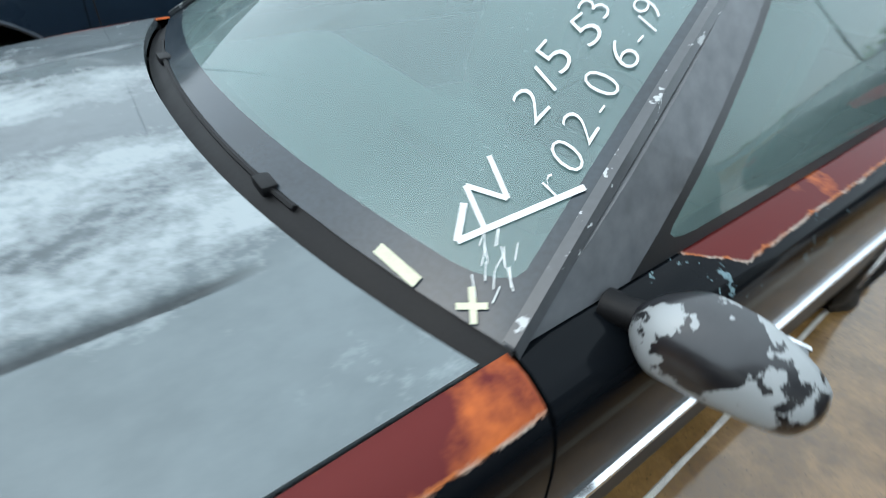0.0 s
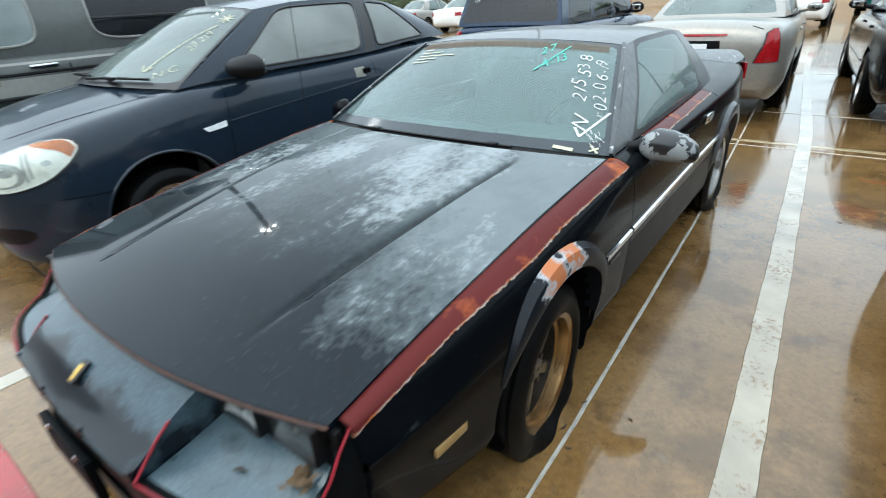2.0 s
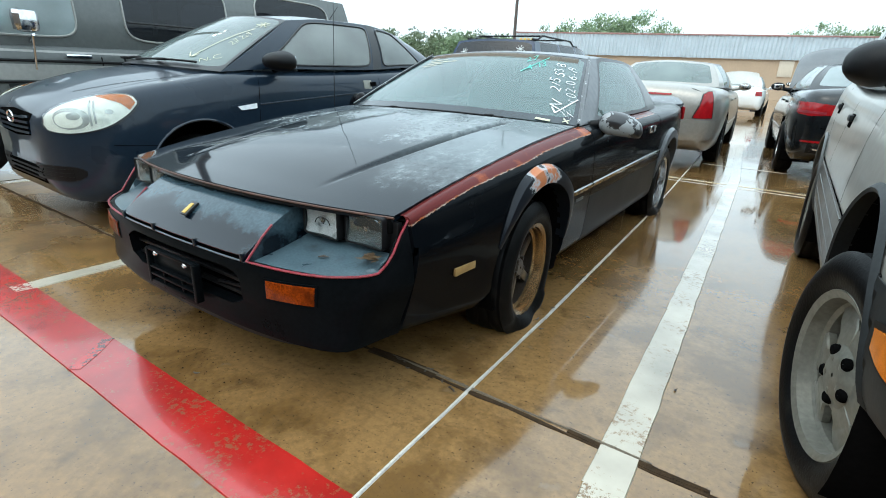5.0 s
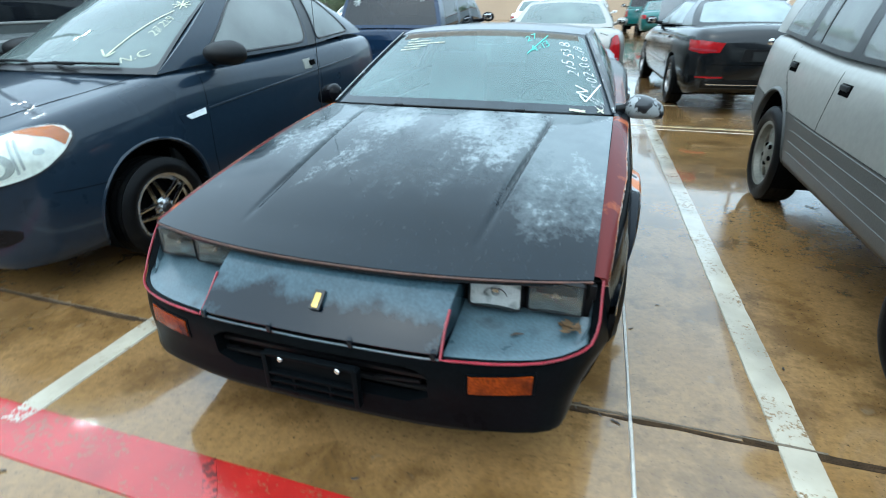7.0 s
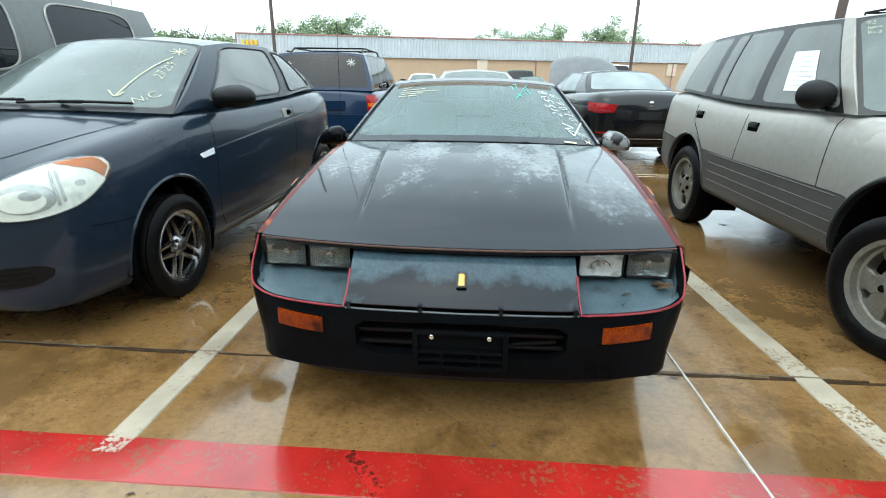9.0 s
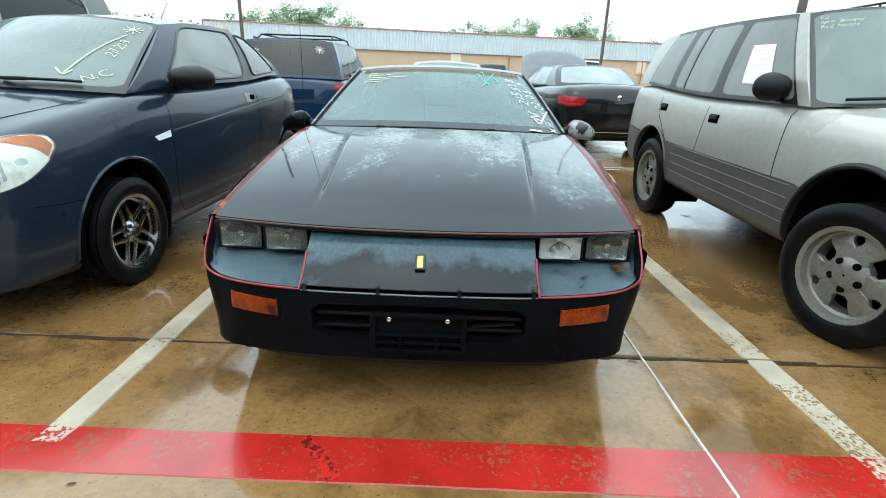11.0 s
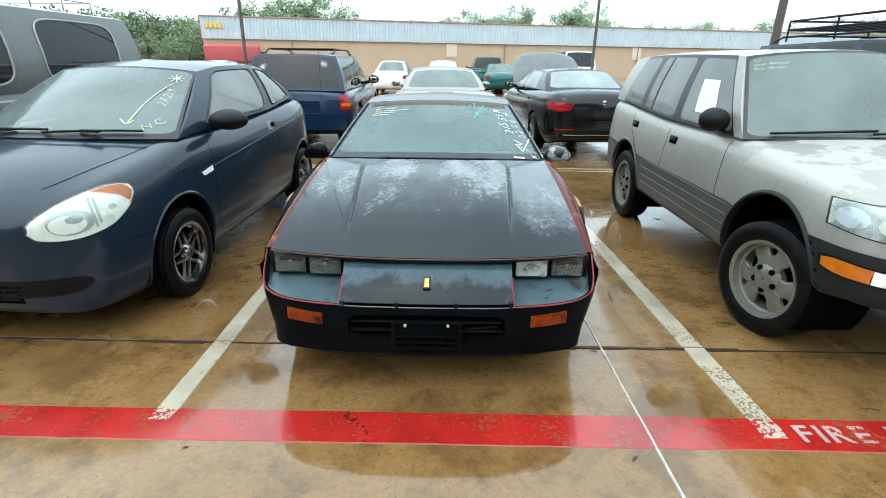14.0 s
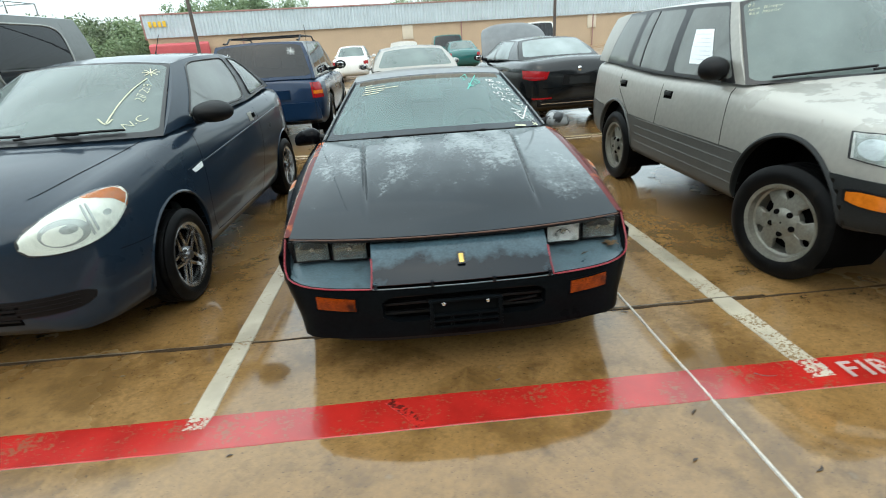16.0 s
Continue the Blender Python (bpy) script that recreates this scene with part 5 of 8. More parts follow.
ROWS_Z = [0.236, 0.246, 0.268, 0.315, 0.345, 0.38, 0.42, 0.45, 0.475]


def nose_point(x, z, off=0.0):
    """Out on the bumper's face at |x|, height z."""
    tuck = table([(0.18, 0.034), (0.23, 0.016), (0.242, 0.011), (0.31, 0.010), (0.37, 0.003), (0.43, 0.0), (0.47, 0.003), (0.53, 0.012), (0.60, 0.034), (0.66, 0.056)])(z)
    ax = abs(x)
    d = 0.01
    ta, tb = Vector((max(ax - d, 0), NOSE(max(ax - d, 0)), 0)), Vector((min(ax + d, 0.862), NOSE(min(ax + d, 0.862)), 0))
    t = (tb - ta).normalized()
    n = Vector((t.y, -t.x, 0))
    k = min(1.0, max(0.0, (0.47 - z) / 0.21))
    p = Vector((ax, NOSE(ax), z)).lerp(Vector((LOW_X(ax), LOW_Y(ax), z)), k) + n * (off - tuck)
    p.x = math.copysign(p.x, x) if x else 0.0
    return p


bm = bmesh.new()
cols = [-x for x in reversed(NOSE_XS[1:])] + NOSE_XS
rows = []
for x in cols:
    top = NOSE_TOP(abs(x))
    zs = [z if z < 0.47 else top - 0.012 for z in ROWS_Z]
    rows.append([nose_point(x, z) for z in zs] + [nose_point(x, top) + Vector((0, 0.004, 0)), nose_point(x, top) + Vector((-math.copysign(0.02, x) if abs(x) > 0.8 else 0, 0.022, -0.002))])
vs = grid(bm, rows)
hole = []
for i, x in enumerate(cols[:-1]):
    for j, z in enumerate(ROWS_Z[:-1]):
        if -0.366 < x < 0.364 and 0.31 < z < 0.43:
            hole.append(bm.faces.get((vs[i][j], vs[i + 1][j], vs[i + 1][j + 1], vs[i][j + 1])) or bm.faces.get((vs[i][j], vs[i][j + 1], vs[i + 1][j + 1], vs[i + 1][j])))
bmesh.ops.delete(bm, geom=[f for f in hole if f], context="FACES")
inner = [e for e in bm.edges if e.is_boundary and all(abs(v.co.x) < 0.37 and 0.30 < v.co.z < 0.46 for v in e.verts)]
for v in {v for e in inner for v in e.verts}:
    if abs(v.co.x) > 0.345 and (v.co.z < 0.33 or v.co.z > 0.435):
        v.co.x *= 0.92
        v.co.z += 0.012 if v.co.z < 0.33 else -0.012
ret = bmesh.ops.extrude_edge_only(bm, edges=inner)
for v in [g for g in ret["geom"] if isinstance(g, bmesh.types.BMVert)]:
    v.co.y += 0.05
    v.co.x *= 0.985
bmesh.ops.recalc_face_normals(bm, faces=bm.faces)
part("bumper_cover", bm, M_FASCIA, coupe, "black flexible bumper cover")
# near-black sheet for the shade behind the lower grille, and its ribs
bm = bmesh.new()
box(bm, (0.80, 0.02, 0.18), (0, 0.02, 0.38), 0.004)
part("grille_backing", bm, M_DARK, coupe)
for z in (0.345, 0.392, 0.43):
    bm = bmesh.new()
    box(bm, (0.72, 0.02, 0.014), (0, -0.022, z), 0.004)
    part("grille_bar", bm, M_MATTE, coupe)
bm = bmesh.new()
box(bm, (0.15, 0.012, 0.010), (0.26, -0.030, 0.366), 0.004, Matrix.Rotation(radians(-6), 3, "Y"))
part("loose_bracket", bm, M_MATTE, coupe, "broken black bracket in the grille")
# licence plate holder
bm = bmesh.new()
box(bm, (0.31, 0.010, 0.10), (0.003, -0.082, 0.372), 0.004)
plate = part("plate_holder", bm, M_FASCIA, coupe, "empty black plate holder")
bars = [("side_bar", (0.018, 0.028, 0.140), (x, -0.092, 0.355)) for x in (-0.150, 0.156)]
bars += [("cross_bar", (0.31, 0.024, h), (0.003, -0.092, z)) for z, h in ((0.422, 0.012), (0.352, 0.010), (0.322, 0.010), (0.290, 0.018))]
bars += [("rib", (0.012, 0.018, 0.06), (x, -0.090, 0.318)) for x in (-0.06, 0.065)]
for nm, size, at in bars:
    bm = bmesh.new()
    box(bm, size, at, 0.004)
    part(nm, bm, M_FASCIA, plate)
for x in (-0.095, 0.10):
    bm = bmesh.new()
    lathe(bm, [(0.001, 0.010), (0.007, 0.0095), (0.011, 0.004), (0.011, 0.0)], 12)
    bmesh.ops.transform(bm, matrix=Matrix.Translation((x, -0.096, 0.411)) @ Matrix.Rotation(radians(-90), 4, "Z"), verts=bm.verts)
    part("bolt", bm, M_CHROME, plate, "bright bolt")
# chin spoiler and under-nose
bm = bmesh.new()
rows = []
for x in np.linspace(-0.78, 0.78, 25):
    p = nose_point(x, 0.240)
    k = max(0.0, 1 - (abs(x) / 0.62) ** 6)
    rows.append([p + Vector((0, 0.004, 0.004)), p + Vector((0, 0.012, -0.006 - 0.020 * k)), p + Vector((0, 0.030, -0.008 - 0.022 * k)), p + Vector((0, 0.5 - 0.3 * abs(x), -0.004))])
grid(bm, rows)
part("chin_spoiler", bm, M_MATTE, coupe)
# upper nose panel with its emblem
bm = bmesh.new()
rows = []
for x in np.linspace(-0.395, 0.395, 21):
    yb = NOSE(abs(x)) + 0.012
    yt = 0.105 + 0.05 * (x / 0.4) ** 2
    row = [Vector((x, yb + 0.018, 0.5020)), Vector((x, yb - 0.009, 0.5040)), Vector((x, yb - 0.010, 0.5075))]
    for k in range(1, 9):
        u = k / 8
        row.append(Vector((x * (1 + 0.03 * u), yb + (yt - yb) * u, 0.5095 + (0.636 - 0.5095) * u + 0.013 * math.sin(math.pi * u))))
    row.append(Vector((x * 1.03, yt + 0.05, 0.628)))
    rows.append(row)
vs = grid(bm, rows)
for r, s in ((vs[0], -1), (vs[-1], 1)):
    low = [bm.verts.new((v.co.x, v.co.y, 0.478)) for v in r]
    for i in range(len(r) - 1):
        bm.faces.new((r[i], r[i + 1], low[i + 1], low[i]))
bmesh.ops.recalc_face_normals(bm, faces=bm.faces)
part("nose_panel", bm, M_NOSE, coupe, "black nose panel with sky and tree reflections put into its colour")
# near-black sheet that paints the shade inside the cooling slots
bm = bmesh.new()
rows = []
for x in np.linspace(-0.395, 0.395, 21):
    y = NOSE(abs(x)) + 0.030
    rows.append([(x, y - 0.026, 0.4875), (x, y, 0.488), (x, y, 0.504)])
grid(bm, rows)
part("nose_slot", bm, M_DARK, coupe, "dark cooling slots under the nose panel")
for x in (-0.385, -0.136, 0.136, 0.385):
    bm = bmesh.new()
    box(bm, (0.016, 0.030, 0.030), (x, NOSE(abs(x)) + 0.012, 0.500), 0.005)
    part("slot_divider", bm, M_NOSE, coupe)
bm = bmesh.new()
tube(bm, [nose_point(x, 0.486, -0.001) for x in np.linspace(-0.40, 0.40, 25)], 0.0035, 6)
part("bumper_lip", bm, M_SLATE, coupe, "scuffed grey edge of the bumper")
bm = bmesh.new()
tilt = Matrix.Rotation(radians(-56), 3, "X")
box(bm, (0.036, 0.010, 0.066), (0.0, 0.0, 0.580), 0.004, tilt)
emblem = part("emblem", bm, M_TRIM, coupe, "small black and gold emblem")
bm = bmesh.new()
box(bm, (0.022, 0.010, 0.050), (0.0, -0.0053, 0.5812), 0.005, tilt)
part("emblem_inlay", bm, M_BRASS, emblem, "gold crest")
# headlamp bays
for s in (-1, 1):
    bm = bmesh.new()
    rows = []
    for x in np.linspace(0.405, 0.815, 15):
        a = nose_point(x, 0.485)
        y1, z1 = 0.212, 0.530
        rows.append([Vector((s * x, a.y + 0.014 + (y1 - a.y - 0.014) * k / 7, 0.484 + (z1 - 0.484) * k / 7 - 0.006 * math.sin(math.pi * k / 7))) for k in range(8)])
    grid(bm, rows)
    bmesh.ops.recalc_face_normals(bm, faces=bm.faces)
    part("lamp_shelf", bm, M_SLATE, coupe, "faded slate shelf under the headlamps")
    bm = bmesh.new()
    box(bm, (0.40, 0.02, 0.13), (s * 0.60, 0.228, 0.57), 0.004)
    part("lamp_housing", bm, M_MATTE, coupe)
    for xa, xb, m_in in ((0.428, 0.590, M_LAMP_SHINE if s > 0 else M_LAMP_DULL), (0.606, 0.768, M_LAMP_DULL)):
        bm = bmesh.new()
        cx = s * (xa + xb) / 2
        yy = 0.158 + (0.02 if xa > 0.5 else 0)
        w2, h2 = (xb - xa) / 2, 0.053
        # bezel ring
        ring = []
        for k in range(40):
            t = 2 * math.pi * k / 40
            c, q = math.cos(t), math.sin(t)
            fx, fz = math.copysign(abs(c) ** 0.18, c), math.copysign(abs(q) ** 0.18, q)
            ring.append([(cx + fx * (w2 + 0.002), yy + 0.06, 0.597 + fz * (h2 + 0.002)), (cx + fx * (w2 + 0.002), yy + 0.004, 0.597 + fz * (h2 + 0.002)), (cx + fx * (w2 - 0.001), yy, 0.597 + fz * (h2 - 0.001)), (cx + fx * (w2 - 0.004), yy + 0.006, 0.597 + fz * (h2 - 0.004))])
        grid(bm, ring, close_u=True)
        bmesh.ops.recalc_face_normals(bm, faces=bm.faces)
        lamp = part("headlamp", bm, M_MATTE, coupe, "square sealed-beam headlamp")
        bm = bmesh.new()
        rows = []
        for i in range(9):
            for_u = -1 + 2 * i / 8
            rows.append([(cx + for_u * (w2 - 0.003), yy + 0.03 - 0.024 * (for_u ** 2 + (-1 + j / 3) ** 2) / 2, 0.597 + (-1 + j / 3) * (h2 - 0.003)) for j in range(7)])
        grid(bm, rows)
        bmesh.ops.recalc_face_normals(bm, faces=bm.faces)
        part("reflector", bm, m_in, lamp)
        bm = bmesh.new()
        rows = []
        for i in range(13):
            u = -1 + 2 * i / 12
            rows.append([(cx + u * (w2 - 0.004), yy + 0.004 - 0.006 * (1 - u * u) + (0.0012 if i % 2 else 0), 0.597 + (-1 + j / 2) * (h2 - 0.004)) for j in range(5)])
        grid(bm, rows)
        part("lamp_lens", bm, M_CLEAR if m_in is M_LAMP_SHINE else M_HAZY, lamp).visible_shadow = False
        bm = bmesh.new()
        lathe(bm, [(0.001, 0.012), (0.012, 0.010), (0.017, 0.0), (0.017, -0.02)], 16)
        bmesh.ops.transform(bm, matrix=Matrix.Translation((cx, yy + 0.018, 0.597)) @ Matrix.Rotation(radians(-90), 4, "Z"), verts=bm.verts)
        part("bulb_shield", bm, M_CHROME, lamp)
        # thin dark arc, added to give the flat white bowl its dark reflections
        if m_in is M_LAMP_SHINE:
            bm = bmesh.new()
            tube(bm, [(cx + 0.036 * math.cos(q), yy + 0.014, 0.580 + 0.029 * math.sin(q)) for q in np.linspace(0.15, math.pi - 0.15, 15)], 0.0018, 6)
            part("contrast_arc", bm, M_TRIM, lamp, "dark arc added for contrast in the bright reflector")
    bm = bmesh.new()
    rows = []
    for x in (0.79, 0.805, 0.825, 0.845, 0.862):
        p = nose_point(s * x, NOSE_TOP(x))
        q = Vector((p.x - s * 0.02, p.y + 0.015, p.z - 0.002))
        rows.append([q, Vector((q.x - s * 0.01, q.y, 0.49 + 0.12 * max(0, q.y - 0.05)))])
    grid(bm, rows)
    part("bay_wall", bm, M_SLATE, coupe)
    if s > 0:
        rl = random.Random(12)
        bm = bmesh.new()
        for _ in range(34):
            a = rl.uniform(0, 6.3)
            c = Vector((0.735 + rl.gauss(0, 0.016), 0.150 + rl.gauss(0, 0.014), 0.521 + rl.uniform(0, 0.012)))
            d, e = Vector((math.cos(a), math.sin(a), rl.uniform(-0.2, 0.2))) * 0.016, Vector((-math.sin(a), math.cos(a), 0)) * 0.006
            bm.faces.new([bm.verts.new(q) for q in (c - d, c + e, c + d, c - e)])
        part("leaf_litter", bm, mat("wet_brown_leaves", (0.09, 0.055, 0.025), 0.5, vary=0.4, scale=30), coupe, "wet brown leaves caught in the lamp bay", smooth=False)
        bm = bmesh.new()
        tube(bm, [(0.575, 0.088, 0.507), (0.59, 0.098, 0.510), (0.612, 0.102, 0.511)], [0.002, 0.0045, 0.001], 5)
        part("leaf_scrap", bm, M_TWIG, coupe)
    # red pinstripe: along the bay's front edge, up at both ends
    line = [Vector((s * 0.402, 0.05, 0.588)), Vector((s * 0.400, 0.01, 0.555)), Vector((s * 0.401, -0.02, 0.525))]
    line += [nose_point(s * x, NOSE_TOP(x) + 0.003, 0.004) for x in (0.405, 0.43, 0.5, 0.56, 0.62, 0.68, 0.73, 0.77, 0.79, 0.805, 0.82, 0.832, 0.845, 0.855, 0.861)]
    bm = bmesh.new()
    tube(bm, line, 0.0042, 6)
    part("pinstripe", bm, M_REDLINE, coupe, "red pinstripe")
    # turn signal, amber, in a dark frame
    for nm, grow, off, m_in in (("signal_frame", 0.009, 0.003, M_FASCIA), ("turn_signal", 0.0, 0.007, M_AMBER)):
        bm = bmesh.new()
        rows = []
        for i in range(31):
            x = 0.478 - grow + (0.185 + 2 * grow) * i / 30
            rib = 0.001 if nm == "turn_signal" and i % 2 else 0
            rows.append([nose_point(s * x, 0.382 + 0.0003 * i - grow * 0.8 + (0.062 + 1.6 * grow) * (0, 0.02, 0.35, 0.65, 0.98, 1)[j], off - rib - (0.012 if j in (0, 5) or i in (0, 30) else 0)) for j in range(6)])
        grid(bm, rows)
        bmesh.ops.recalc_face_normals(bm, faces=bm.faces)
        part(nm, bm, m_in, coupe)

# hood
H_EDGE = table([(0.05, 0.628), (0.212, 0.657), (0.45, 0.703), (0.8, 0.757), (1.2, 0.808), (1.66, 0.846)])
H_HALF = table([(0.05, 0.780), (0.21, 0.787), (0.8, 0.796), (1.66, 0.808)])


def hood_z(x, y):
    h = H_HALF(y)
    k = min(1, abs(x) / h)
    z = H_EDGE(y) + 0.034 * (1 - k ** 2.2)
    xr = 0.42 + 0.075 * (y - 0.2)
    fade = min(1, max(0, (y - 0.25) / 0.5)) * min(1, max(0, (1.53 - y) / 0.16))
    d = (abs(x) - xr)
    z += fade * (0.010 / (1 + math.exp(d / 0.008)) - 0.021 * math.exp(-(d / 0.012) ** 2))
    return z


def hood_y(x):
    k = (abs(x) / 0.8)
    return 0.083 + 0.13 * k ** 2.2, 1.652 - 0.14 * (1 - k ** 2.2)


bm = bmesh.new()
rows = []
nx, ny = 300, 48
for i in range(nx + 1):
    u = -1 + 2 * i / nx
    ya, yb = hood_y(u * 0.8)
    row = []
    for j in range(ny + 1):
        y = ya + (yb - ya) * j / ny
        x = u * H_HALF(y)
        row.append(Vector((x, y, hood_z(x, y))))
    rows.append(row)
vs = grid(bm, rows)
ret = bmesh.ops.extrude_edge_only(bm, edges=[e for e in bm.edges if e.is_boundary])
for v in [g for g in ret["geom"] if isinstance(g, bmesh.types.BMVert)]:
    v.co.z -= 0.022
    v.co.x *= 0.995
bmesh.ops.recalc_face_normals(bm, faces=bm.faces)
hood = part("hood", bm, M_HOOD, coupe, "sun-bleached black hood with cloudy peeling clear coat")
bm = bmesh.new()
line = []
for i in range(41):
    u = -1 + 2 * i / 40
    ya, _ = hood_y(u * 0.8)
    x = u * H_HALF(ya)
    line.append(Vector((x, ya - 0.001, hood_z(x, ya) - 0.007)))
tube(bm, line, 0.0042, 6)
part("hood_lip", bm, mat("rusted_edge", (0.075, 0.034, 0.022), 0.6, vary=0.5, scale=20), hood, "rusty leading edge")
# gap under the hood's edge
bm = bmesh.new()
box(bm, (1.56, 0.1, 0.05), (0, 0.25, 0.62), 0.01)
for s in (-1, 1):
    rows = []
    for y in np.linspace(0.24, 1.66, 20):
        rows.append([(s * (H_HALF(y) - 0.02), y, H_EDGE(y) - 0.03), (s * (C_E(y) + 0.008), y, C_S(y) - 0.012)])
    grid(bm, rows)
part("engine_bay", bm, M_DARK, coupe)

# cowl and wipers
bm = bmesh.new()
rows = []
for u in np.linspace(-1, 1, 31):
    _, yb = hood_y(u * 0.8)
    x = u * 0.815
    z = H_EDGE(1.66) + 0.032 * (1 - abs(u) ** 2.2)
    rows.append([(x, yb + 0.006, z - 0.035), (x, yb + 0.02, z - 0.032), (x, yb + 0.04, z - 0.018), (x, yb + 0.055, z - 0.008)])
grid(bm, rows)
part("cowl", bm, M_MATTE, coupe)
for x0, x1 in ((-0.52, 0.14), (0.08, 0.42)):
    bm = bmesh.new()
    pts = []
    for k in range(9):
        x = x0 + (x1 - x0) * k / 8
        pts.append((x, hood_y(x)[1] + 0.045, H_EDGE(1.66) + 0.034 * (1 - (abs(x) / 0.8) ** 2.2) - 0.010))
    tube(bm, pts, 0.006, 6)
    box(bm, (0.05, 0.03, 0.02), pts[2 if x0 < 0 else 6], 0.006)
    wip = part("wiper", bm, M_MATTE, coupe)

GH = dict(
    cols=[(1.70, 2.335), (1.92, 2.44), (3.20, 3.165), (3.50, 3.30)], kinds=["pillar", "glass", "pillar"],
    belt_z=[(1.6, 0.842), (2.2, 0.858), (3.0, 0.868), (4.2, 0.895)], belt_x=[(1.6, 0.815), (2.2, 0.818), (3.0, 0.81), (3.5, 0.79), (4.2, 0.72)],
    roof_z=[(2.3, 1.192), (2.6, 1.214), (2.93, 1.212), (3.4, 1.180)], roof_x=[(2.3, 0.602), (2.7, 0.618), (3.4, 0.60)],
    bow_base=0.14, bow_top=0.07, rise=0.028, rear_bow=0.12, rear_base=0.78, rear_pow=5, crown=0.036, bulge=0.02, ws_bulge=0.018, ws_margin=(0.045, 0.03),
    rear_trim=M_TRIM, rear_margin=(0.05, 0.05), margin=(0.03, 0.06), ws_trim=M_FRIT, ws_low=0.075)
gh = greenhouse(coupe, GH, M_ROOF, M_ROOF, M_WS, M_SIDEGLASS, M_SIDEGLASS)
# rear deck, spoiler, tail
bm = bmesh.new()
rows = []
for u in np.linspace(-1, 1, 21):
    rows.append([Vector((u * C_E(y), y, C_S(y) + 0.02 * (1 - u * u))) for y in np.linspace(3.32, 4.66, 18)])
grid(bm, rows)
bmesh.ops.recalc_face_normals(bm, faces=bm.faces)
part("rear_deck", bm, M_BLACK, coupe)
bm = bmesh.new()
box(bm, (1.60, 0.10, 0.58), (0, 4.64, 0.57), 0.04)
part("tail_panel", bm, M_FASCIA, coupe)
bm = bmesh.new()
rows = []
for u in np.linspace(-1, 1, 33):
    k = 1 - max(0.0, (abs(u) - 0.88) / 0.12) ** 2
    x, yf, h = 0.80 * u, 4.30 - 0.10 * abs(u) ** 4, 0.886 + 0.056 * k
    rows.append([(x, yf, 0.876 + 0.012 * k), (x, yf + 0.12, 0.5 * (0.89 + h)), (x, 4.56, h - 0.004), (x, 4.66, h + 0.006), (x, 4.70, h - 0.004), (x, 4.69, h - 0.030), (x, 4.60, 0.860)])
grid(bm, rows)
bmesh.ops.recalc_face_normals(bm, faces=bm.faces)
part("rear_spoiler", bm, M_PILLAR, coupe, "worn grey rear spoiler")
for s in (-1, 1):
    bm = bmesh.new()
    box(bm, (0.5, 0.03, 0.14), (s * 0.5, 4.695, 0.72), 0.015)
    box(bm, (0.02, 0.10, 0.12), (s * 0.815, 4.60, 0.80), 0.008, Matrix.Rotation(radians(28 * s), 3, "Z"))
    part("tail_lamp", bm, M_RED, coupe)
# underbody
bm = bmesh.new()
box(bm, (1.2, 4.3, 0.1), (0, 2.4, 0.30), 0.03)
part("underbody", bm, M_DARK, coupe)
cabin(coupe, 1.55, 3.9, 0.72, 0.32, 1.95, 2.6, 0.45, 3.35, 0.82, 0.37)
# door mirrors
def swept_mirror(s, material, label=""):
    """A teardrop mirror housing on a short black stalk, swept out and back to a blunt end, its glass behind."""
    a, b = Vector((s * 0.866, 1.872, 0.856)), Vector((s * 1.080, 1.957, 0.818))
    high = table([(0, 0.020), (0.08, 0.044), (0.28, 0.064), (0.5, 0.062), (0.72, 0.054), (0.9, 0.042), (0.97, 0.030), (1, 0.010)])
    deep = table([(0, 0.016), (0.08, 0.040), (0.28, 0.070), (0.5, 0.072), (0.72, 0.062), (0.9, 0.048), (0.97, 0.034), (1, 0.012)])
    bm = bmesh.new()
    rows = []
    for k in range(25):
        u = k / 24
        c = a.lerp(b, u) + Vector((0, 0, 0.016 * math.sin(math.pi * u)))
        row = []
        for j in range(28):
            t = 2 * math.pi * j / 28
            cy, cz = math.cos(t), math.sin(t)
            row.append(c + Vector((0, -deep(u) * cy if cy > 0 else 0.42 * deep(u) * abs(cy) ** 0.35, high(u) * math.copysign(abs(cz) ** 0.85, cz))))
        rows.append(row)
    vs = grid(bm, rows, close_v=True)
    bm.faces.new(vs[0])
    bm.faces.new(list(reversed(vs[-1])))
    bmesh.ops.recalc_face_normals(bm, faces=bm.faces)
    mir = part("door_mirror", bm, material, coupe, label)
    bm = bmesh.new()
    tube(bm, [(s * 0.825, 1.865, 0.842), (s * 0.850, 1.868, 0.849), (s * 0.885, 1.878, 0.856)], [0.026, 0.022, 0.024], 12)
    part("mirror_stalk", bm, M_MATTE, mir, "black mirror stalk")
    bm = bmesh.new()
    c = a.lerp(b, 0.46)
    box(bm, (0.135, 0.006, 0.085), c + Vector((0, 0.031, 0.014)), 0.002, Matrix.Rotation(radians(14 * s), 3, "Z"))
    part("mirror_glass", bm, M_CHROME, mir)


swept_mirror(1, M_MIRROR, "black door mirror with flaking grey paint")
swept_mirror(-1, M_BLACK)
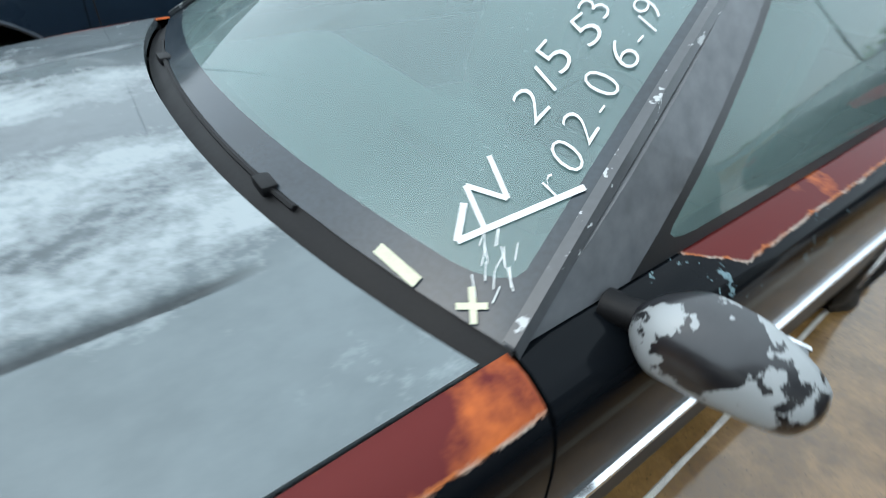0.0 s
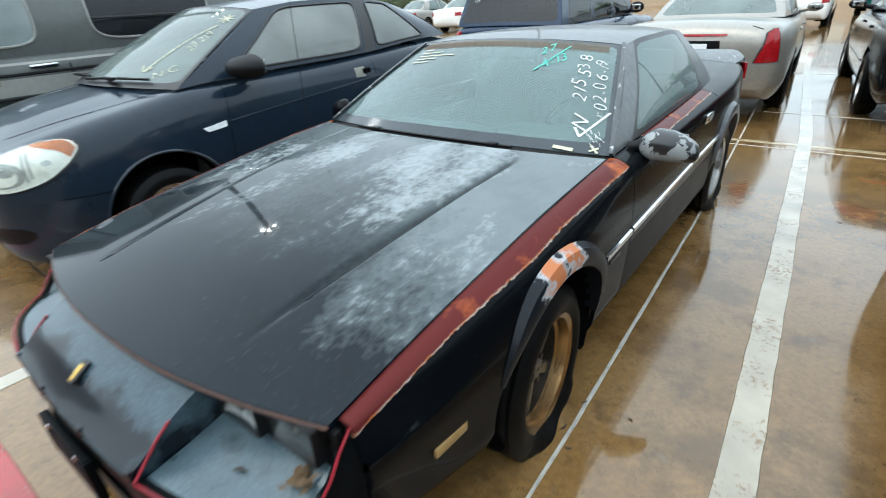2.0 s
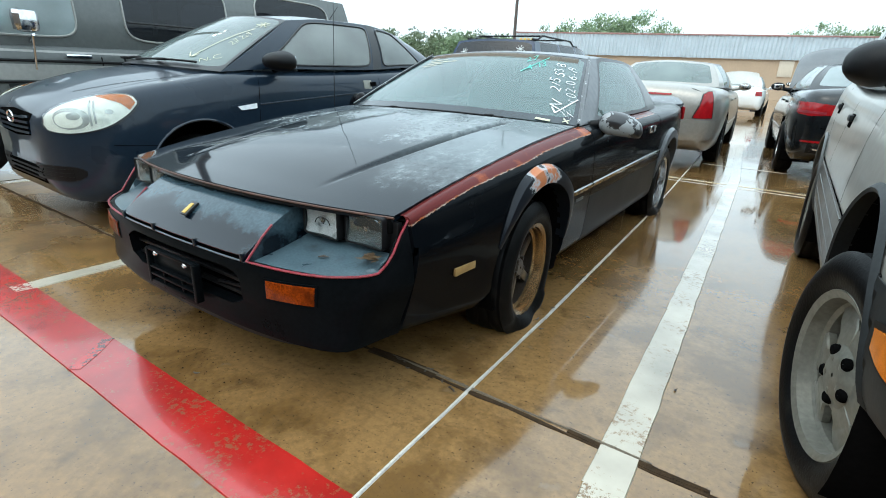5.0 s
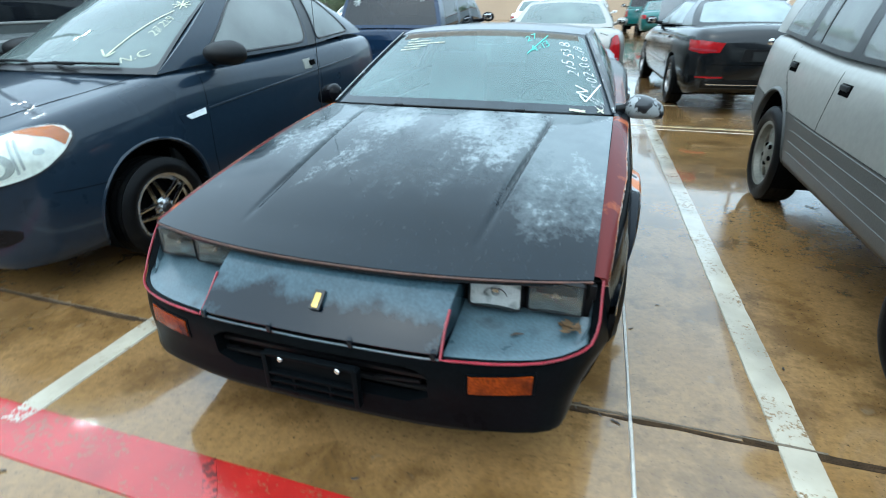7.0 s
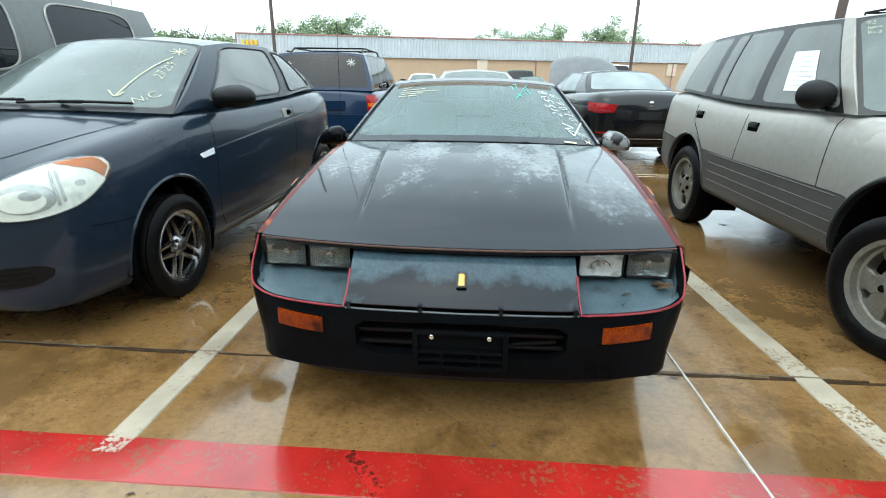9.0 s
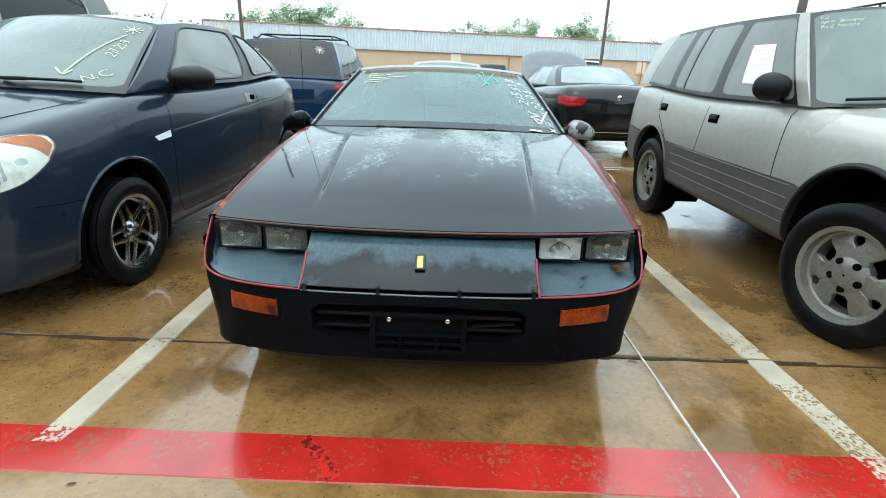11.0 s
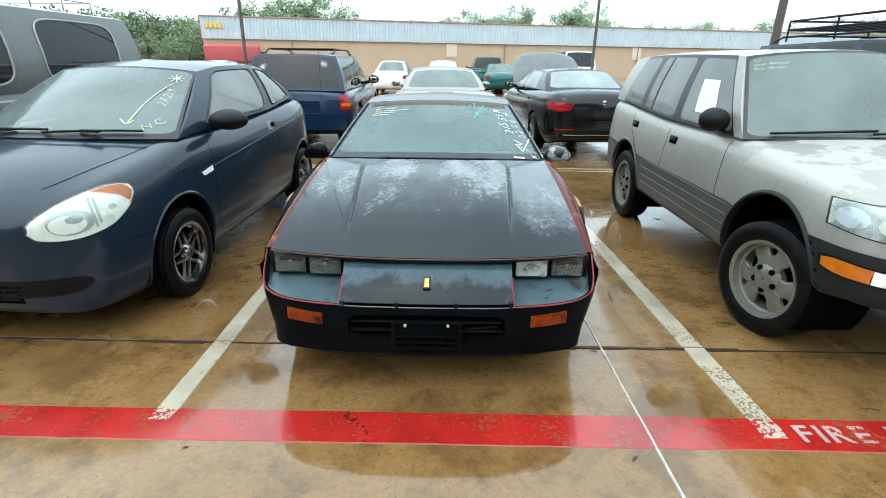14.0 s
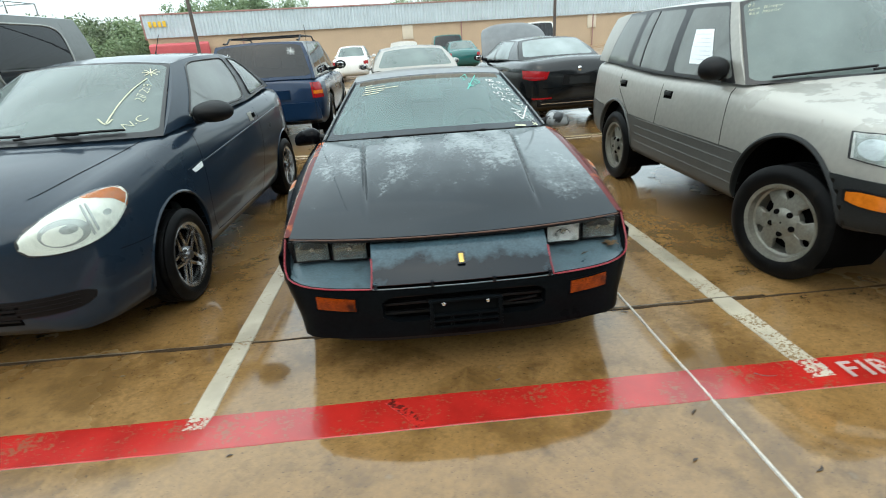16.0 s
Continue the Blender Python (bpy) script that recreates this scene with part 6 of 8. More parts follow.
# aerial
bm = bmesh.new()
tube(bm, [(-0.80, 1.50, 0.84), (-0.80, 1.52, 1.62)], [0.0025, 0.0012], 6)
part("aerial", bm, M_MATTE, coupe, "thin black aerial")
for s in (-1, 1):
    flipm = Matrix.Rotation(math.pi, 4, "Z") if s < 0 else Matrix()
    wheel("wheel", 0.315, 0.21, 0.218, 5, M_GOLD, coupe, Matrix.Translation((s * 0.80, 1.05, 0.245 if s > 0 else 0.305)) @ flipm @ (Matrix.Rotation(radians(5), 4, "Z") if s > 0 else Matrix()), "deep", flat=0.07 if s > 0 else 0.012, label="tarnished gold-lipped five-spoke wheel", spoke_mat=M_BRONZE)
    wheel("wheel", 0.315, 0.21, 0.218, 5, M_ALLOY, coupe, Matrix.Translation((s * 0.815, 3.615, 0.262)) @ flipm, "deep", flat=0.053, label="dull silver-lipped five-spoke wheel", spoke_mat=M_BRONZE)

# writing on the windshield
ws = gh["front"]


def on_ws(u0, v0, turn=0.0):
    """Flat metres on the windshield, from a point given across (-1..1) and up (0..1)."""
    def place(a, b):
        c, s = math.cos(radians(turn)), math.sin(radians(turn))
        a, b = c * a - s * b, s * a + c * b
        u, v = u0 + a / 0.70, v0 + b / 0.70
        e = 0.002
        p = ws(u, v)
        n = (ws(u + e, v) - ws(u - e, v)).cross(ws(u, v + e) - ws(u, v - e)).normalized()
        if n.z < 0:
            n = -n
        return p + n * 0.004
    return place


writing("lot_number", "215538", on_ws(0.815, 0.385, 93), M_MARK_W, coupe, 0.088, stroke=-0.0016, wild=1.0, gap=0.30)
writing("lot_date", "r02-06-19", on_ws(0.945, 0.27, 94), M_MARK_W, coupe, 0.078, stroke=-0.0016, wild=1.0, gap=0.24)


def uv_ws(pts, name, material, width):
    """A brushed stroke through points given across and up the windshield."""
    return stroke(name, [((u) * 0.70, v * 0.70) for u, v in pts], on_ws(0.0, 0.0), material, coupe, width)


uv_ws([(0.832, 0.11), (0.966, 0.315)], "lot_arrow", M_MARK_W, 0.009)
uv_ws([(0.80, 0.178), (0.832, 0.11)], "lot_arrow", M_MARK_W, 0.009)
uv_ws([(0.782, 0.284), (0.862, 0.226)], "lot_initial", M_MARK_W, 0.007)
uv_ws([(0.862, 0.226), (0.781, 0.209)], "lot_initial", M_MARK_W, 0.007)
uv_ws([(0.781, 0.209), (0.864, 0.152)], "lot_initial", M_MARK_W, 0.007)
uv_ws([(0.893, 0.013), (0.935, 0.041)], "yellow_cross", M_MARK_Y, 0.008)
uv_ws([(0.897, 0.055), (0.932, 0.004)], "yellow_cross", M_MARK_Y, 0.008)
uv_ws([(0.719, 0.024), (0.818, 0.012)], "yellow_tape", M_MARK_Y, 0.016)
rnd = random.Random(3)
for k in range(16):
    u, v = 0.86 + 0.085 * rnd.random(), 0.07 + 0.10 * rnd.random()
    uv_ws([(u, v), (u + 0.03 * rnd.random(), v - 0.03)], "scratch_mark", M_MARK_W, 0.0014)
uv_ws([(0.423, 0.63), (0.609, 0.923)], "teal_slash", M_MARK_G, 0.008)
writing("teal_number", "27", on_ws(0.42, 0.80, 40), M_MARK_G, coupe, 0.085, stroke=-0.0004, wild=1.0)
writing("teal_number", "4-13", on_ws(0.475, 0.66, 35), M_MARK_G, coupe, 0.08, stroke=-0.0004, wild=1.0)
for k, (u0, u1) in enumerate(((-0.80, -0.72), (-0.80, -0.55), (-0.79, -0.38), (-0.79, -0.55), (-0.80, -0.60))):
    v = 0.86 - 0.042 * k
    uv_ws([(u0, v), (u1, v + 0.006)], "yellow_note_bar", M_MARK_Y, 0.008)
# the tinted band along the windshield's top
bm = bmesh.new()
grid(bm, [[ws(u, v) + Vector((0, -0.001, 0.003)) for v in (0.885, 0.91, 0.94, 0.962)] for u in np.linspace(-0.90, 0.90, 25)])
part("shade_band", bm, M_SHADEBAND, coupe, "brownish shade band along the windshield's top").visible_shadow = False
# chipped edge strips beside the windshield
for s in (-1, 1):
    bm = bmesh.new()
    rows = []
    for k in range(25):
        v = k / 24
        a, b = ws(s * 0.985, v), ws(s * 1.0, v)
        rows.append([a + Vector((0, 0, 0.003)), a + Vector((0, -0.004, 0.012)), b + Vector((s * 0.004, -0.004, 0.012)), b + Vector((s * 0.012, 0, -0.004))])
    grid(bm, rows)
    part("windshield_moulding", bm, M_PILLAR, coupe, "dark moulding with chipped white flecks")


def four_wheels(parent, ys, x, r, rim_r, width, style, material, spokes, steer=0.0, label="", cap=None, z=None):
    for i, y in enumerate(ys):
        for s in (-1, 1):
            flipm = Matrix.Rotation(math.pi, 4, "Z") if s < 0 else Matrix()
            st = Matrix.Rotation(radians(steer), 4, "Z") if i == 0 else Matrix()
            wheel("wheel", r, width, rim_r, spokes, material, parent, Matrix.Translation((s * x, y, (z or r) - 0.005)) @ st @ flipm, style, flat=0.005, label=label, cap=cap)


def seam(shell, pts, side, parent, width=0.005, name="panel_gap"):
    """A dark shut line on the flank through (y, z) points."""
    bm = bmesh.new()
    p = resample(pts, 5 * len(pts)) if len(pts) > 2 else np.linspace(pts[0], pts[1], 10)
    rows = []
    for i in range(len(p)):
        d = p[min(i + 1, len(p) - 1)] - p[max(i - 1, 0)]
        d = d / (np.hypot(*d) + 1e-9)
        n = np.array([-d[1], d[0]]) * width / 2
        rows.append([shell.on_side(*(p[i] + n), side, 0.0012), shell.on_side(*(p[i] - n), side, 0.0012)])
    grid(bm, rows)
    return part(name, bm, M_DARK, parent)


# ---- the blue hatchback ----
ACC_M = Matrix.Translation((-2.52, 0.265, 0)) @ Matrix.Rotation(radians(-2.2), 4, "Z")
hatch = thing("blue_hatchback", "dark blue three-door hatchback with marked windshield, parked on wet concrete", "car", ACC_M)
ACC = Shell(dict(length=4.04,
    width=[(0, 0.40), (0.03, 0.52), (0.10, 0.645), (0.25, 0.755), (0.5, 0.815), (0.85, 0.84), (1.6, 0.845), (3.2, 0.845), (3.6, 0.80), (3.9, 0.70), (4.0, 0.6), (4.04, 0.5)],
    top=[(0, 0.69), (0.04, 0.765), (0.14, 0.825), (0.4, 0.905), (0.8, 0.978), (1.15, 1.030), (2.0, 1.052), (3.2, 1.095), (3.7, 1.10), (3.95, 1.02), (4.04, 0.86)],
    bottom=[(0, 0.34), (0.04, 0.24), (0.12, 0.20), (0.5, 0.19), (3.5, 0.22), (3.9, 0.28), (4.04, 0.4)],
    crown=[(0, 0.03), (0.5, 0.06), (1.2, 0.05), (4.04, 0.03)],
    arches=[(0.835, 0.330, 0.372), (3.335, 0.325, 0.365)], cabin=(1.2, 3.3)))
ACC.build(hatch, M_ACCENT)
ACC_G = dict(cols=[(1.06, 1.80), (1.34, 1.97), (2.60, 2.70), (2.72, 2.80), (3.44, 3.02), (3.80, 3.36)], kinds=["pillar", "glass", "pillar", "glass", "pillar"],
    belt_z=[(1.0, 1.02), (1.5, 1.055), (2.5, 1.075), (3.4, 1.125), (3.8, 1.12)], belt_x=[(1.0, 0.735), (1.5, 0.765), (2.5, 0.765), (3.4, 0.70), (3.8, 0.62)],
    roof_z=[(1.8, 1.438), (2.2, 1.478), (2.7, 1.482), (3.05, 1.445), (3.4, 1.355)], roof_x=[(1.8, 0.545), (2.4, 0.57), (3.05, 0.54), (3.4, 0.50)],
    bow_base=0.26, bow_top=0.10, rise=0.03, rear_bow=0.10, crown=0.036, bulge=0.03, ws_bulge=0.02, ws_margin=(0.03, 0.03), ws_low=0.06, ws_trim=M_TRIM, margin=(0.03, 0.075), corner=0.13, rear_trim=M_TRIM)
acc_gh = greenhouse(hatch, ACC_G, M_ACCENT, M_ACCENT, M_MIDGLASS, M_FOGSIDE, M_DARKGLASS, M_ACCENT, M_TRIM)
cabin(hatch, 1.1, 3.6, 0.66, 0.30, 1.45, 2.05, 0.54, 2.95, 1.0, 0.36)
four_wheels(hatch, (0.835, 3.335), 0.745, 0.30, 0.211, 0.19, "twin", M_ALLOY, 5, 0, "grimy silver twin-spoke alloy wheel", M_DARKALLOY)
for y in (0.835, 3.335):
    arch_lip(hatch, y, 0.330 if y < 1 else 0.325, 0.372 if y < 1 else 0.365, ACC.side_x, M_ACCENT, 0.016, 0.0015)


def corner_patch(shell, s, low, high, off=0.006, nu=20, nv=8, depth=0.02, squeeze=0.0):
    """A patch that wraps the front corner, aimed at the car's middle. Points are (turn in degrees from straight ahead, height)."""
    aim_y = 1.0

    def place(a, z):
        d = Vector((s * math.sin(radians(a)), -math.cos(radians(a)), 0))
        hit, n, _, _ = shell.bvh.ray_cast(Vector((0, aim_y, z)) + d * 4, -d)
        if not hit:
            return Vector((0, aim_y, z))
        if n.dot(d) < 0:
            n = -n
        return hit + n * off
    if len(low) > 2:
        low, high = resample(low, 22), resample(high, 22)
    return skin(place, low, high, max(nu, 22) if len(low) > 2 else nu, nv, depth)


for s in (-1, 1):
    low = [(26.6, 0.684), (27.6, 0.656), (32.2, 0.644), (38.2, 0.646), (45.7, 0.683), (51.7, 0.756), (54.4, 0.810)]
    high = [(26.6, 0.724), (28.7, 0.760), (34.2, 0.810), (40.2, 0.846), (47.2, 0.870), (52.7, 0.864), (54.6, 0.830)]
    part("lamp_rim", corner_patch(ACC, s, [(26.0, 0.682), (27.2, 0.650), (32.2, 0.637), (38.2, 0.639), (46.2, 0.676), (52.4, 0.750), (55.1, 0.808)], [(26.0, 0.727), (28.3, 0.766), (33.9, 0.817), (40.0, 0.853), (47.2, 0.877), (53.2, 0.871), (55.3, 0.832)], 0.003), M_TRIM, hatch)
    lamp = part("headlamp", corner_patch(ACC, s, low, high), M_LAMP_FACET, hatch, "large clear swept-back headlamp")
    part("turn_lens", corner_patch(ACC, s, [(42.7, 0.851), (47.2, 0.834), (50.2, 0.814), (52.4, 0.780)], [(42.7, 0.857), (47.2, 0.866), (52.0, 0.862), (54.1, 0.825)], 0.010, 8, 5), M_AMBER_BRIGHT, lamp)

    def oval(cx, cz, ra, rz, n=14):
        """Lower and upper half of an oval on the lamp's face."""
        return [[(cx - ra * math.cos(math.pi * k / n), cz + q * rz * math.sin(math.pi * k / n)) for k in range(n + 1)] for q in (-1, 1)]
    # the second oval paints the bright highlight inside the grey bowl
    for nm, spec, off, m_in in (("lamp_bowl", (35.8, 0.726, 5.6, 0.062), 0.0085, M_LAMP_GREY), ("bowl_highlight", (35.2, 0.718, 4.3, 0.046), 0.0105, M_LAMP_FACET), ("bulb_shield", (36.8, 0.740, 2.0, 0.020), 0.0125, M_LAMP_GREY), ("side_bowl", (45.8, 0.763, 3.2, 0.040), 0.0085, M_LAMP_FACET), ("side_bulb", (46.6, 0.770, 1.2, 0.014), 0.0105, M_LAMP_GREY)):
        part(nm, corner_patch(ACC, s, *oval(*spec), off, 22, 6, 0.004), m_in, lamp)
    for a0 in (41.6, 42.8):
        part("lamp_rib", corner_patch(ACC, s, [(a0, 0.680 + 0.012 * (a0 - 41.2)), (a0 + 0.5, 0.686 + 0.012 * (a0 - 41.2))], [(a0 - 0.8, 0.828), (a0 - 0.3, 0.831)], 0.0095, 2, 8, 0.003), M_LAMP_GREY, lamp)
    part("lamp_lens", corner_patch(ACC, s, low, high, 0.016), M_CLEAR, lamp).visible_shadow = False
    part("fog_recess", corner_patch(ACC, s, [(14, 0.335), (30, 0.340), (35, 0.352), (37.6, 0.378)], [(14, 0.430), (30, 0.436), (35.5, 0.432), (38, 0.408)], 0.003, 14, 4, 0.004), M_MATTE, hatch)
    for z in (0.358, 0.382, 0.406):
        part("fog_slat", corner_patch(ACC, s, [(15, z), (34, z + 0.004)], [(15, z + 0.008), (34, z + 0.012)], 0.006, 10, 1, 0.004), M_MATTE, hatch)
    seam(ACC, [(1.33, 1.01), (1.30, 0.82), (1.28, 0.58), (1.30, 0.38), (1.36, 0.28)], s, hatch)
    seam(ACC, [(2.63, 1.03), (2.63, 0.82), (2.57, 0.58), (2.50, 0.38), (2.44, 0.28)], s, hatch)
    seam(ACC, [(1.36, 0.28), (2.44, 0.28)], s, hatch)
    seam(ACC, [(0.62, 0.55), (0.40, 0.56), (0.28, 0.57)], s, hatch, 0.004)
    part("side_repeater", skin(lambda a, b: ACC.on_side(a, b, s, 0.006), [(1.14, 0.760), (1.27, 0.772)], [(1.11, 0.787), (1.27, 0.808)], 6, 3), M_LAMP, hatch, "clear side repeater")
    part("repeater_cover", skin(lambda a, b: ACC.on_side(a, b, s, 0.003), [(1.08, 0.750), (1.32, 0.762)], [(1.06, 0.796), (1.32, 0.818)], 6, 3), M_ACCENT, hatch)
    part("handle_bowl", skin(lambda a, b: ACC.on_side(a, b, s, 0.003), [(2.42, 0.912), (2.52, 0.912)], [(2.42, 0.982), (2.52, 0.985)], 6, 4, 0.004), M_SILVERWHEEL, hatch, "silver bowl of the missing door handle")
    part("handle_hole", skin(lambda a, b: ACC.on_side(a, b, s, 0.006), [(2.50, 0.930), (2.58, 0.935)], [(2.50, 0.968), (2.58, 0.970)], 5, 3, 0.003), M_DARK, hatch)
    door_mirror(hatch, (s * 0.925, 1.49, 1.112), M_MATTE, s, (0.27, 0.17, 0.150), (s * 0.77, 1.50, 1.06))
    bm = bmesh.new()
    p = [ACC.on_side(y, 0.800 + 0.095 * (y - 1.3) / 1.3, s, 0.002) for y in np.linspace(1.30, 3.2, 24)]
    tube(bm, p, 0.006, 6)
    part("swage_line", bm, M_ACCENT, hatch)
# grille, emblem, hood lines, lower intake
bm = skin(lambda a, b: ACC.on_front(a, b, 0.004), [(-0.27, 0.600), (0, 0.580), (0.27, 0.600)], [(-0.31, 0.735), (0, 0.755), (0.31, 0.735)], 16, 5, 0.01)
part("grille", bm, M_DARK, hatch)
for k in range(4):
    z = 0.610 + 0.032 * k
    part("grille_slat", skin(lambda a, b: ACC.on_front(a, b, 0.012), [(-0.28, z), (0, z - 0.008), (0.28, z)], [(-0.28, z + 0.012), (0, z + 0.006), (0.28, z + 0.012)], 16, 2, 0.012), M_ACCENT, hatch)
bm = bmesh.new()
p = ACC.on_front(0, 0.70, 0.018)
lathe(bm, [(0.030, 0.0), (0.034, 0.006), (0.040, 0.006), (0.042, 0.0)], 28)
box(bm, (0.008, 0.05, 0.008), (0.003, 0, 0), 0.003)
bmesh.ops.transform(bm, matrix=Matrix.Translation(p) @ Matrix.Rotation(radians(-90), 4, "Z") @ Matrix.Diagonal((1, 1.5, 1, 1)), verts=bm.verts)
part("badge", bm, M_CHROME, hatch, "oval chrome badge")
part("lower_intake", skin(lambda a, b: ACC.on_front(a, b, 0.003), [(-0.36, 0.30), (0.36, 0.30)], [(-0.38, 0.41), (0.38, 0.41)], 16, 4, 0.004), M_DARK, hatch)
for k in range(3):
    z = 0.325 + 0.028 * k
    part("intake_slat", skin(lambda a, b: ACC.on_front(a, b, 0.009), [(-0.36, z), (0.36, z)], [(-0.36, z + 0.01), (0.36, z + 0.01)], 14, 1, 0.006), M_MATTE, hatch)
for s in (-1, 1):
    bm = bmesh.new()
    rows = []
    for y in np.linspace(0.22, 1.15, 24):
        x = s * (0.40 + 0.27 * (y - 0.2) ** 0.5)
        rows.append([ACC.on_top(x - 0.003, y, 0.0012), ACC.on_top(x + 0.003, y, 0.0012)])
    grid(bm, rows)
    part("hood_gap", bm, M_DARK, hatch)
for x0, x1 in ((-0.62, 0.02), (0.0, 0.55)):
    bm = bmesh.new()
    pts = [acc_gh["front"](x / 0.72, 0.045 + 0.03 * math.sin(3 * (x - x0))) + Vector((0, -0.02, 0.012)) for x in np.linspace(x0, x1, 9)]
    tube(bm, pts, 0.008, 6)
    box(bm, (0.14, 0.03, 0.02), pts[4] + Vector((0, -0.01, 0)), 0.008)
    part("wiper", bm, M_MATTE, hatch)


def on_glass(front, u0, v0, su, sv, turn=0.0):
    def place(a, b):
        c, s = math.cos(radians(turn)), math.sin(radians(turn))
        a, b = c * a - s * b, s * a + c * b
        u, v = u0 + a / su, v0 + b / sv
        e = 0.002
        n = (front(u + e, v) - front(u - e, v)).cross(front(u, v + e) - front(u, v - e)).normalized()
        if n.z < 0:
            n = -n
        return front(u, v) + n * 0.004
    return place


def asterisk(front, u, v, su, sv, r, material, parent):
    pl = on_glass(front, u, v, su, sv)
    for k in range(4):
        a = math.pi * k / 4 + 0.2
        stroke("painted_star", [(-r * math.cos(a), -r * math.sin(a)), (r * math.cos(a), r * math.sin(a))], pl, material, parent, 0.008)


AF = acc_gh["front"]
writing("stock_number", "217229", on_glass(AF, 0.83, 0.40, 0.66, 0.95, 84), M_MARK_Y, hatch, 0.08, stroke=-0.0014, wild=1.0)
writing("stock_letters", "N.C", on_glass(AF, 0.75, 0.09, 0.66, 0.95, 48), M_MARK_Y, hatch, 0.085, stroke=-0.0014, wild=1.0)
pl = on_glass(AF, 0, 0, 0.66, 0.95)
stroke("painted_tick", [(0.53, 0.70), (0.47, 0.56), (0.425, 0.38), (0.395, 0.16)], pl, M_MARK_Y, hatch, 0.009)
stroke("painted_tick", [(0.345, 0.21), (0.395, 0.15), (0.42, 0.20)], pl, M_MARK_Y, hatch, 0.009)
asterisk(AF, 0.82, 0.83, 0.66, 0.95, 0.06, M_MARK_Y, hatch)
# dark seals round the side windows, and the roof aerial
for s in (-1, 1):
    side_of = acc_gh["side"](s)
    for i in (1, 3):
        pts = []
        for k in range(49):
            a = 2 * math.pi * k / 48
            ca, sa = math.cos(a), math.sin(a)
            fu, fv = math.copysign(abs(ca) ** 0.2, ca), math.copysign(abs(sa) ** 0.2, sa)
            pts.append(side_of(i + 0.5 + 0.468 * fu, 0.5 + 0.424 * fv) + Vector((s * 0.004, 0, 0)))
        bm = bmesh.new()
        tube(bm, pts, 0.008, 6, caps=False)
        part("window_seal", bm, M_TRIM, hatch)
bm = bmesh.new()
tube(bm, [(0.0, 2.72, 1.50), (0.0, 2.75, 1.545), (0.0, 2.87, 1.68)], [0.012, 0.004, 0.0025], 6)
part("aerial", bm, M_MATTE, hatch, "short black roof aerial")

# ---- the silver sport utility ----
RAV_M = Matrix.Translation((2.80, -0.075, 0)) @ Matrix.Rotation(radians(0.3), 4, "Z")
rav = thing("silver_suv", "silver compact sport utility with grey cladding and paper on side window", "car", RAV_M)
RAVS = Shell(dict(length=4.2,
    width=[(0, 0.55), (0.03, 0.66), (0.10, 0.755), (0.25, 0.815), (0.6, 0.84), (1.5, 0.845), (3.5, 0.845), (3.95, 0.80), (4.12, 0.72), (4.2, 0.6)],
    top=[(0, 0.78), (0.05, 0.87), (0.15, 0.935), (0.4, 0.990), (0.9, 1.045), (1.3, 1.08), (2.4, 1.09), (3.1, 1.12), (3.7, 1.15), (4.1, 1.13), (4.2, 1.04)],
    bottom=[(0, 0.53), (0.04, 0.485), (0.2, 0.46), (0.4, 0.42), (1.2, 0.33), (3.2, 0.34), (4.0, 0.40), (4.2, 0.46)],
    crown=[(0, 0.02), (0.5, 0.035), (1.3, 0.035), (4.2, 0.02)],
    section=[(0, 0), (0.82, 0), (0.95, 0.04), (0.99, 0.18), (1.0, 0.36), (1.0, 0.52), (0.985, 0.70), (0.965, 0.85), (0.94, 0.94), (0.88, 0.985), (0.72, 1.0)],
    arches=[(0.775, 0.415, 0.428), (3.23, 0.40, 0.40)], cabin=(1.3, 4.05)))
RAVS.build(rav, M_RAV, M_CLAD, 0.47)
RAV_G = dict(cols=[(1.33, 1.77), (1.43, 1.86), (2.27, 2.30), (2.36, 2.37), (3.08, 3.03), (3.17, 3.11), (3.70, 3.52), (4.05, 3.90)], kinds=["pillar", "glass", "pillar", "glass", "pillar", "glass", "pillar"],
    belt_z=[(1.1, 1.075), (1.4, 1.083), (2.4, 1.09), (3.1, 1.122), (3.7, 1.152), (4.1, 1.155)], belt_x=[(1.1, 0.765), (2.5, 0.79), (3.8, 0.765), (4.1, 0.72)],
    roof_z=[(1.6, 1.575), (1.9, 1.602), (2.8, 1.615), (3.6, 1.600), (4.0, 1.560)], roof_x=[(1.6, 0.605), (2.5, 0.635), (4.0, 0.60)],
    bow_base=0.16, bow_top=0.10, rise=0.02, rear_bow=0.05, crown=0.045, bulge=0.02, ws_bulge=0.02, ws_margin=(0.03, 0.03), margin=(0.025, 0.05), corner=0.16)
rav_gh = greenhouse(rav, RAV_G, M_RAV, M_RAV, M_MIDGLASS, M_FOGSIDE, M_DARKGLASS, None, M_TRIM)
cabin(rav, 1.2, 3.8, 0.68, 0.42, 1.5, 2.0, 0.66, 2.95, 1.04, 0.37)
four_wheels(rav, (0.755, 3.23), 0.735, 0.345, 0.235, 0.215, "fork", M_SILVERWHEEL, 3, 14, "silver wheel with three broad forked spokes")
for y, z, r in ((0.775, 0.415, 0.428), (3.23, 0.40, 0.40)):
    arch_lip(rav, y, z, r, lambda a, b: RAVS.side_x(a, b) * 1.008, M_CLADDARK if y < 1 else M_CLAD, 0.022, 0.003)
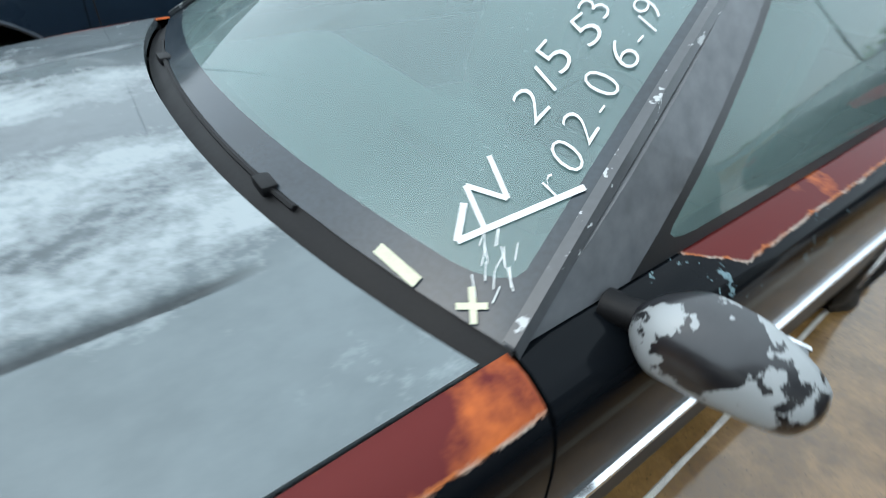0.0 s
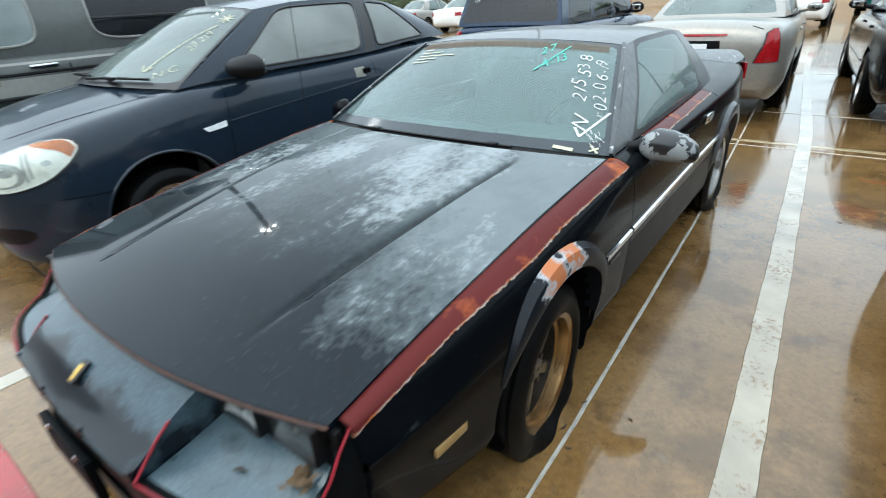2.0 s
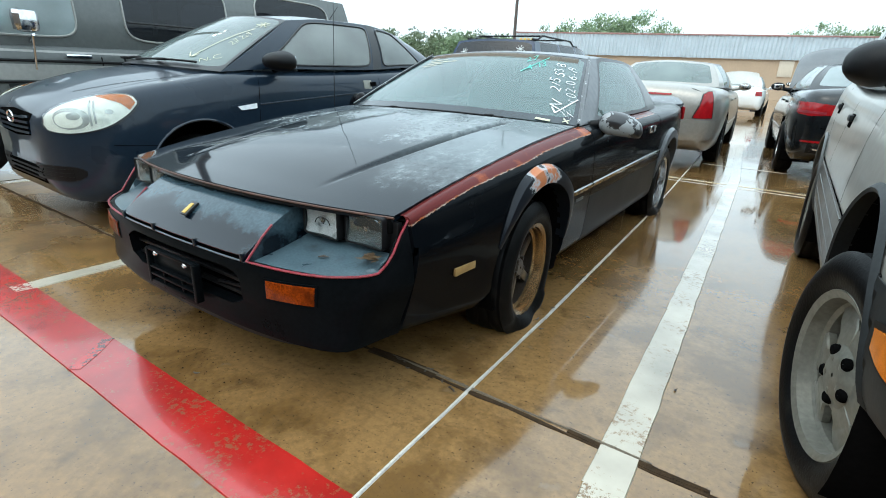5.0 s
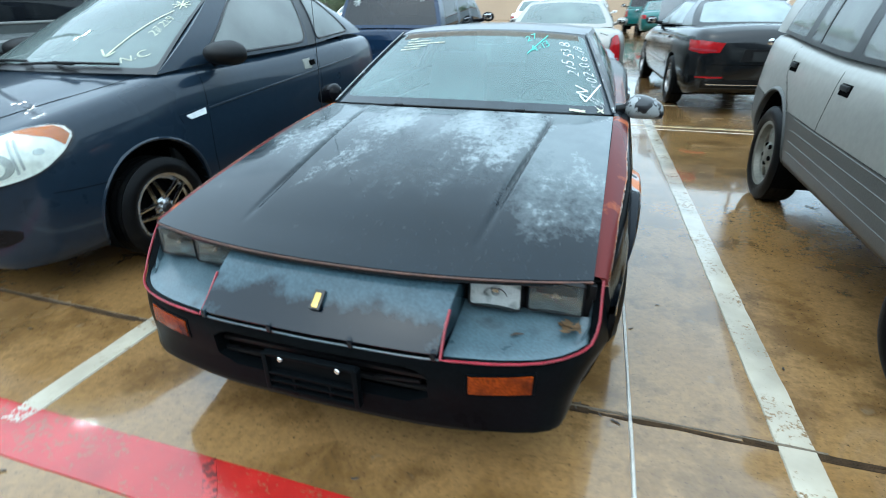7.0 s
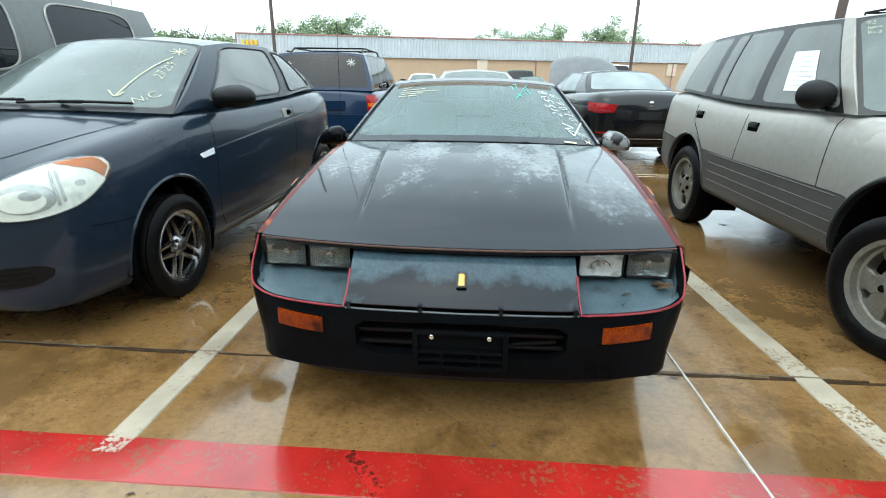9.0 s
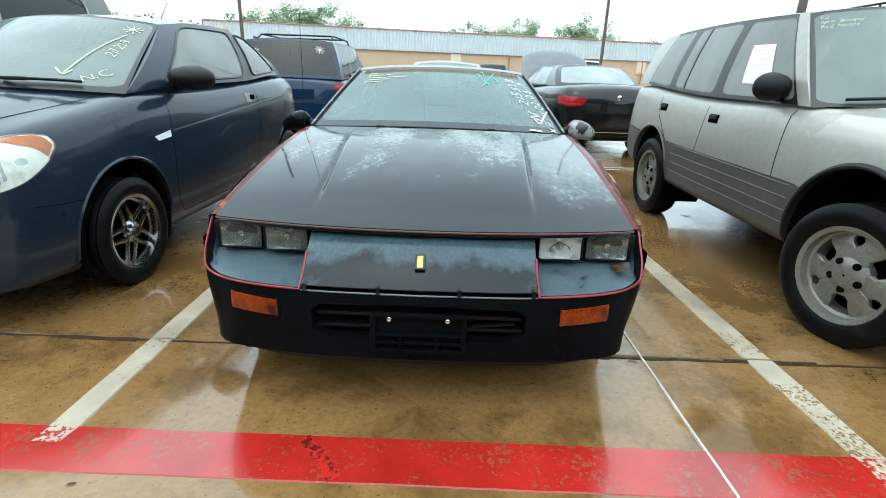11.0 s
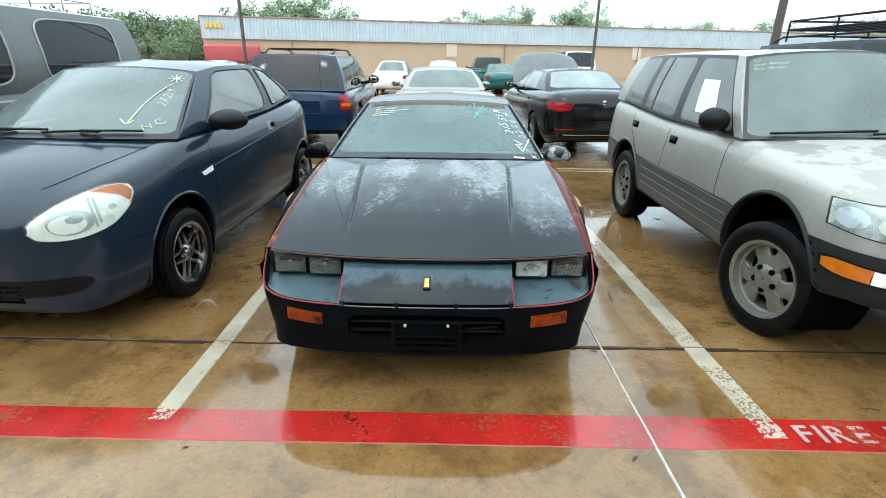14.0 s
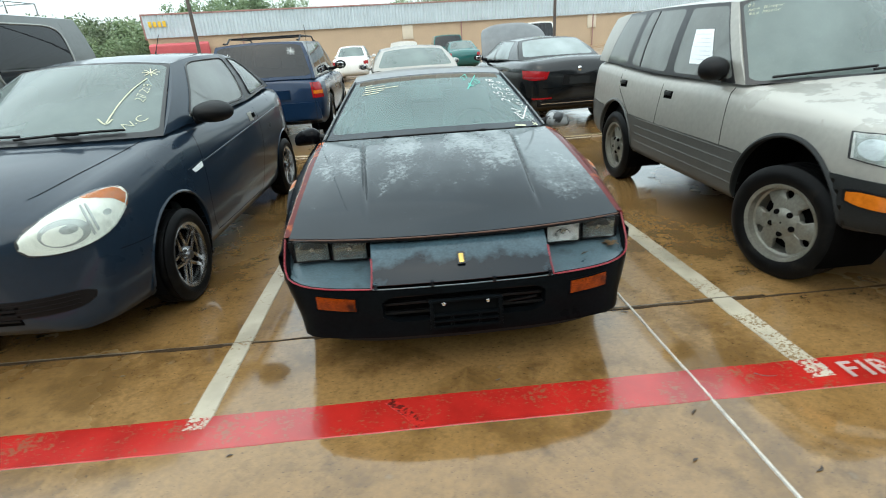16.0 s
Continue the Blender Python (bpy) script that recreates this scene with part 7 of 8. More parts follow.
for s in (-1, 1):
    low, high = [(30, 0.81), (40, 0.80), (52, 0.815)], [(30, 0.92), (40, 0.935), (53, 0.93)]
    lamp = part("headlamp", corner_patch(RAVS, s, low, high, 0.006), M_LAMP_GREY, rav, "rectangular clear headlamp")
    for nm, cx, cz, ra, rz, off, m_in in (("lamp_bowl", 36.5, 0.862, 5.0, 0.044, 0.008, M_LAMP_FACET), ("bulb_shield", 36.5, 0.862, 1.6, 0.018, 0.010, M_LAMP_GREY), ("side_bowl", 47.0, 0.868, 4.0, 0.046, 0.008, M_LAMP)):
        part(nm, corner_patch(RAVS, s, *oval(cx, cz, ra, rz), off, 22, 6, 0.003), m_in, lamp)
    part("lamp_rim", corner_patch(RAVS, s, [(29.3, 0.804), (40, 0.794), (52.8, 0.809)], [(29.3, 0.926), (40, 0.941), (53.8, 0.936)], 0.003), M_TRIM, rav)
    part("headlamp_lens", corner_patch(RAVS, s, [(31, 0.815), (40, 0.805), (51, 0.82)], [(31, 0.915), (40, 0.93), (52, 0.925)], 0.014), M_CLEAR, lamp)
    part("corner_lens", corner_patch(RAVS, s, [(40, 0.60), (47, 0.60), (50.4, 0.612)], [(40, 0.665), (47, 0.668), (50.6, 0.655)], 0.014, 10, 4), M_AMBER_BRIGHT, rav, "amber corner signal")
    part("fog_lens", corner_patch(RAVS, s, [(29, 0.60), (39.6, 0.60)], [(29, 0.66), (39.6, 0.665)], 0.014, 10, 4), M_LAMP_FACET, rav)
    part("signal_frame", corner_patch(RAVS, s, [(28, 0.592), (47, 0.592), (51.4, 0.606)], [(28, 0.668), (47, 0.677), (51.6, 0.663)], 0.011, 14, 4), M_MATTE, rav)
    part("bumper_skin", corner_patch(RAVS, s, [(2, 0.50), (30, 0.49), (58, 0.47), (64, 0.46)], [(2, 0.73), (30, 0.73), (58, 0.722), (62, 0.70)], 0.008, 30, 10), M_CLADDARK, rav, "dark grey plastic bumper")
    for pts in ([(1.42, 1.06), (1.41, 0.85), (1.39, 0.6), (1.36, 0.40)], [(2.34, 1.07), (2.36, 0.8), (2.42, 0.40)], [(3.20, 1.09), (3.19, 0.93), (3.06, 0.82), (2.84, 0.62), (2.78, 0.40)]):
        seam(RAVS, pts, s, rav, 0.008)
    for y, hz in ((2.22, 0.945), (3.11, 0.972)):
        part("handle_recess", skin(lambda a, b: RAVS.on_side(a, b, s, 0.003), [(y - 0.065, hz - 0.03), (y + 0.065, hz - 0.03)], [(y - 0.065, hz + 0.03), (y + 0.065, hz + 0.03)], 6, 4, 0.003), M_DARK, rav)
        bm = bmesh.new()
        box(bm, (0.02, 0.10, 0.03), RAVS.on_side(y, hz + 0.01, s, 0.008), 0.008)
        part("door_handle", bm, M_CLADDARK, rav)
    for z in (0.46, 0.53, 0.60, 0.67):
        bm = bmesh.new()
        p = [RAVS.on_side(y, z + 0.012 * (y - 1.2), s, 0.002) for y in np.linspace(1.22, 2.74, 16)]
        tube(bm, p, 0.006, 6)
        part("cladding_rib", bm, M_CLAD, rav)
    door_mirror(rav, (s * 0.845, 1.62, 1.175), M_MATTE, s, (0.205, 0.12, 0.165), (s * 0.78, 1.58, 1.12))
part("rear_bumper", skin(lambda a, b: RAVS.on_front(a, b, 0.03, True), [(-0.66, 0.48), (0.66, 0.48)], [(-0.66, 0.70), (0.66, 0.70)], 14, 4, 0.04), M_CLADDARK, rav)
RF = rav_gh["front"]
for x0, x1 in ((-0.62, -0.02), (-0.05, 0.55)):
    bm = bmesh.new()
    pts = [RF(x / 0.75, 0.05 + 0.05 * (x - x0)) + Vector((0, -0.025, 0.01)) for x in np.linspace(x0, x1, 9)]
    tube(bm, pts, 0.009, 6)
    part("wiper", bm, M_MATTE, rav)
writing("painted_note", "02\nNew Bumper\nBad Motor", on_glass(RF, -0.93, 0.90, 0.70, 0.72), M_MARK_Y, rav, 0.040, stroke=-0.0006, wild=0.8)
# dividers in the rear door windows
for s in (-1, 1):
    rs = rav_gh["side"](s)
    bm = bmesh.new()
    grid(bm, [[rs(3 + u, v) + Vector((s * d, 0, 0)) for v in np.linspace(0.05, 0.95, 9)] for u, d in ((0.70, -0.004), (0.705, 0.005), (0.735, 0.005), (0.74, -0.004))])
    part("window_divider", bm, M_TRIM, rav)
# paper inside the front side window
rs = rav_gh["side"](-1)
bm = bmesh.new()
grid(bm, [[rs(1 + u, v) + Vector((-0.004, 0, 0)) for v in np.linspace(0.20, 0.66, 5)] for u in np.linspace(0.30, 0.70, 5)])
paper = part("paper_sheet", bm, M_PAPER, rav, "white printed sheet inside the window")
for k in range(7):
    v = 0.26 + 0.055 * k
    bm = bmesh.new()
    grid(bm, [[rs(1 + u, vv) + Vector((-0.007, 0, 0)) for vv in (v, v + 0.008)] for u in np.linspace(0.34, 0.66 - 0.06 * (k % 3), 4)])
    part("print_line", bm, M_INK, paper)


# ---- the second row: cars that turn their tails to the camera ----
def tail_lamp(shell, parent, low, high, s, material=None, off=0.006, name="tail_lamp", label=""):
    def place(a, z):
        d = Vector((s * math.sin(radians(a)), math.cos(radians(a)), 0))
        o = Vector((0, shell.s["length"] - 1.0, z))
        hit, n, _, _ = shell.bvh.ray_cast(o + d * 4, -d)
        if not hit:
            return o + d
        if n.dot(d) < 0:
            n = -n
        return hit + n * off
    return part(name, skin(place, low, high, 14, 6, 0.015), material or M_RED, parent, label)


def sedan(name, label, m, material, L=4.9, W=0.93, hood=0.86, deck=0.98, roof=1.40, wb=(0.98, 3.9), r=0.325, glass_mat=None, style="star", wheel_mat=None, cabin_y=(1.35, 3.95)):
    car = thing(name, label, "car", m)
    sh = Shell(dict(length=L,
        width=[(0, 0.62 * W), (0.04, 0.74 * W), (0.14, 0.86 * W), (0.35, 0.95 * W), (0.8, 0.99 * W), (1.6, W), (L - 1.3, W), (L - 0.5, 0.965 * W), (L - 0.2, 0.91 * W), (L - 0.06, 0.83 * W), (L, 0.74 * W)],
        top=[(0, 0.58), (0.06, 0.66), (0.25, 0.74), (0.8, hood - 0.03), (1.4, hood + 0.05), (L * 0.5, deck - 0.05), (L - 1.0, deck), (L - 0.25, deck + 0.01), (L - 0.05, deck - 0.05), (L, deck - 0.13)],
        bottom=[(0, 0.32), (0.06, 0.24), (0.3, 0.2), (L - 0.5, 0.22), (L - 0.1, 0.3), (L, 0.42)],
        arches=[(wb[0], r, r + 0.05), (wb[1], r, r + 0.045)], cabin=(cabin_y[0], cabin_y[1])))
    sh.build(car, material)
    a, b = cabin_y
    g = dict(cols=[(a, a + 0.68), (a + 0.22, a + 0.82), (a + 1.05, a + 1.08), (a + 1.13, a + 1.15), (b - 0.52, b - 0.78), (b, b - 0.62)], kinds=["pillar", "glass", "pillar", "glass", "pillar"],
        belt_z=[(a, hood + 0.05), (a + 1.2, deck - 0.02), (b, deck + 0.005)], belt_x=[(a, W * 0.86), (a + 1.2, W * 0.88), (b, W * 0.80)],
        roof_z=[(a + 0.6, roof - 0.07), (a + 1.2, roof - 0.04), (b - 0.6, roof - 0.06)], roof_x=[(a + 0.6, W * 0.62), (a + 1.2, W * 0.64), (b - 0.6, W * 0.60)],
        bow_base=0.2, bow_top=0.1, rear_bow=0.16, crown=0.045, ws_margin=(0.03, 0.03), margin=(0.03, 0.06), rear_margin=(0.10, 0.10), rear_trim=material)
    gh2 = greenhouse(car, g, material, material, glass_mat or M_MIDGLASS, glass_mat or M_MIDGLASS, glass_mat or M_MIDGLASS)
    cabin(car, a + 0.1, b - 0.1, W * 0.72, 0.32, a + 0.35, a + 1.0, 0.5, a + 1.75, deck - 0.06)
    four_wheels(car, wb, W - 0.105, r, r * 0.66, 0.205, style, wheel_mat or M_ALLOY, 5, 0, "alloy wheel")
    for s in (-1, 1):
        seam(sh, [(a + 0.12, hood), (a + 0.1, 0.6), (a + 0.15, 0.3)], s, car)
        seam(sh, [(a + 1.1, deck - 0.05), (a + 1.1, 0.3)], s, car)
        seam(sh, [(b - 0.5, deck - 0.03), (b - 0.55, 0.7), (wb[1] - 0.42, 0.5), (wb[1] - 0.5, 0.3)], s, car)
        door_mirror(car, (s * (W + 0.06), a + 0.42, deck + 0.02), material if name != "black_sedan" else M_MATTE, s, (0.2, 0.11, 0.13), (s * W * 0.86, a + 0.4, deck - 0.03))
        for y in (a + 0.98, b - 0.62):
            bm = bmesh.new()
            box(bm, (0.025, 0.16, 0.03), sh.on_side(y, deck - 0.17, s, 0.012), 0.01)
            part("door_handle", bm, material, car)
        bm = bmesh.new()
        tube(bm, [sh.on_side(y, 0.52, s, 0.002) for y in np.linspace(wb[0] + 0.5, wb[1] - 0.5, 14)], 0.012, 6)
        part("side_moulding", bm, material, car)
    return car, sh, gh2


def tail_at(x, y, L, turn=0.0):
    return Matrix.Translation((x, y, 0)) @ Matrix.Rotation(math.pi + radians(turn), 4, "Z") @ Matrix.Translation((0, -L, 0))


caddy, CS, _ = sedan("champagne_sedan", "champagne luxury sedan with tall red tail lamps, tail towards the coupe", tail_at(0.05, 6.15, 5.25, 2.5), M_CADDY, 5.25, 0.945, 0.93, 1.03, 1.42, (1.0, 3.93), 0.33)
for s in (-1, 1):
    tail_lamp(CS, caddy, [(32.5, 0.665), (38, 0.665), (44, 0.67)], [(36.5, 0.95), (39.5, 0.98), (42.5, 0.985)], s, label="tall red tail lamp")
    tail_lamp(CS, caddy, [(31.8, 0.66), (38, 0.658), (44.8, 0.662)], [(35.9, 0.955), (39.5, 0.987), (43.2, 0.992)], s, M_TRIM, 0.003, "lamp_surround")
    tail_lamp(CS, caddy, [(0.5, 0.40), (30, 0.40), (60, 0.41)], [(0.5, 0.645), (30, 0.645), (60, 0.635)], s, M_CADDY, 0.030, "bumper")
    tail_lamp(CS, caddy, [(34.8, 0.985), (35.2, 0.985)], [(31.5, 1.015), (31.9, 1.015)], s, M_DARK, 0.004, "trunk_gap")
part("plate_recess", skin(lambda a, b: CS.on_front(a, b, 0.006, True), [(-0.30, 0.70), (0.30, 0.70)], [(-0.28, 0.88), (0.28, 0.88)], 10, 4, 0.01), M_CHROME, caddy)
part("number_plate", skin(lambda a, b: CS.on_front(a, b, 0.012, True), [(-0.16, 0.72), (0.16, 0.72)], [(-0.16, 0.85), (0.16, 0.85)], 6, 3, 0.006), M_PAPER, caddy)
part("deck_lamp", skin(lambda a, b: CS.on_front(a, b, 0.008, True), [(-0.34, 0.925), (0.34, 0.925)], [(-0.34, 0.945), (0.34, 0.945)], 10, 2, 0.01), M_RED, caddy)

bmw, BS, _ = sedan("black_sedan", "black sedan with red tail lamps and its hood raised", tail_at(2.63, 6.40, 4.9, 4.5), M_BMW, 4.9, 0.93, 0.93, 1.06, 1.43, (0.87, 3.84), 0.335, glass_mat=M_VANDOOR)
for s in (-1, 1):
    lamp = tail_lamp(BS, bmw, [(29, 0.79), (38, 0.775), (50, 0.80)], [(27, 0.90), (38, 0.925), (52, 0.925)], s, label="red tail lamp")
    tail_lamp(BS, bmw, [(31, 0.80), (48, 0.81)], [(31, 0.825), (48, 0.835)], s, M_REDLINE, 0.012, "lamp_strip")
    tail_lamp(BS, bmw, [(25, 0.48), (40, 0.48)], [(25, 0.50), (40, 0.50)], s, M_RED, 0.01, "reflector_strip")
part("plate_panel", skin(lambda a, b: BS.on_front(a, b, 0.006, True), [(-0.30, 0.68), (0.30, 0.68)], [(-0.27, 0.83), (0.27, 0.83)], 8, 3, 0.008), M_MATTE, bmw)
part("number_plate", skin(lambda a, b: BS.on_front(a, b, 0.012, True), [(-0.17, 0.69), (0.17, 0.69)], [(-0.17, 0.80), (0.17, 0.80)], 6, 3, 0.006), M_CLADDARK, bmw, "dark empty plate holder")
part("trunk_gap", skin(lambda a, b: BS.on_front(a, b, 0.003, True), [(-0.62, 0.64), (0.62, 0.64)], [(-0.62, 0.648), (0.62, 0.648)], 16, 1, 0.003), M_DARK, bmw)
part("bumper_strip", skin(lambda a, b: BS.on_front(a, b, 0.010, True), [(-0.64, 0.40), (0.64, 0.40)], [(-0.64, 0.412), (0.64, 0.412)], 16, 1, 0.006), M_CHROME, bmw, "thin bright strip low on the bumper")
bm = bmesh.new()
lathe(bm, [(0.002, 0.006), (0.03, 0.005), (0.038, 0.0)], 20)
bmesh.ops.transform(bm, matrix=Matrix.Translation(BS.on_front(0, 0.92, 0.004, True)) @ Matrix.Rotation(radians(90), 4, "Z"), verts=bm.verts)
part("badge", bm, M_CHROME, bmw)
bm = bmesh.new()
box(bm, (0.05, 0.12, 0.06), (0, 2.9, 1.40), 0.02)
part("roof_fin", bm, M_BMW, bmw)
part("rear_valance", skin(lambda a, b: BS.on_front(a, b, 0.008, True), [(-0.7, 0.36), (0.7, 0.36)], [(-0.7, 0.46), (0.7, 0.46)], 14, 3, 0.01), M_MATTE, bmw)


def wagon(name, label, m, material, L, W, belt, roof, wb, r, body_top=None, glass_mat=None, clad=None, rails=True, wheel_mat=None):
    """A tall two-box car."""
    car = thing(name, label, "car", m)
    sh = Shell(dict(length=L,
        width=[(0, 0.68 * W), (0.04, 0.80 * W), (0.12, 0.91 * W), (0.35, 0.98 * W), (0.9, W), (L - 0.6, W), (L - 0.15, 0.97 * W), (L - 0.04, 0.93 * W), (L, 0.88 * W)],
        top=[(0, 0.78), (0.05, 0.88), (0.2, 0.95), (0.9, belt - 0.05), (1.4, belt), (L - 0.3, belt + 0.02), (L - 0.04, belt), (L, belt - 0.06)],
        bottom=[(0, 0.40), (0.1, 0.32), (0.4, 0.30), (L - 0.4, 0.32), (L, 0.42)],
        arches=[(wb[0], r + 0.02, r + 0.08), (wb[1], r + 0.02, r + 0.07)], cabin=(1.4, L - 0.15)))
    sh.build(car, material, clad, 0.3)
    g = dict(cols=[(1.35, 1.95), (1.6, 2.08), (2.45, 2.5), (2.55, 2.6), (3.35, 3.32), (3.45, 3.42), (L - 0.28, L - 0.45), (L - 0.06, L - 0.26)], kinds=["pillar", "glass", "pillar", "glass", "pillar", "glass", "pillar"],
        belt_z=[(1.3, belt + 0.01), (L, belt + 0.02)], belt_x=[(1.3, W * 0.88), (L, W * 0.88)],
        roof_z=[(1.9, roof - 0.06), (2.5, roof - 0.03), (L - 0.2, roof - 0.05)], roof_x=[(1.9, W * 0.70), (2.6, W * 0.74), (L - 0.2, W * 0.72)],
        bow_base=0.15, bow_top=0.08, rear_bow=0.05, crown=0.035, bulge=0.02, ws_margin=(0.03, 0.03), margin=(0.03, 0.05), rear_margin=(0.06, 0.07), rear_trim=material)
    gh2 = greenhouse(car, g, material, material, glass_mat or M_DARKGLASS, glass_mat or M_DARKGLASS, glass_mat or M_DARKGLASS)
    cabin(car, 1.5, L - 0.2, W * 0.76, 0.42, 1.8, 2.3, 0.62, 3.2, belt - 0.04)
    four_wheels(car, wb, W - 0.11, r, r * 0.62, 0.22, "star", wheel_mat or M_ALLOY, 5, 0, "alloy wheel")
    for s in (-1, 1):
        seam(sh, [(1.5, belt - 0.03), (1.48, 0.7), (1.5, 0.38)], s, car)
        seam(sh, [(2.5, belt - 0.03), (2.5, 0.38)], s, car)
        seam(sh, [(3.4, belt - 0.03), (3.38, 0.8), (wb[1] - 0.5, 0.6), (wb[1] - 0.55, 0.38)], s, car)
        door_mirror(car, (s * (W + 0.08), 1.9, belt + 0.12), M_MATTE, s, (0.22, 0.12, 0.17), (s * W * 0.88, 1.86, belt + 0.05))
        if rails:
            bm = bmesh.new()
            tube(bm, [(s * W * 0.62, y, roof + 0.045 + (0.02 if 2.3 < y < L - 0.6 else -0.05)) for y in np.linspace(2.1, L - 0.4, 12)], 0.014, 8)
            part("roof_rail", bm, M_MATTE, car)
    if rails:
        for y in (2.7, L - 0.9):
            bm = bmesh.new()
            tube(bm, [(-W * 0.62, y, roof + 0.07), (W * 0.62, y, roof + 0.07)], 0.013, 8)
            part("roof_bar", bm, M_MATTE, car)
    return car, sh, gh2


jeep, JS, jg = wagon("navy_suv", "navy blue sport utility with roof rails and tinted tailgate glass", tail_at(-2.42, 6.3, 4.6, 2.0), M_JEEP, 4.6, 0.92, 1.03, 1.63, (0.85, 3.54), 0.37, clad=None)
for s in (-1, 1):
    tail_lamp(JS, jeep, [(37, 0.76), (46, 0.76)], [(36.5, 0.99), (45, 0.99)], s, label="upright red tail lamp")
    tail_lamp(JS, jeep, [(37.5, 0.82), (45, 0.82)], [(37.5, 0.87), (45, 0.87)], s, M_AMBER_BRIGHT, 0.011, "amber_lens")
part("rear_bumper", skin(lambda a, b: JS.on_front(a, b, 0.05, True), [(-0.8, 0.45), (0.8, 0.45)], [(-0.8, 0.70), (0.8, 0.70)], 16, 4, 0.08), M_JEEP, jeep)
part("tailgate_step", skin(lambda a, b: JS.on_front(a, b, 0.03, True), [(-0.4, 0.76), (0.4, 0.76)], [(-0.4, 0.90), (0.4, 0.90)], 10, 3, 0.02), M_JEEP, jeep)
asterisk(jg["back"], -0.68, 0.72, 0.7, 0.6, 0.07, M_MARK_W, jeep)
asterisk(jg["back"], 0.70, 0.62, 0.7, 0.6, 0.07, M_MARK_W, jeep)

# the dark blue wagon past the silver one
dsuv, DS, _ = wagon("dark_blue_suv", "dark blue large sport utility with roof rack basket", Matrix.Translation((5.75, 1.9, 0)), M_JEEP, 4.9, 0.97, 1.15, 1.86, (0.95, 3.85), 0.38)
bm = bmesh.new()
for x in np.linspace(-0.55, 0.55, 6):
    tube(bm, [(x, 2.3, 2.02), (x, 4.1, 2.02)], 0.012, 6)
for z in (2.02, 2.14):
    tube(bm, [(-0.6, 2.2, z), (0.6, 2.2, z), (0.6, 4.2, z), (-0.6, 4.2, z), (-0.6, 2.2, z)], 0.014, 6)
for x in (-0.6, 0.6):
    for y in (2.2, 3.2, 4.2):
        tube(bm, [(x, y, 1.86), (x, y, 2.14)], 0.013, 6)
part("roof_basket", bm, M_MATTE, dsuv, "black steel roof basket")

# ---- the old van ----
VAN_M = Matrix.Translation((-5.30, -0.50, 0)) @ Matrix.Rotation(radians(-3.0), 4, "Z")
van = thing("charcoal_van", "old charcoal and silver two-tone passenger van with roof rack", "van", VAN_M)
VS = Shell(dict(length=5.7,
    width=[(0, 0.86), (0.05, 0.93), (0.2, 0.98), (0.8, 1.0), (5.4, 1.0), (5.62, 0.97), (5.7, 0.93)],
    top=[(0, 0.98), (0.05, 1.06), (0.25, 1.12), (0.8, 1.17), (5.6, 1.2), (5.7, 1.17)],
    bottom=[(0, 0.40), (0.2, 0.36), (5.3, 0.38), (5.7, 0.45)],
    section=[(0, 0), (0.86, 0), (0.97, 0.03), (0.99, 0.2), (1.0, 0.45), (1.0, 0.7), (0.995, 0.9), (0.98, 0.97), (0.93, 1.0), (0.8, 1.0)],
    arches=[(0.92, 0.38, 0.44), (4.42, 0.38, 0.44)], cabin=(0.9, 5.6)))
VS.build(van, M_VAN)
VG = dict(cols=[(0.75, 1.28), (1.0, 1.45), (2.02, 1.98), (2.34, 2.34), (3.62, 3.62), (3.9, 3.9), (5.2, 5.2), (5.62, 5.5)], kinds=["pillar", "glass", "pillar", "dark", "pillar", "dark", "pillar"], mats={"dark": M_DARKGLASS},
    belt_z=[(0.7, 1.16), (5.7, 1.2)], belt_x=[(0.7, 0.95), (5.7, 0.955)], roof_z=[(1.2, 1.93), (1.8, 2.0), (5.5, 1.98)], roof_x=[(1.2, 0.80), (1.8, 0.86), (5.5, 0.85)],
    bow_base=0.12, bow_top=0.12, rear_bow=0.04, crown=0.07, bulge=0.05, ws_margin=(0.03, 0.04), margin=(0.05, 0.11), corner=0.34, rear_margin=(0.1, 0.1))
vg = greenhouse(van, VG, M_VAN, M_VAN, M_VANDOOR, M_VANDOOR, M_DARKGLASS, M_VAN)
cabin(van, 0.8, 5.5, 0.86, 0.5, 0.95, 1.45, 0.8, 2.9, 1.12)
for s in (-1, 1):
    vs_side = vg["side"](s)
    for i in (1, 3, 5):
        pts = []
        for k in range(41):
            a = 2 * math.pi * k / 40
            ca, sa = math.cos(a), math.sin(a)
            fu, fv = math.copysign(abs(ca) ** 0.38, ca), math.copysign(abs(sa) ** 0.38, sa)
            pts.append(vs_side(i + 0.5 + 0.452 * fu, 0.5 + 0.395 * fv) + Vector((s * 0.004, 0, 0)))
        bm = bmesh.new()
        tube(bm, pts, 0.011, 6, caps=False)
        part("window_seal", bm, M_VANLIGHT, van, "thin silver window trim")
four_wheels(van, (0.92, 4.42), 0.84, 0.36, 0.215, 0.21, "steel", M_WHITEWHEEL, 5, 0, "cream painted steel wheel", M_DARKALLOY)
for s in (-1, 1):
    vs_side = vg["side"](s)
    bm = bmesh.new()
    tube(bm, [vs_side(1.16 + 0.14 * k / 4, 0.86 - 0.72 * k / 4) + Vector((s * 0.004, 0, 0)) for k in range(5)], 0.013, 6)
    part("vent_post", bm, M_TRIM, van, "black post of the quarter vent window")
    for i in (3, 5):
        bm = bmesh.new()
        tube(bm, [vs_side(i + 0.07 + 0.86 * k / 8, 0.33) + Vector((s * 0.004, 0, 0)) for k in range(9)], 0.011, 6)
        part("window_bar", bm, M_TRIM, van)
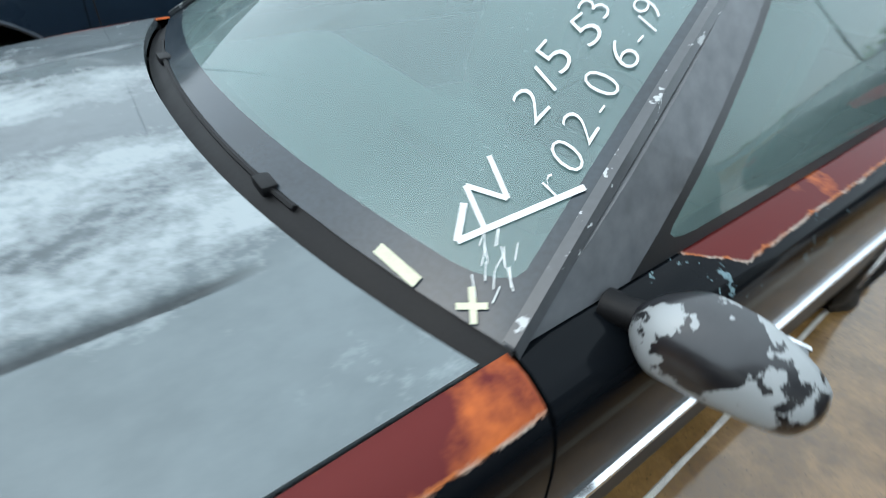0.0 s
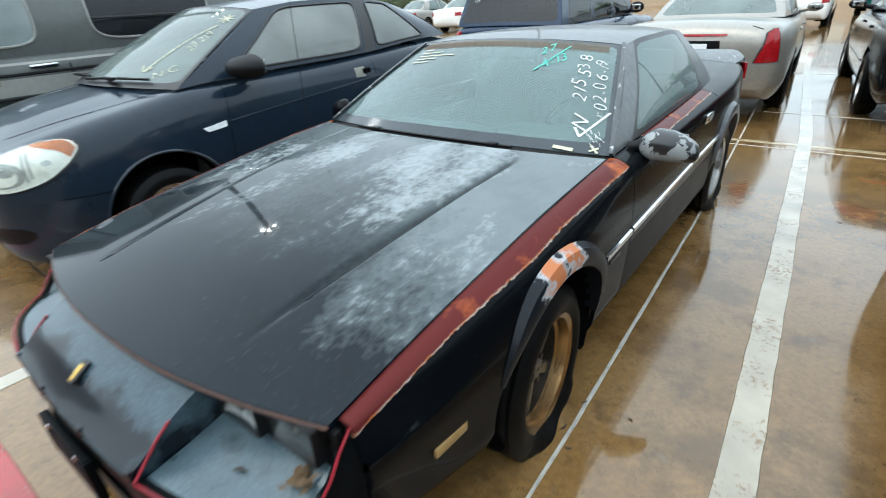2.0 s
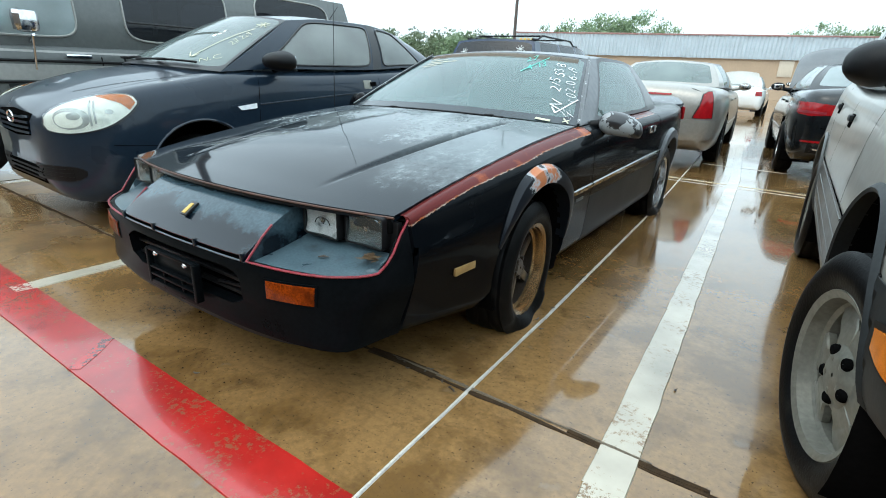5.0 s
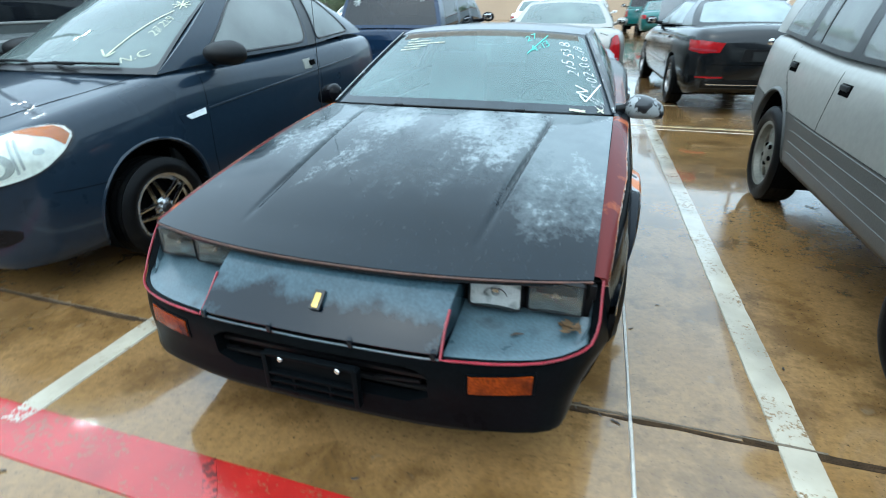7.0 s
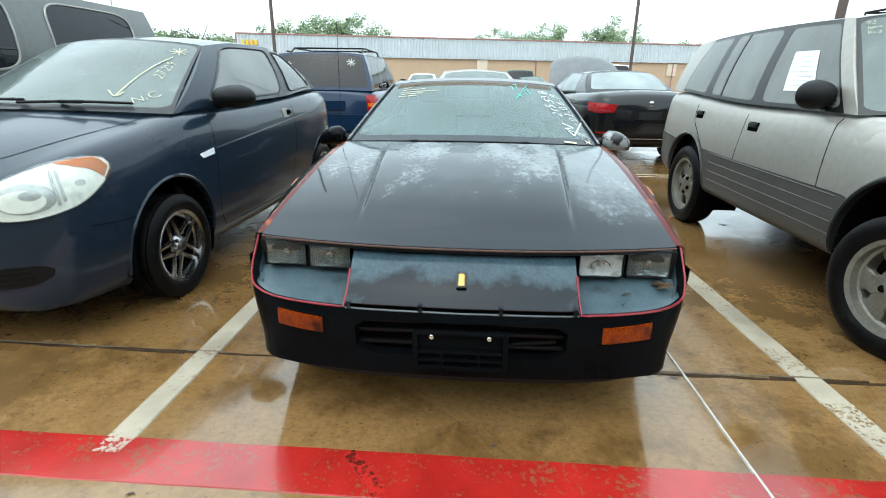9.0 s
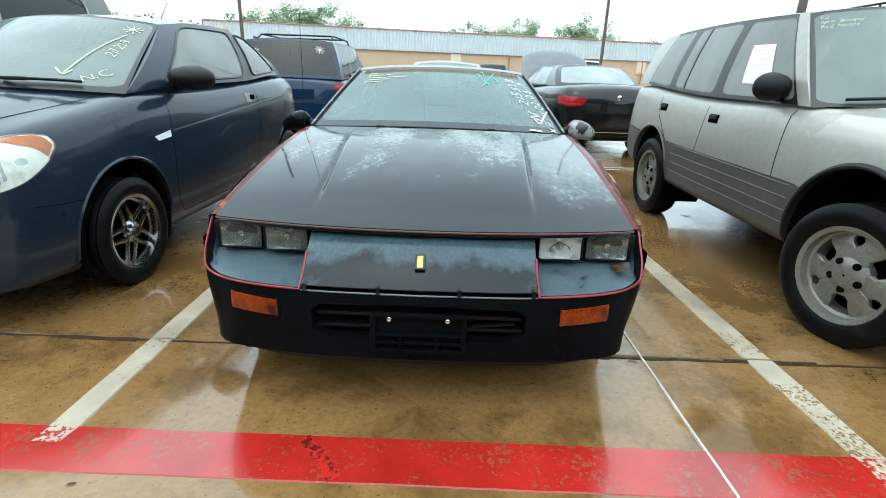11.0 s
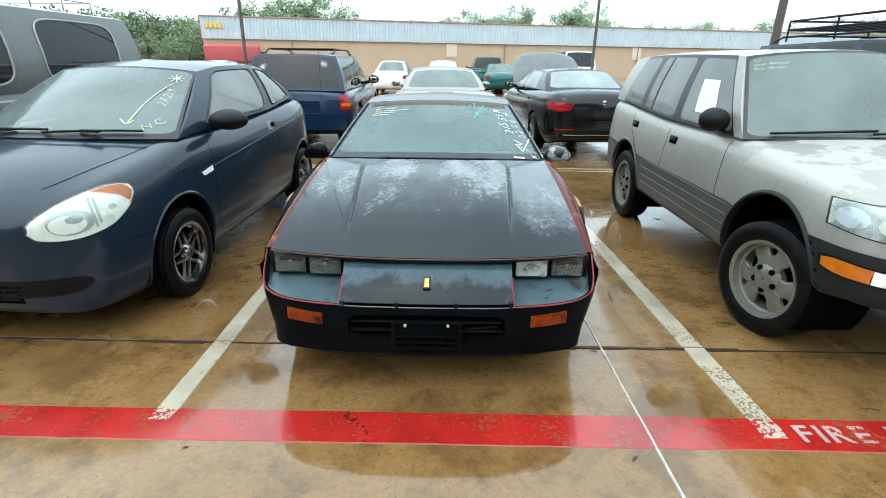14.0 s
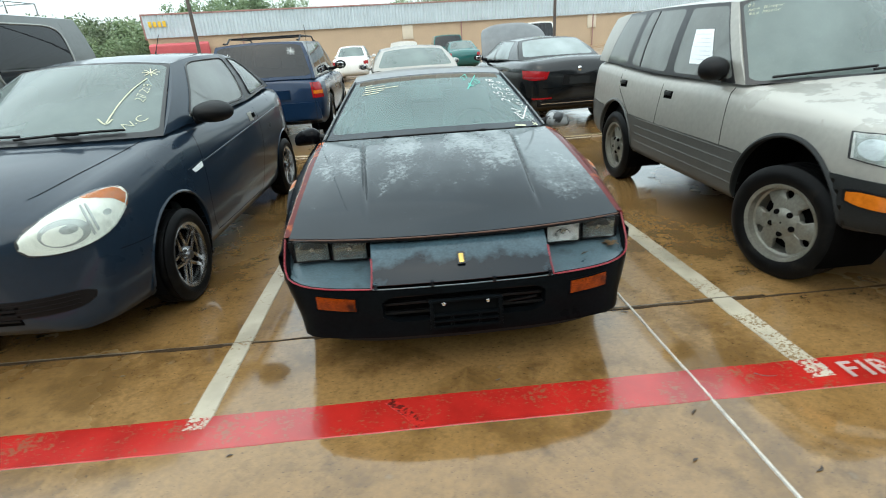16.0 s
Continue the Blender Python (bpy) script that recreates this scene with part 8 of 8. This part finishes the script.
for s in (-1, 1):
    part("paint_band", skin(lambda a, b: VS.on_side(a, b, s, 0.003), [(0.1, 0.86), (5.6, 0.88)], [(0.1, 1.0), (5.6, 1.02)], 60, 3, 0.002), M_VANLIGHT, van, "silver-grey paint band")
    part("dark_band", skin(lambda a, b: VS.on_side(a, b, s, 0.003), [(1.36, 0.66), (3.98, 0.68)], [(1.32, 0.83), (3.98, 0.85)], 40, 3, 0.002), M_VANDARK, van, "black paint band")
    part("pin_band", skin(lambda a, b: VS.on_side(a, b, s, 0.003), [(0.12, 1.105), (5.55, 1.125)], [(0.12, 1.125), (5.55, 1.145)], 50, 1, 0.002), M_VANLIGHT, van, "thin silver paint line")
    for z in (0.84, 1.03):
        bm = bmesh.new()
        tube(bm, [VS.on_side(y, z + 0.004 * y, s, 0.004) for y in np.linspace(0.1, 5.6, 40)], 0.012, 6)
        part("body_moulding", bm, M_MATTE, van)
    arch_lip(van, 0.92, 0.38, 0.44, VS.side_x, M_VANLIGHT, 0.05, 0.012)
    arch_lip(van, 4.42, 0.38, 0.44, VS.side_x, M_VANLIGHT, 0.05, 0.012)
    for yy in (0.90, 2.12):
        seam(VS, [(yy, 1.16), (yy + (0.02 if yy > 1 else 0.35), 0.45)], s, van, 0.012)
    bm = bmesh.new()
    box(bm, (0.03, 0.22, 0.035), VS.on_side(1.92, 1.09, s, 0.02), 0.012)
    part("door_handle", bm, M_CHROME, van)
    bm = bmesh.new()
    box(bm, (0.12, 0.21, 0.19), (s * 1.18, 1.50, 1.37), 0.055, Matrix.Rotation(radians(30 * s), 3, "Z"))
    tube(bm, [(s * 0.96, 1.56, 1.20), (s * 1.18, 1.54, 1.26)], 0.014, 8)
    tube(bm, [(s * 1.0, 1.56, 0.96), (s * 1.16, 1.54, 1.26)], 0.010, 8)
    part("door_mirror", bm, M_CHROME, van, "chrome swing-out door mirror")
bm = bmesh.new()
for x in (-0.6, 0.6):
    tube(bm, [(x, 3.0, 2.16), (x, 5.3, 2.16)], 0.014, 6)
for y in np.linspace(3.0, 5.3, 6):
    tube(bm, [(-0.6, y, 2.16), (0.6, y, 2.16)], 0.01, 6)
    for x in (-0.6, 0.6):
        tube(bm, [(x, y, 2.03), (x, y, 2.16)], 0.01, 6)
part("roof_rack", bm, M_CHROME, van, "thin steel roof rack")
bm = bmesh.new()
box(bm, (1.9, 0.14, 0.18), (0, -0.05, 0.5), 0.04)
part("bumper", bm, M_CHROME, van)
bm = bmesh.new()
box(bm, (1.2, 0.03, 0.26), (0, 0.0, 0.86), 0.02)
part("grille", bm, M_MATTE, van)
for s in (-1, 1):
    bm = bmesh.new()
    box(bm, (0.22, 0.04, 0.2), (s * 0.74, 0.03, 0.86), 0.03)
    part("headlamp", bm, M_LAMP, van)

# ---- cars further back ----
FAR = [
    ("white_sedan", "white sedan with open boot lid, far back in the car park", -0.2, 20.5, M_WHITECAR, 1.43), ("white_sedan", "white sedan parked far back", -2.67, 22.0, M_WHITECAR, 1.5),
    ("teal_sedan", "teal green sedan parked far back", 2.65, 23.5, M_GREEN, 1.42), ("white_sedan", "pale sedan parked far back", 6.4, 26, M_WHITECAR, 1.42),
]
FAR += [("white_sedan", "white sedan parked beyond the van", -13.8, 20.0, M_WHITECAR, 1.42), ("silver_sedan", "silver sedan parked beyond the van", -16.8, 20.4, M_CADDY, 1.44), ("white_sedan", "white sedan parked beyond the navy car", -10.9, 21.0, M_WHITECAR, 1.42)]
for nm, lb, x, y, mm, rf in FAR:
    car, sh, _ = sedan(nm, lb, tail_at(x, y, 4.6, 0), mm, 4.6, 0.88, 0.88, 0.98, rf, (0.9, 3.55), 0.31, cabin_y=(1.25, 3.75))
    for s in (-1, 1):
        tail_lamp(sh, car, [(32, 0.72), (46, 0.72)], [(32, 0.86), (46, 0.88)], s)
    if "open boot" in lb:
        bm = bmesh.new()
        rows = []
        for u in np.linspace(-1, 1, 13):
            rows.append([Vector((u * (0.66 - 0.12 * k), 3.75 + 0.25 * k, 1.02 + 0.62 * k - 0.15 * k * k + 0.06 * (1 - u * u) * k)) for k in np.linspace(0, 1, 7)])
        grid(bm, rows)
        part("boot_lid", bm, mm, car, "raised boot lid")
tsuv, TS, _ = wagon("teal_wagon", "teal green minivan parked far back", tail_at(2.15, 26.5, 4.6), M_GREEN, 4.6, 0.93, 1.08, 1.75, (0.9, 3.7), 0.34, rails=False)
wvan, WS2, _ = wagon("white_van", "white cargo van parked far back", tail_at(7.2, 27, 5.2), M_WHITECAR, 5.2, 1.0, 1.2, 2.1, (0.9, 4.1), 0.36, rails=False)
for c, sh in ((tsuv, TS), (wvan, WS2)):
    for s in (-1, 1):
        tail_lamp(sh, c, [(40, 0.72), (46, 0.72)], [(40, 1.0), (46, 1.0)], s)
bm = bmesh.new()
rows = []
for u in np.linspace(-1, 1, 21):
    top = 1 - 0.10 * abs(u) ** 4
    rows.append([Vector((u * (0.80 - 0.10 * k * k - 0.9 * max(0, k - 0.8) ** 2), 1.32 - 0.10 * k - 0.42 * k * k, 0.96 + top * (0.80 * k - 0.06 * k * k) + 0.05 * (1 - u * u))) for k in np.linspace(0, 1, 13)])
grid(bm, rows)
ret = bmesh.ops.extrude_edge_only(bm, edges=[e for e in bm.edges if e.is_boundary])
for v in [g for g in ret["geom"] if isinstance(g, bmesh.types.BMVert)]:
    v.co.y -= 0.03
part("raised_hood", bm, mat("dusty_dark_grey_paint", (0.11, 0.118, 0.125), 0.4, coat=0.2, vary=0.2), bmw, "raised dark grey hood")

# ---- building ----
B0, B1 = Vector((-21.6, 45.1, 0)), Vector((93.1, 73.8, 0))
bd = (B1 - B0).normalized()
BM = Matrix.Translation(B0) @ Matrix.Rotation(math.atan2(bd.y, bd.x), 4, "Z")
BL = (B1 - B0).length
build = thing("warehouse", "long tan warehouse with pale blue ribbed metal fascia", "building", BM, kind="structure")
bm = bmesh.new()
box(bm, (BL, 14, 3.2), (BL / 2, 7, 1.6), 0)
part("wall", bm, M_WALL, build, smooth=False)
bm = bmesh.new()
n = int(BL / 0.3)
rows = []
for i in range(n * 4 + 1):
    x = BL * i / (n * 4)
    d = -0.24 if i % 4 in (0, 1) else -0.18
    rows.append([(x, d, 3.10), (x, d - 0.06, 4.86)])
grid(bm, rows)
part("metal_fascia", bm, M_METALSIDING, build, "pale blue ribbed metal fascia", smooth=False)
bm = bmesh.new()
box(bm, (BL + 0.2, 0.3, 0.12), (BL / 2, -0.2, 4.90), 0.02)
box(bm, (0.2, 13, 1.9), (-0.1, 6.6, 3.95), 0)
part("roof_trim", bm, M_REDTRIM, build)
bm = bmesh.new()
box(bm, (BL, 14, 0.2), (BL / 2, 7.1, 4.72), 0)
part("roof", bm, M_METALSIDING, build, smooth=False)
for x in (22.5, 42.9, 63.3):
    bm = bmesh.new()
    box(bm, (1.05, 0.12, 1.25), (x, -0.03, 2.42), 0.03)
    part("door_panel", bm, M_DOORPANEL, build)
for x in (7.5, 28, 43):
    bm = bmesh.new()
    tube(bm, [(x, -0.12, 0), (x, -0.12, 3.1)], 0.06, 8)
    part("downpipe", bm, M_REDTRIM, build)
bm = bmesh.new()
box(bm, (4.6, 0.9, 1.3), (2.4, -0.55, 1.95), 0.12, Matrix.Rotation(radians(12), 3, "X"))
part("awning", bm, M_AWNING, build, "faded red awning")
for k in range(4):
    bm = bmesh.new()
    box(bm, (0.24, 0.06, 0.45), (0.5 + 0.36 * k, -0.32, 4.15), 0.02)
    part("sign_bar", bm, M_YELLOW, build)


# ---- lamp posts ----
def lamp_post(x, y, h, r=0.09, heads=2, lit=True, turn=0.0, reach=0.75):
    m = Matrix.Translation((x, y, 0)) @ Matrix.Rotation(radians(turn), 4, "Z")
    post = thing("lamp_post", "tall weathered steel lamp post with floodlight heads" if heads else "tall thin weathered steel post behind the parked cars", "lamp post", m, "car park lamp posts")
    bm = bmesh.new()
    tube(bm, [(0, 0, 0), (0, 0, h)], [r, r * 0.7], 10)
    box(bm, (0.5, 0.5, 0.7), (0, 0, 0.35), 0.05)
    part("pole", bm, M_POLE, post)
    for k in range(heads):
        a = 2 * math.pi * k / heads
        c = Vector((reach * math.cos(a), reach * math.sin(a), h - 0.1))
        bm = bmesh.new()
        tube(bm, [(0, 0, h - 0.15), c], 0.035, 8)
        box(bm, (0.82 * reach, 0.56 * reach, 0.2), c, 0.05, Matrix.Rotation(a, 3, "Z"))
        head = part("lamp_head", bm, M_POLE, post)
        if lit:
            bm = bmesh.new()
            box(bm, (0.5 * reach, 0.32 * reach, 0.03), c + Vector((0, 0, -0.11)), 0.01, Matrix.Rotation(a, 3, "Z"))
            part("lamp_glass", bm, M_LAMPHEAD, head, "lit lamp glass")
    return post


lamp_post(-9.0, 4.3, 6.8, 0.10, 4, True, 60, 0.17)
lamp_post(-6.63, 15.4, 8.5, 0.06, 0, False)
lamp_post(5.51, 18.2, 9.0, 0.062, 0, False)
lamp_post(8.20, 11.5, 7.5, 0.11, 4, False)


# ---- trees behind ----
def tree(x, y, h, spread, material, seed, label, stem=0.3):
    rnd = random.Random(seed)
    t = thing("tree", label, "tree", Matrix.Translation((x, y, 0)), "trees behind the warehouse")
    bm = bmesh.new()
    th = h * stem
    tube(bm, [(0, 0, 0), (0.1, 0, th * 0.6), (0.0, 0.2, th)], [h * 0.035, h * 0.026, h * 0.02], 8)
    tips = []
    for k in range(9):
        a, el = 2 * math.pi * k / 9 + rnd.uniform(-0.3, 0.3), rnd.uniform(0.4, 1.2)
        d = Vector((math.cos(a) * math.cos(el), math.sin(a) * math.cos(el), math.sin(el)))
        L = rnd.uniform(0.28, 0.5) * h
        p0 = Vector((0, 0.15, th * rnd.uniform(0.75, 1)))
        p1 = p0 + d * L * 0.5 + Vector((0, 0, 0.05 * h))
        p2 = p0 + d * L + Vector((0, 0, 0.05 * h))
        tube(bm, [p0, p1, p2], [h * 0.014, h * 0.009, h * 0.003], 6)
        tips += [p1, p2]
    part("trunk", bm, M_BARK, t)
    bm = bmesh.new()
    verts, faces = [], []
    for c in tips + [Vector((rnd.gauss(0, spread * 0.3), rnd.gauss(0, spread * 0.3), th + rnd.uniform(-0.05, 0.62) * h)) for _ in range(22 if stem > 0.4 else 40)]:
        rc = rnd.uniform(0.08, 0.15) * h
        for _ in range(110):
            d = Vector((rnd.gauss(0, 1), rnd.gauss(0, 1), rnd.gauss(0, 0.8))).normalized() * rc * rnd.uniform(0.35, 1.1)
            p = c + d
            s = rnd.uniform(0.011, 0.025) * h
            u = Vector((rnd.gauss(0, 1), rnd.gauss(0, 1), rnd.gauss(0, 1))).normalized()
            w = u.orthogonal().normalized() * s
            u = u * s
            i = len(verts)
            verts += [p - u, p + w * 0.6, p + u, p - w * 0.6]
            faces.append((i, i + 1, i + 2, i + 3))
    me = bpy.data.meshes.new("crown")
    me.from_pydata([tuple(v) for v in verts], [], faces)
    me.materials.append(material)
    bm.free()
    ob = new("crown", me)
    ob.parent = t
    return t


ROW = [(-0.36, 7.3), (-0.32, 8.2), (-0.28, 8.5), (-0.24, 8.3), (-0.20, 8.0), (-0.17, 7.2), (-0.05, 6.6), (0.03, 7.2), (0.07, 8.0), (0.10, 7.7), (0.135, 9.0), (0.16, 8.2), (0.215, 7.7), (0.25, 9.2), (0.28, 8.7), (0.32, 7.7), (0.38, 7.2), (0.43, 7.6), (0.47, 7.6), (0.51, 7.4), (0.55, 7.8), (0.60, 8.0), (0.66, 7.5), (0.72, 8.4), (0.80, 9.0), (0.90, 9.0)]
rnd = random.Random(4)
for k, (m, h) in enumerate(ROW):
    h -= 0.7
    y = 70 / (1 - 0.25 * m) + rnd.uniform(-2, 3)
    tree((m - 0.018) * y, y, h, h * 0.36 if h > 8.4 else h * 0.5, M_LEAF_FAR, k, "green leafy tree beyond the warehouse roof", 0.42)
for k, (x, y, h) in enumerate(((-46, 96, 10.5), (-52, 100, 11.5), (-58, 96, 11), (-66, 100, 12), (-74, 98, 11), (-82, 102, 12.5), (-92, 98, 11), (-41.5, 84, 4.6), (-48, 80, 5.0), (-104, 96, 12), (-55, 82, 5.4), (-118, 88, 12), (-130, 74, 11), (-66, 82, 6), (-40, 92, 9), (-76, 80, 6), (-43, 98, 10), (-49, 94, 9.5), (-55, 92, 10), (-62, 92, 10), (-45, 88, 7), (-38, 88, 4.2), (-52, 84, 4.4), (-59, 85, 4.8), (-66, 86, 4.6), (-73, 85, 5.0), (-80, 86, 4.6), (-88, 85, 5.0), (-96, 84, 5.0), (-105, 82, 5.2), (-114, 78, 5.2), (-40, 86, 3.6), (-44, 83, 3.4))):
    x, y, h = x * 0.6 - 1.6, y * 0.6, h * 0.68
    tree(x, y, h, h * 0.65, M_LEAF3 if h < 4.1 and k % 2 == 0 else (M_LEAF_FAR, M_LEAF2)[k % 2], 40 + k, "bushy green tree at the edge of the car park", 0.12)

# ---- unseen wall added behind the camera to darken what the car fronts mirror ----
bm = bmesh.new()
box(bm, (90, 0.4, 5.0), (0, -10.5, 2.5), 0.02)
tagged(part("unseen_wall_south", bm, M_DARKWALL, smooth=False), "unseen plain brown wall added behind the camera to darken reflections", "wall", "", "structure")

# ---- litter on the wet concrete ----
rnd = random.Random(9)
for k in range(96):
    x, y = rnd.uniform(-3.2, 3.0), rnd.uniform(-1.2, 4.2)
    if k >= 84:
        x, y = rnd.gauss(0.84, 0.16), rnd.gauss(0.402, 0.018)
    elif abs(x) < 0.95 and y > 0.15:
        continue
    bm = bmesh.new()
    a = rnd.uniform(0, 6.3)
    L = rnd.choice((0.010, 0.014, 0.02, 0.05)) if k < 84 else rnd.uniform(0.006, 0.02)
    p = [Vector((x + L * u * math.cos(a + 0.3 * u), y + L * u * math.sin(a + 0.3 * u), 0.004)) for u in np.linspace(-1, 1, 5)]
    flat_k = 0.35 if L < 0.05 else 1.0
    tube(bm, p, [0.002, 0.004 if L < 0.05 else 0.0025, 0.005 if L < 0.05 else 0.0025, 0.004 if L < 0.05 else 0.002, 0.0012], 5)
    for v in bm.verts:
        v.co.z = 0.004 + (v.co.z - 0.004) * flat_k
    tagged(part("twig" if L > 0.05 else "leaf_scrap", bm, M_TWIG), "dark wet scrap of twig on the concrete" if L > 0.05 else "dark wet scrap of leaf on the concrete", "litter", "litter on the concrete")
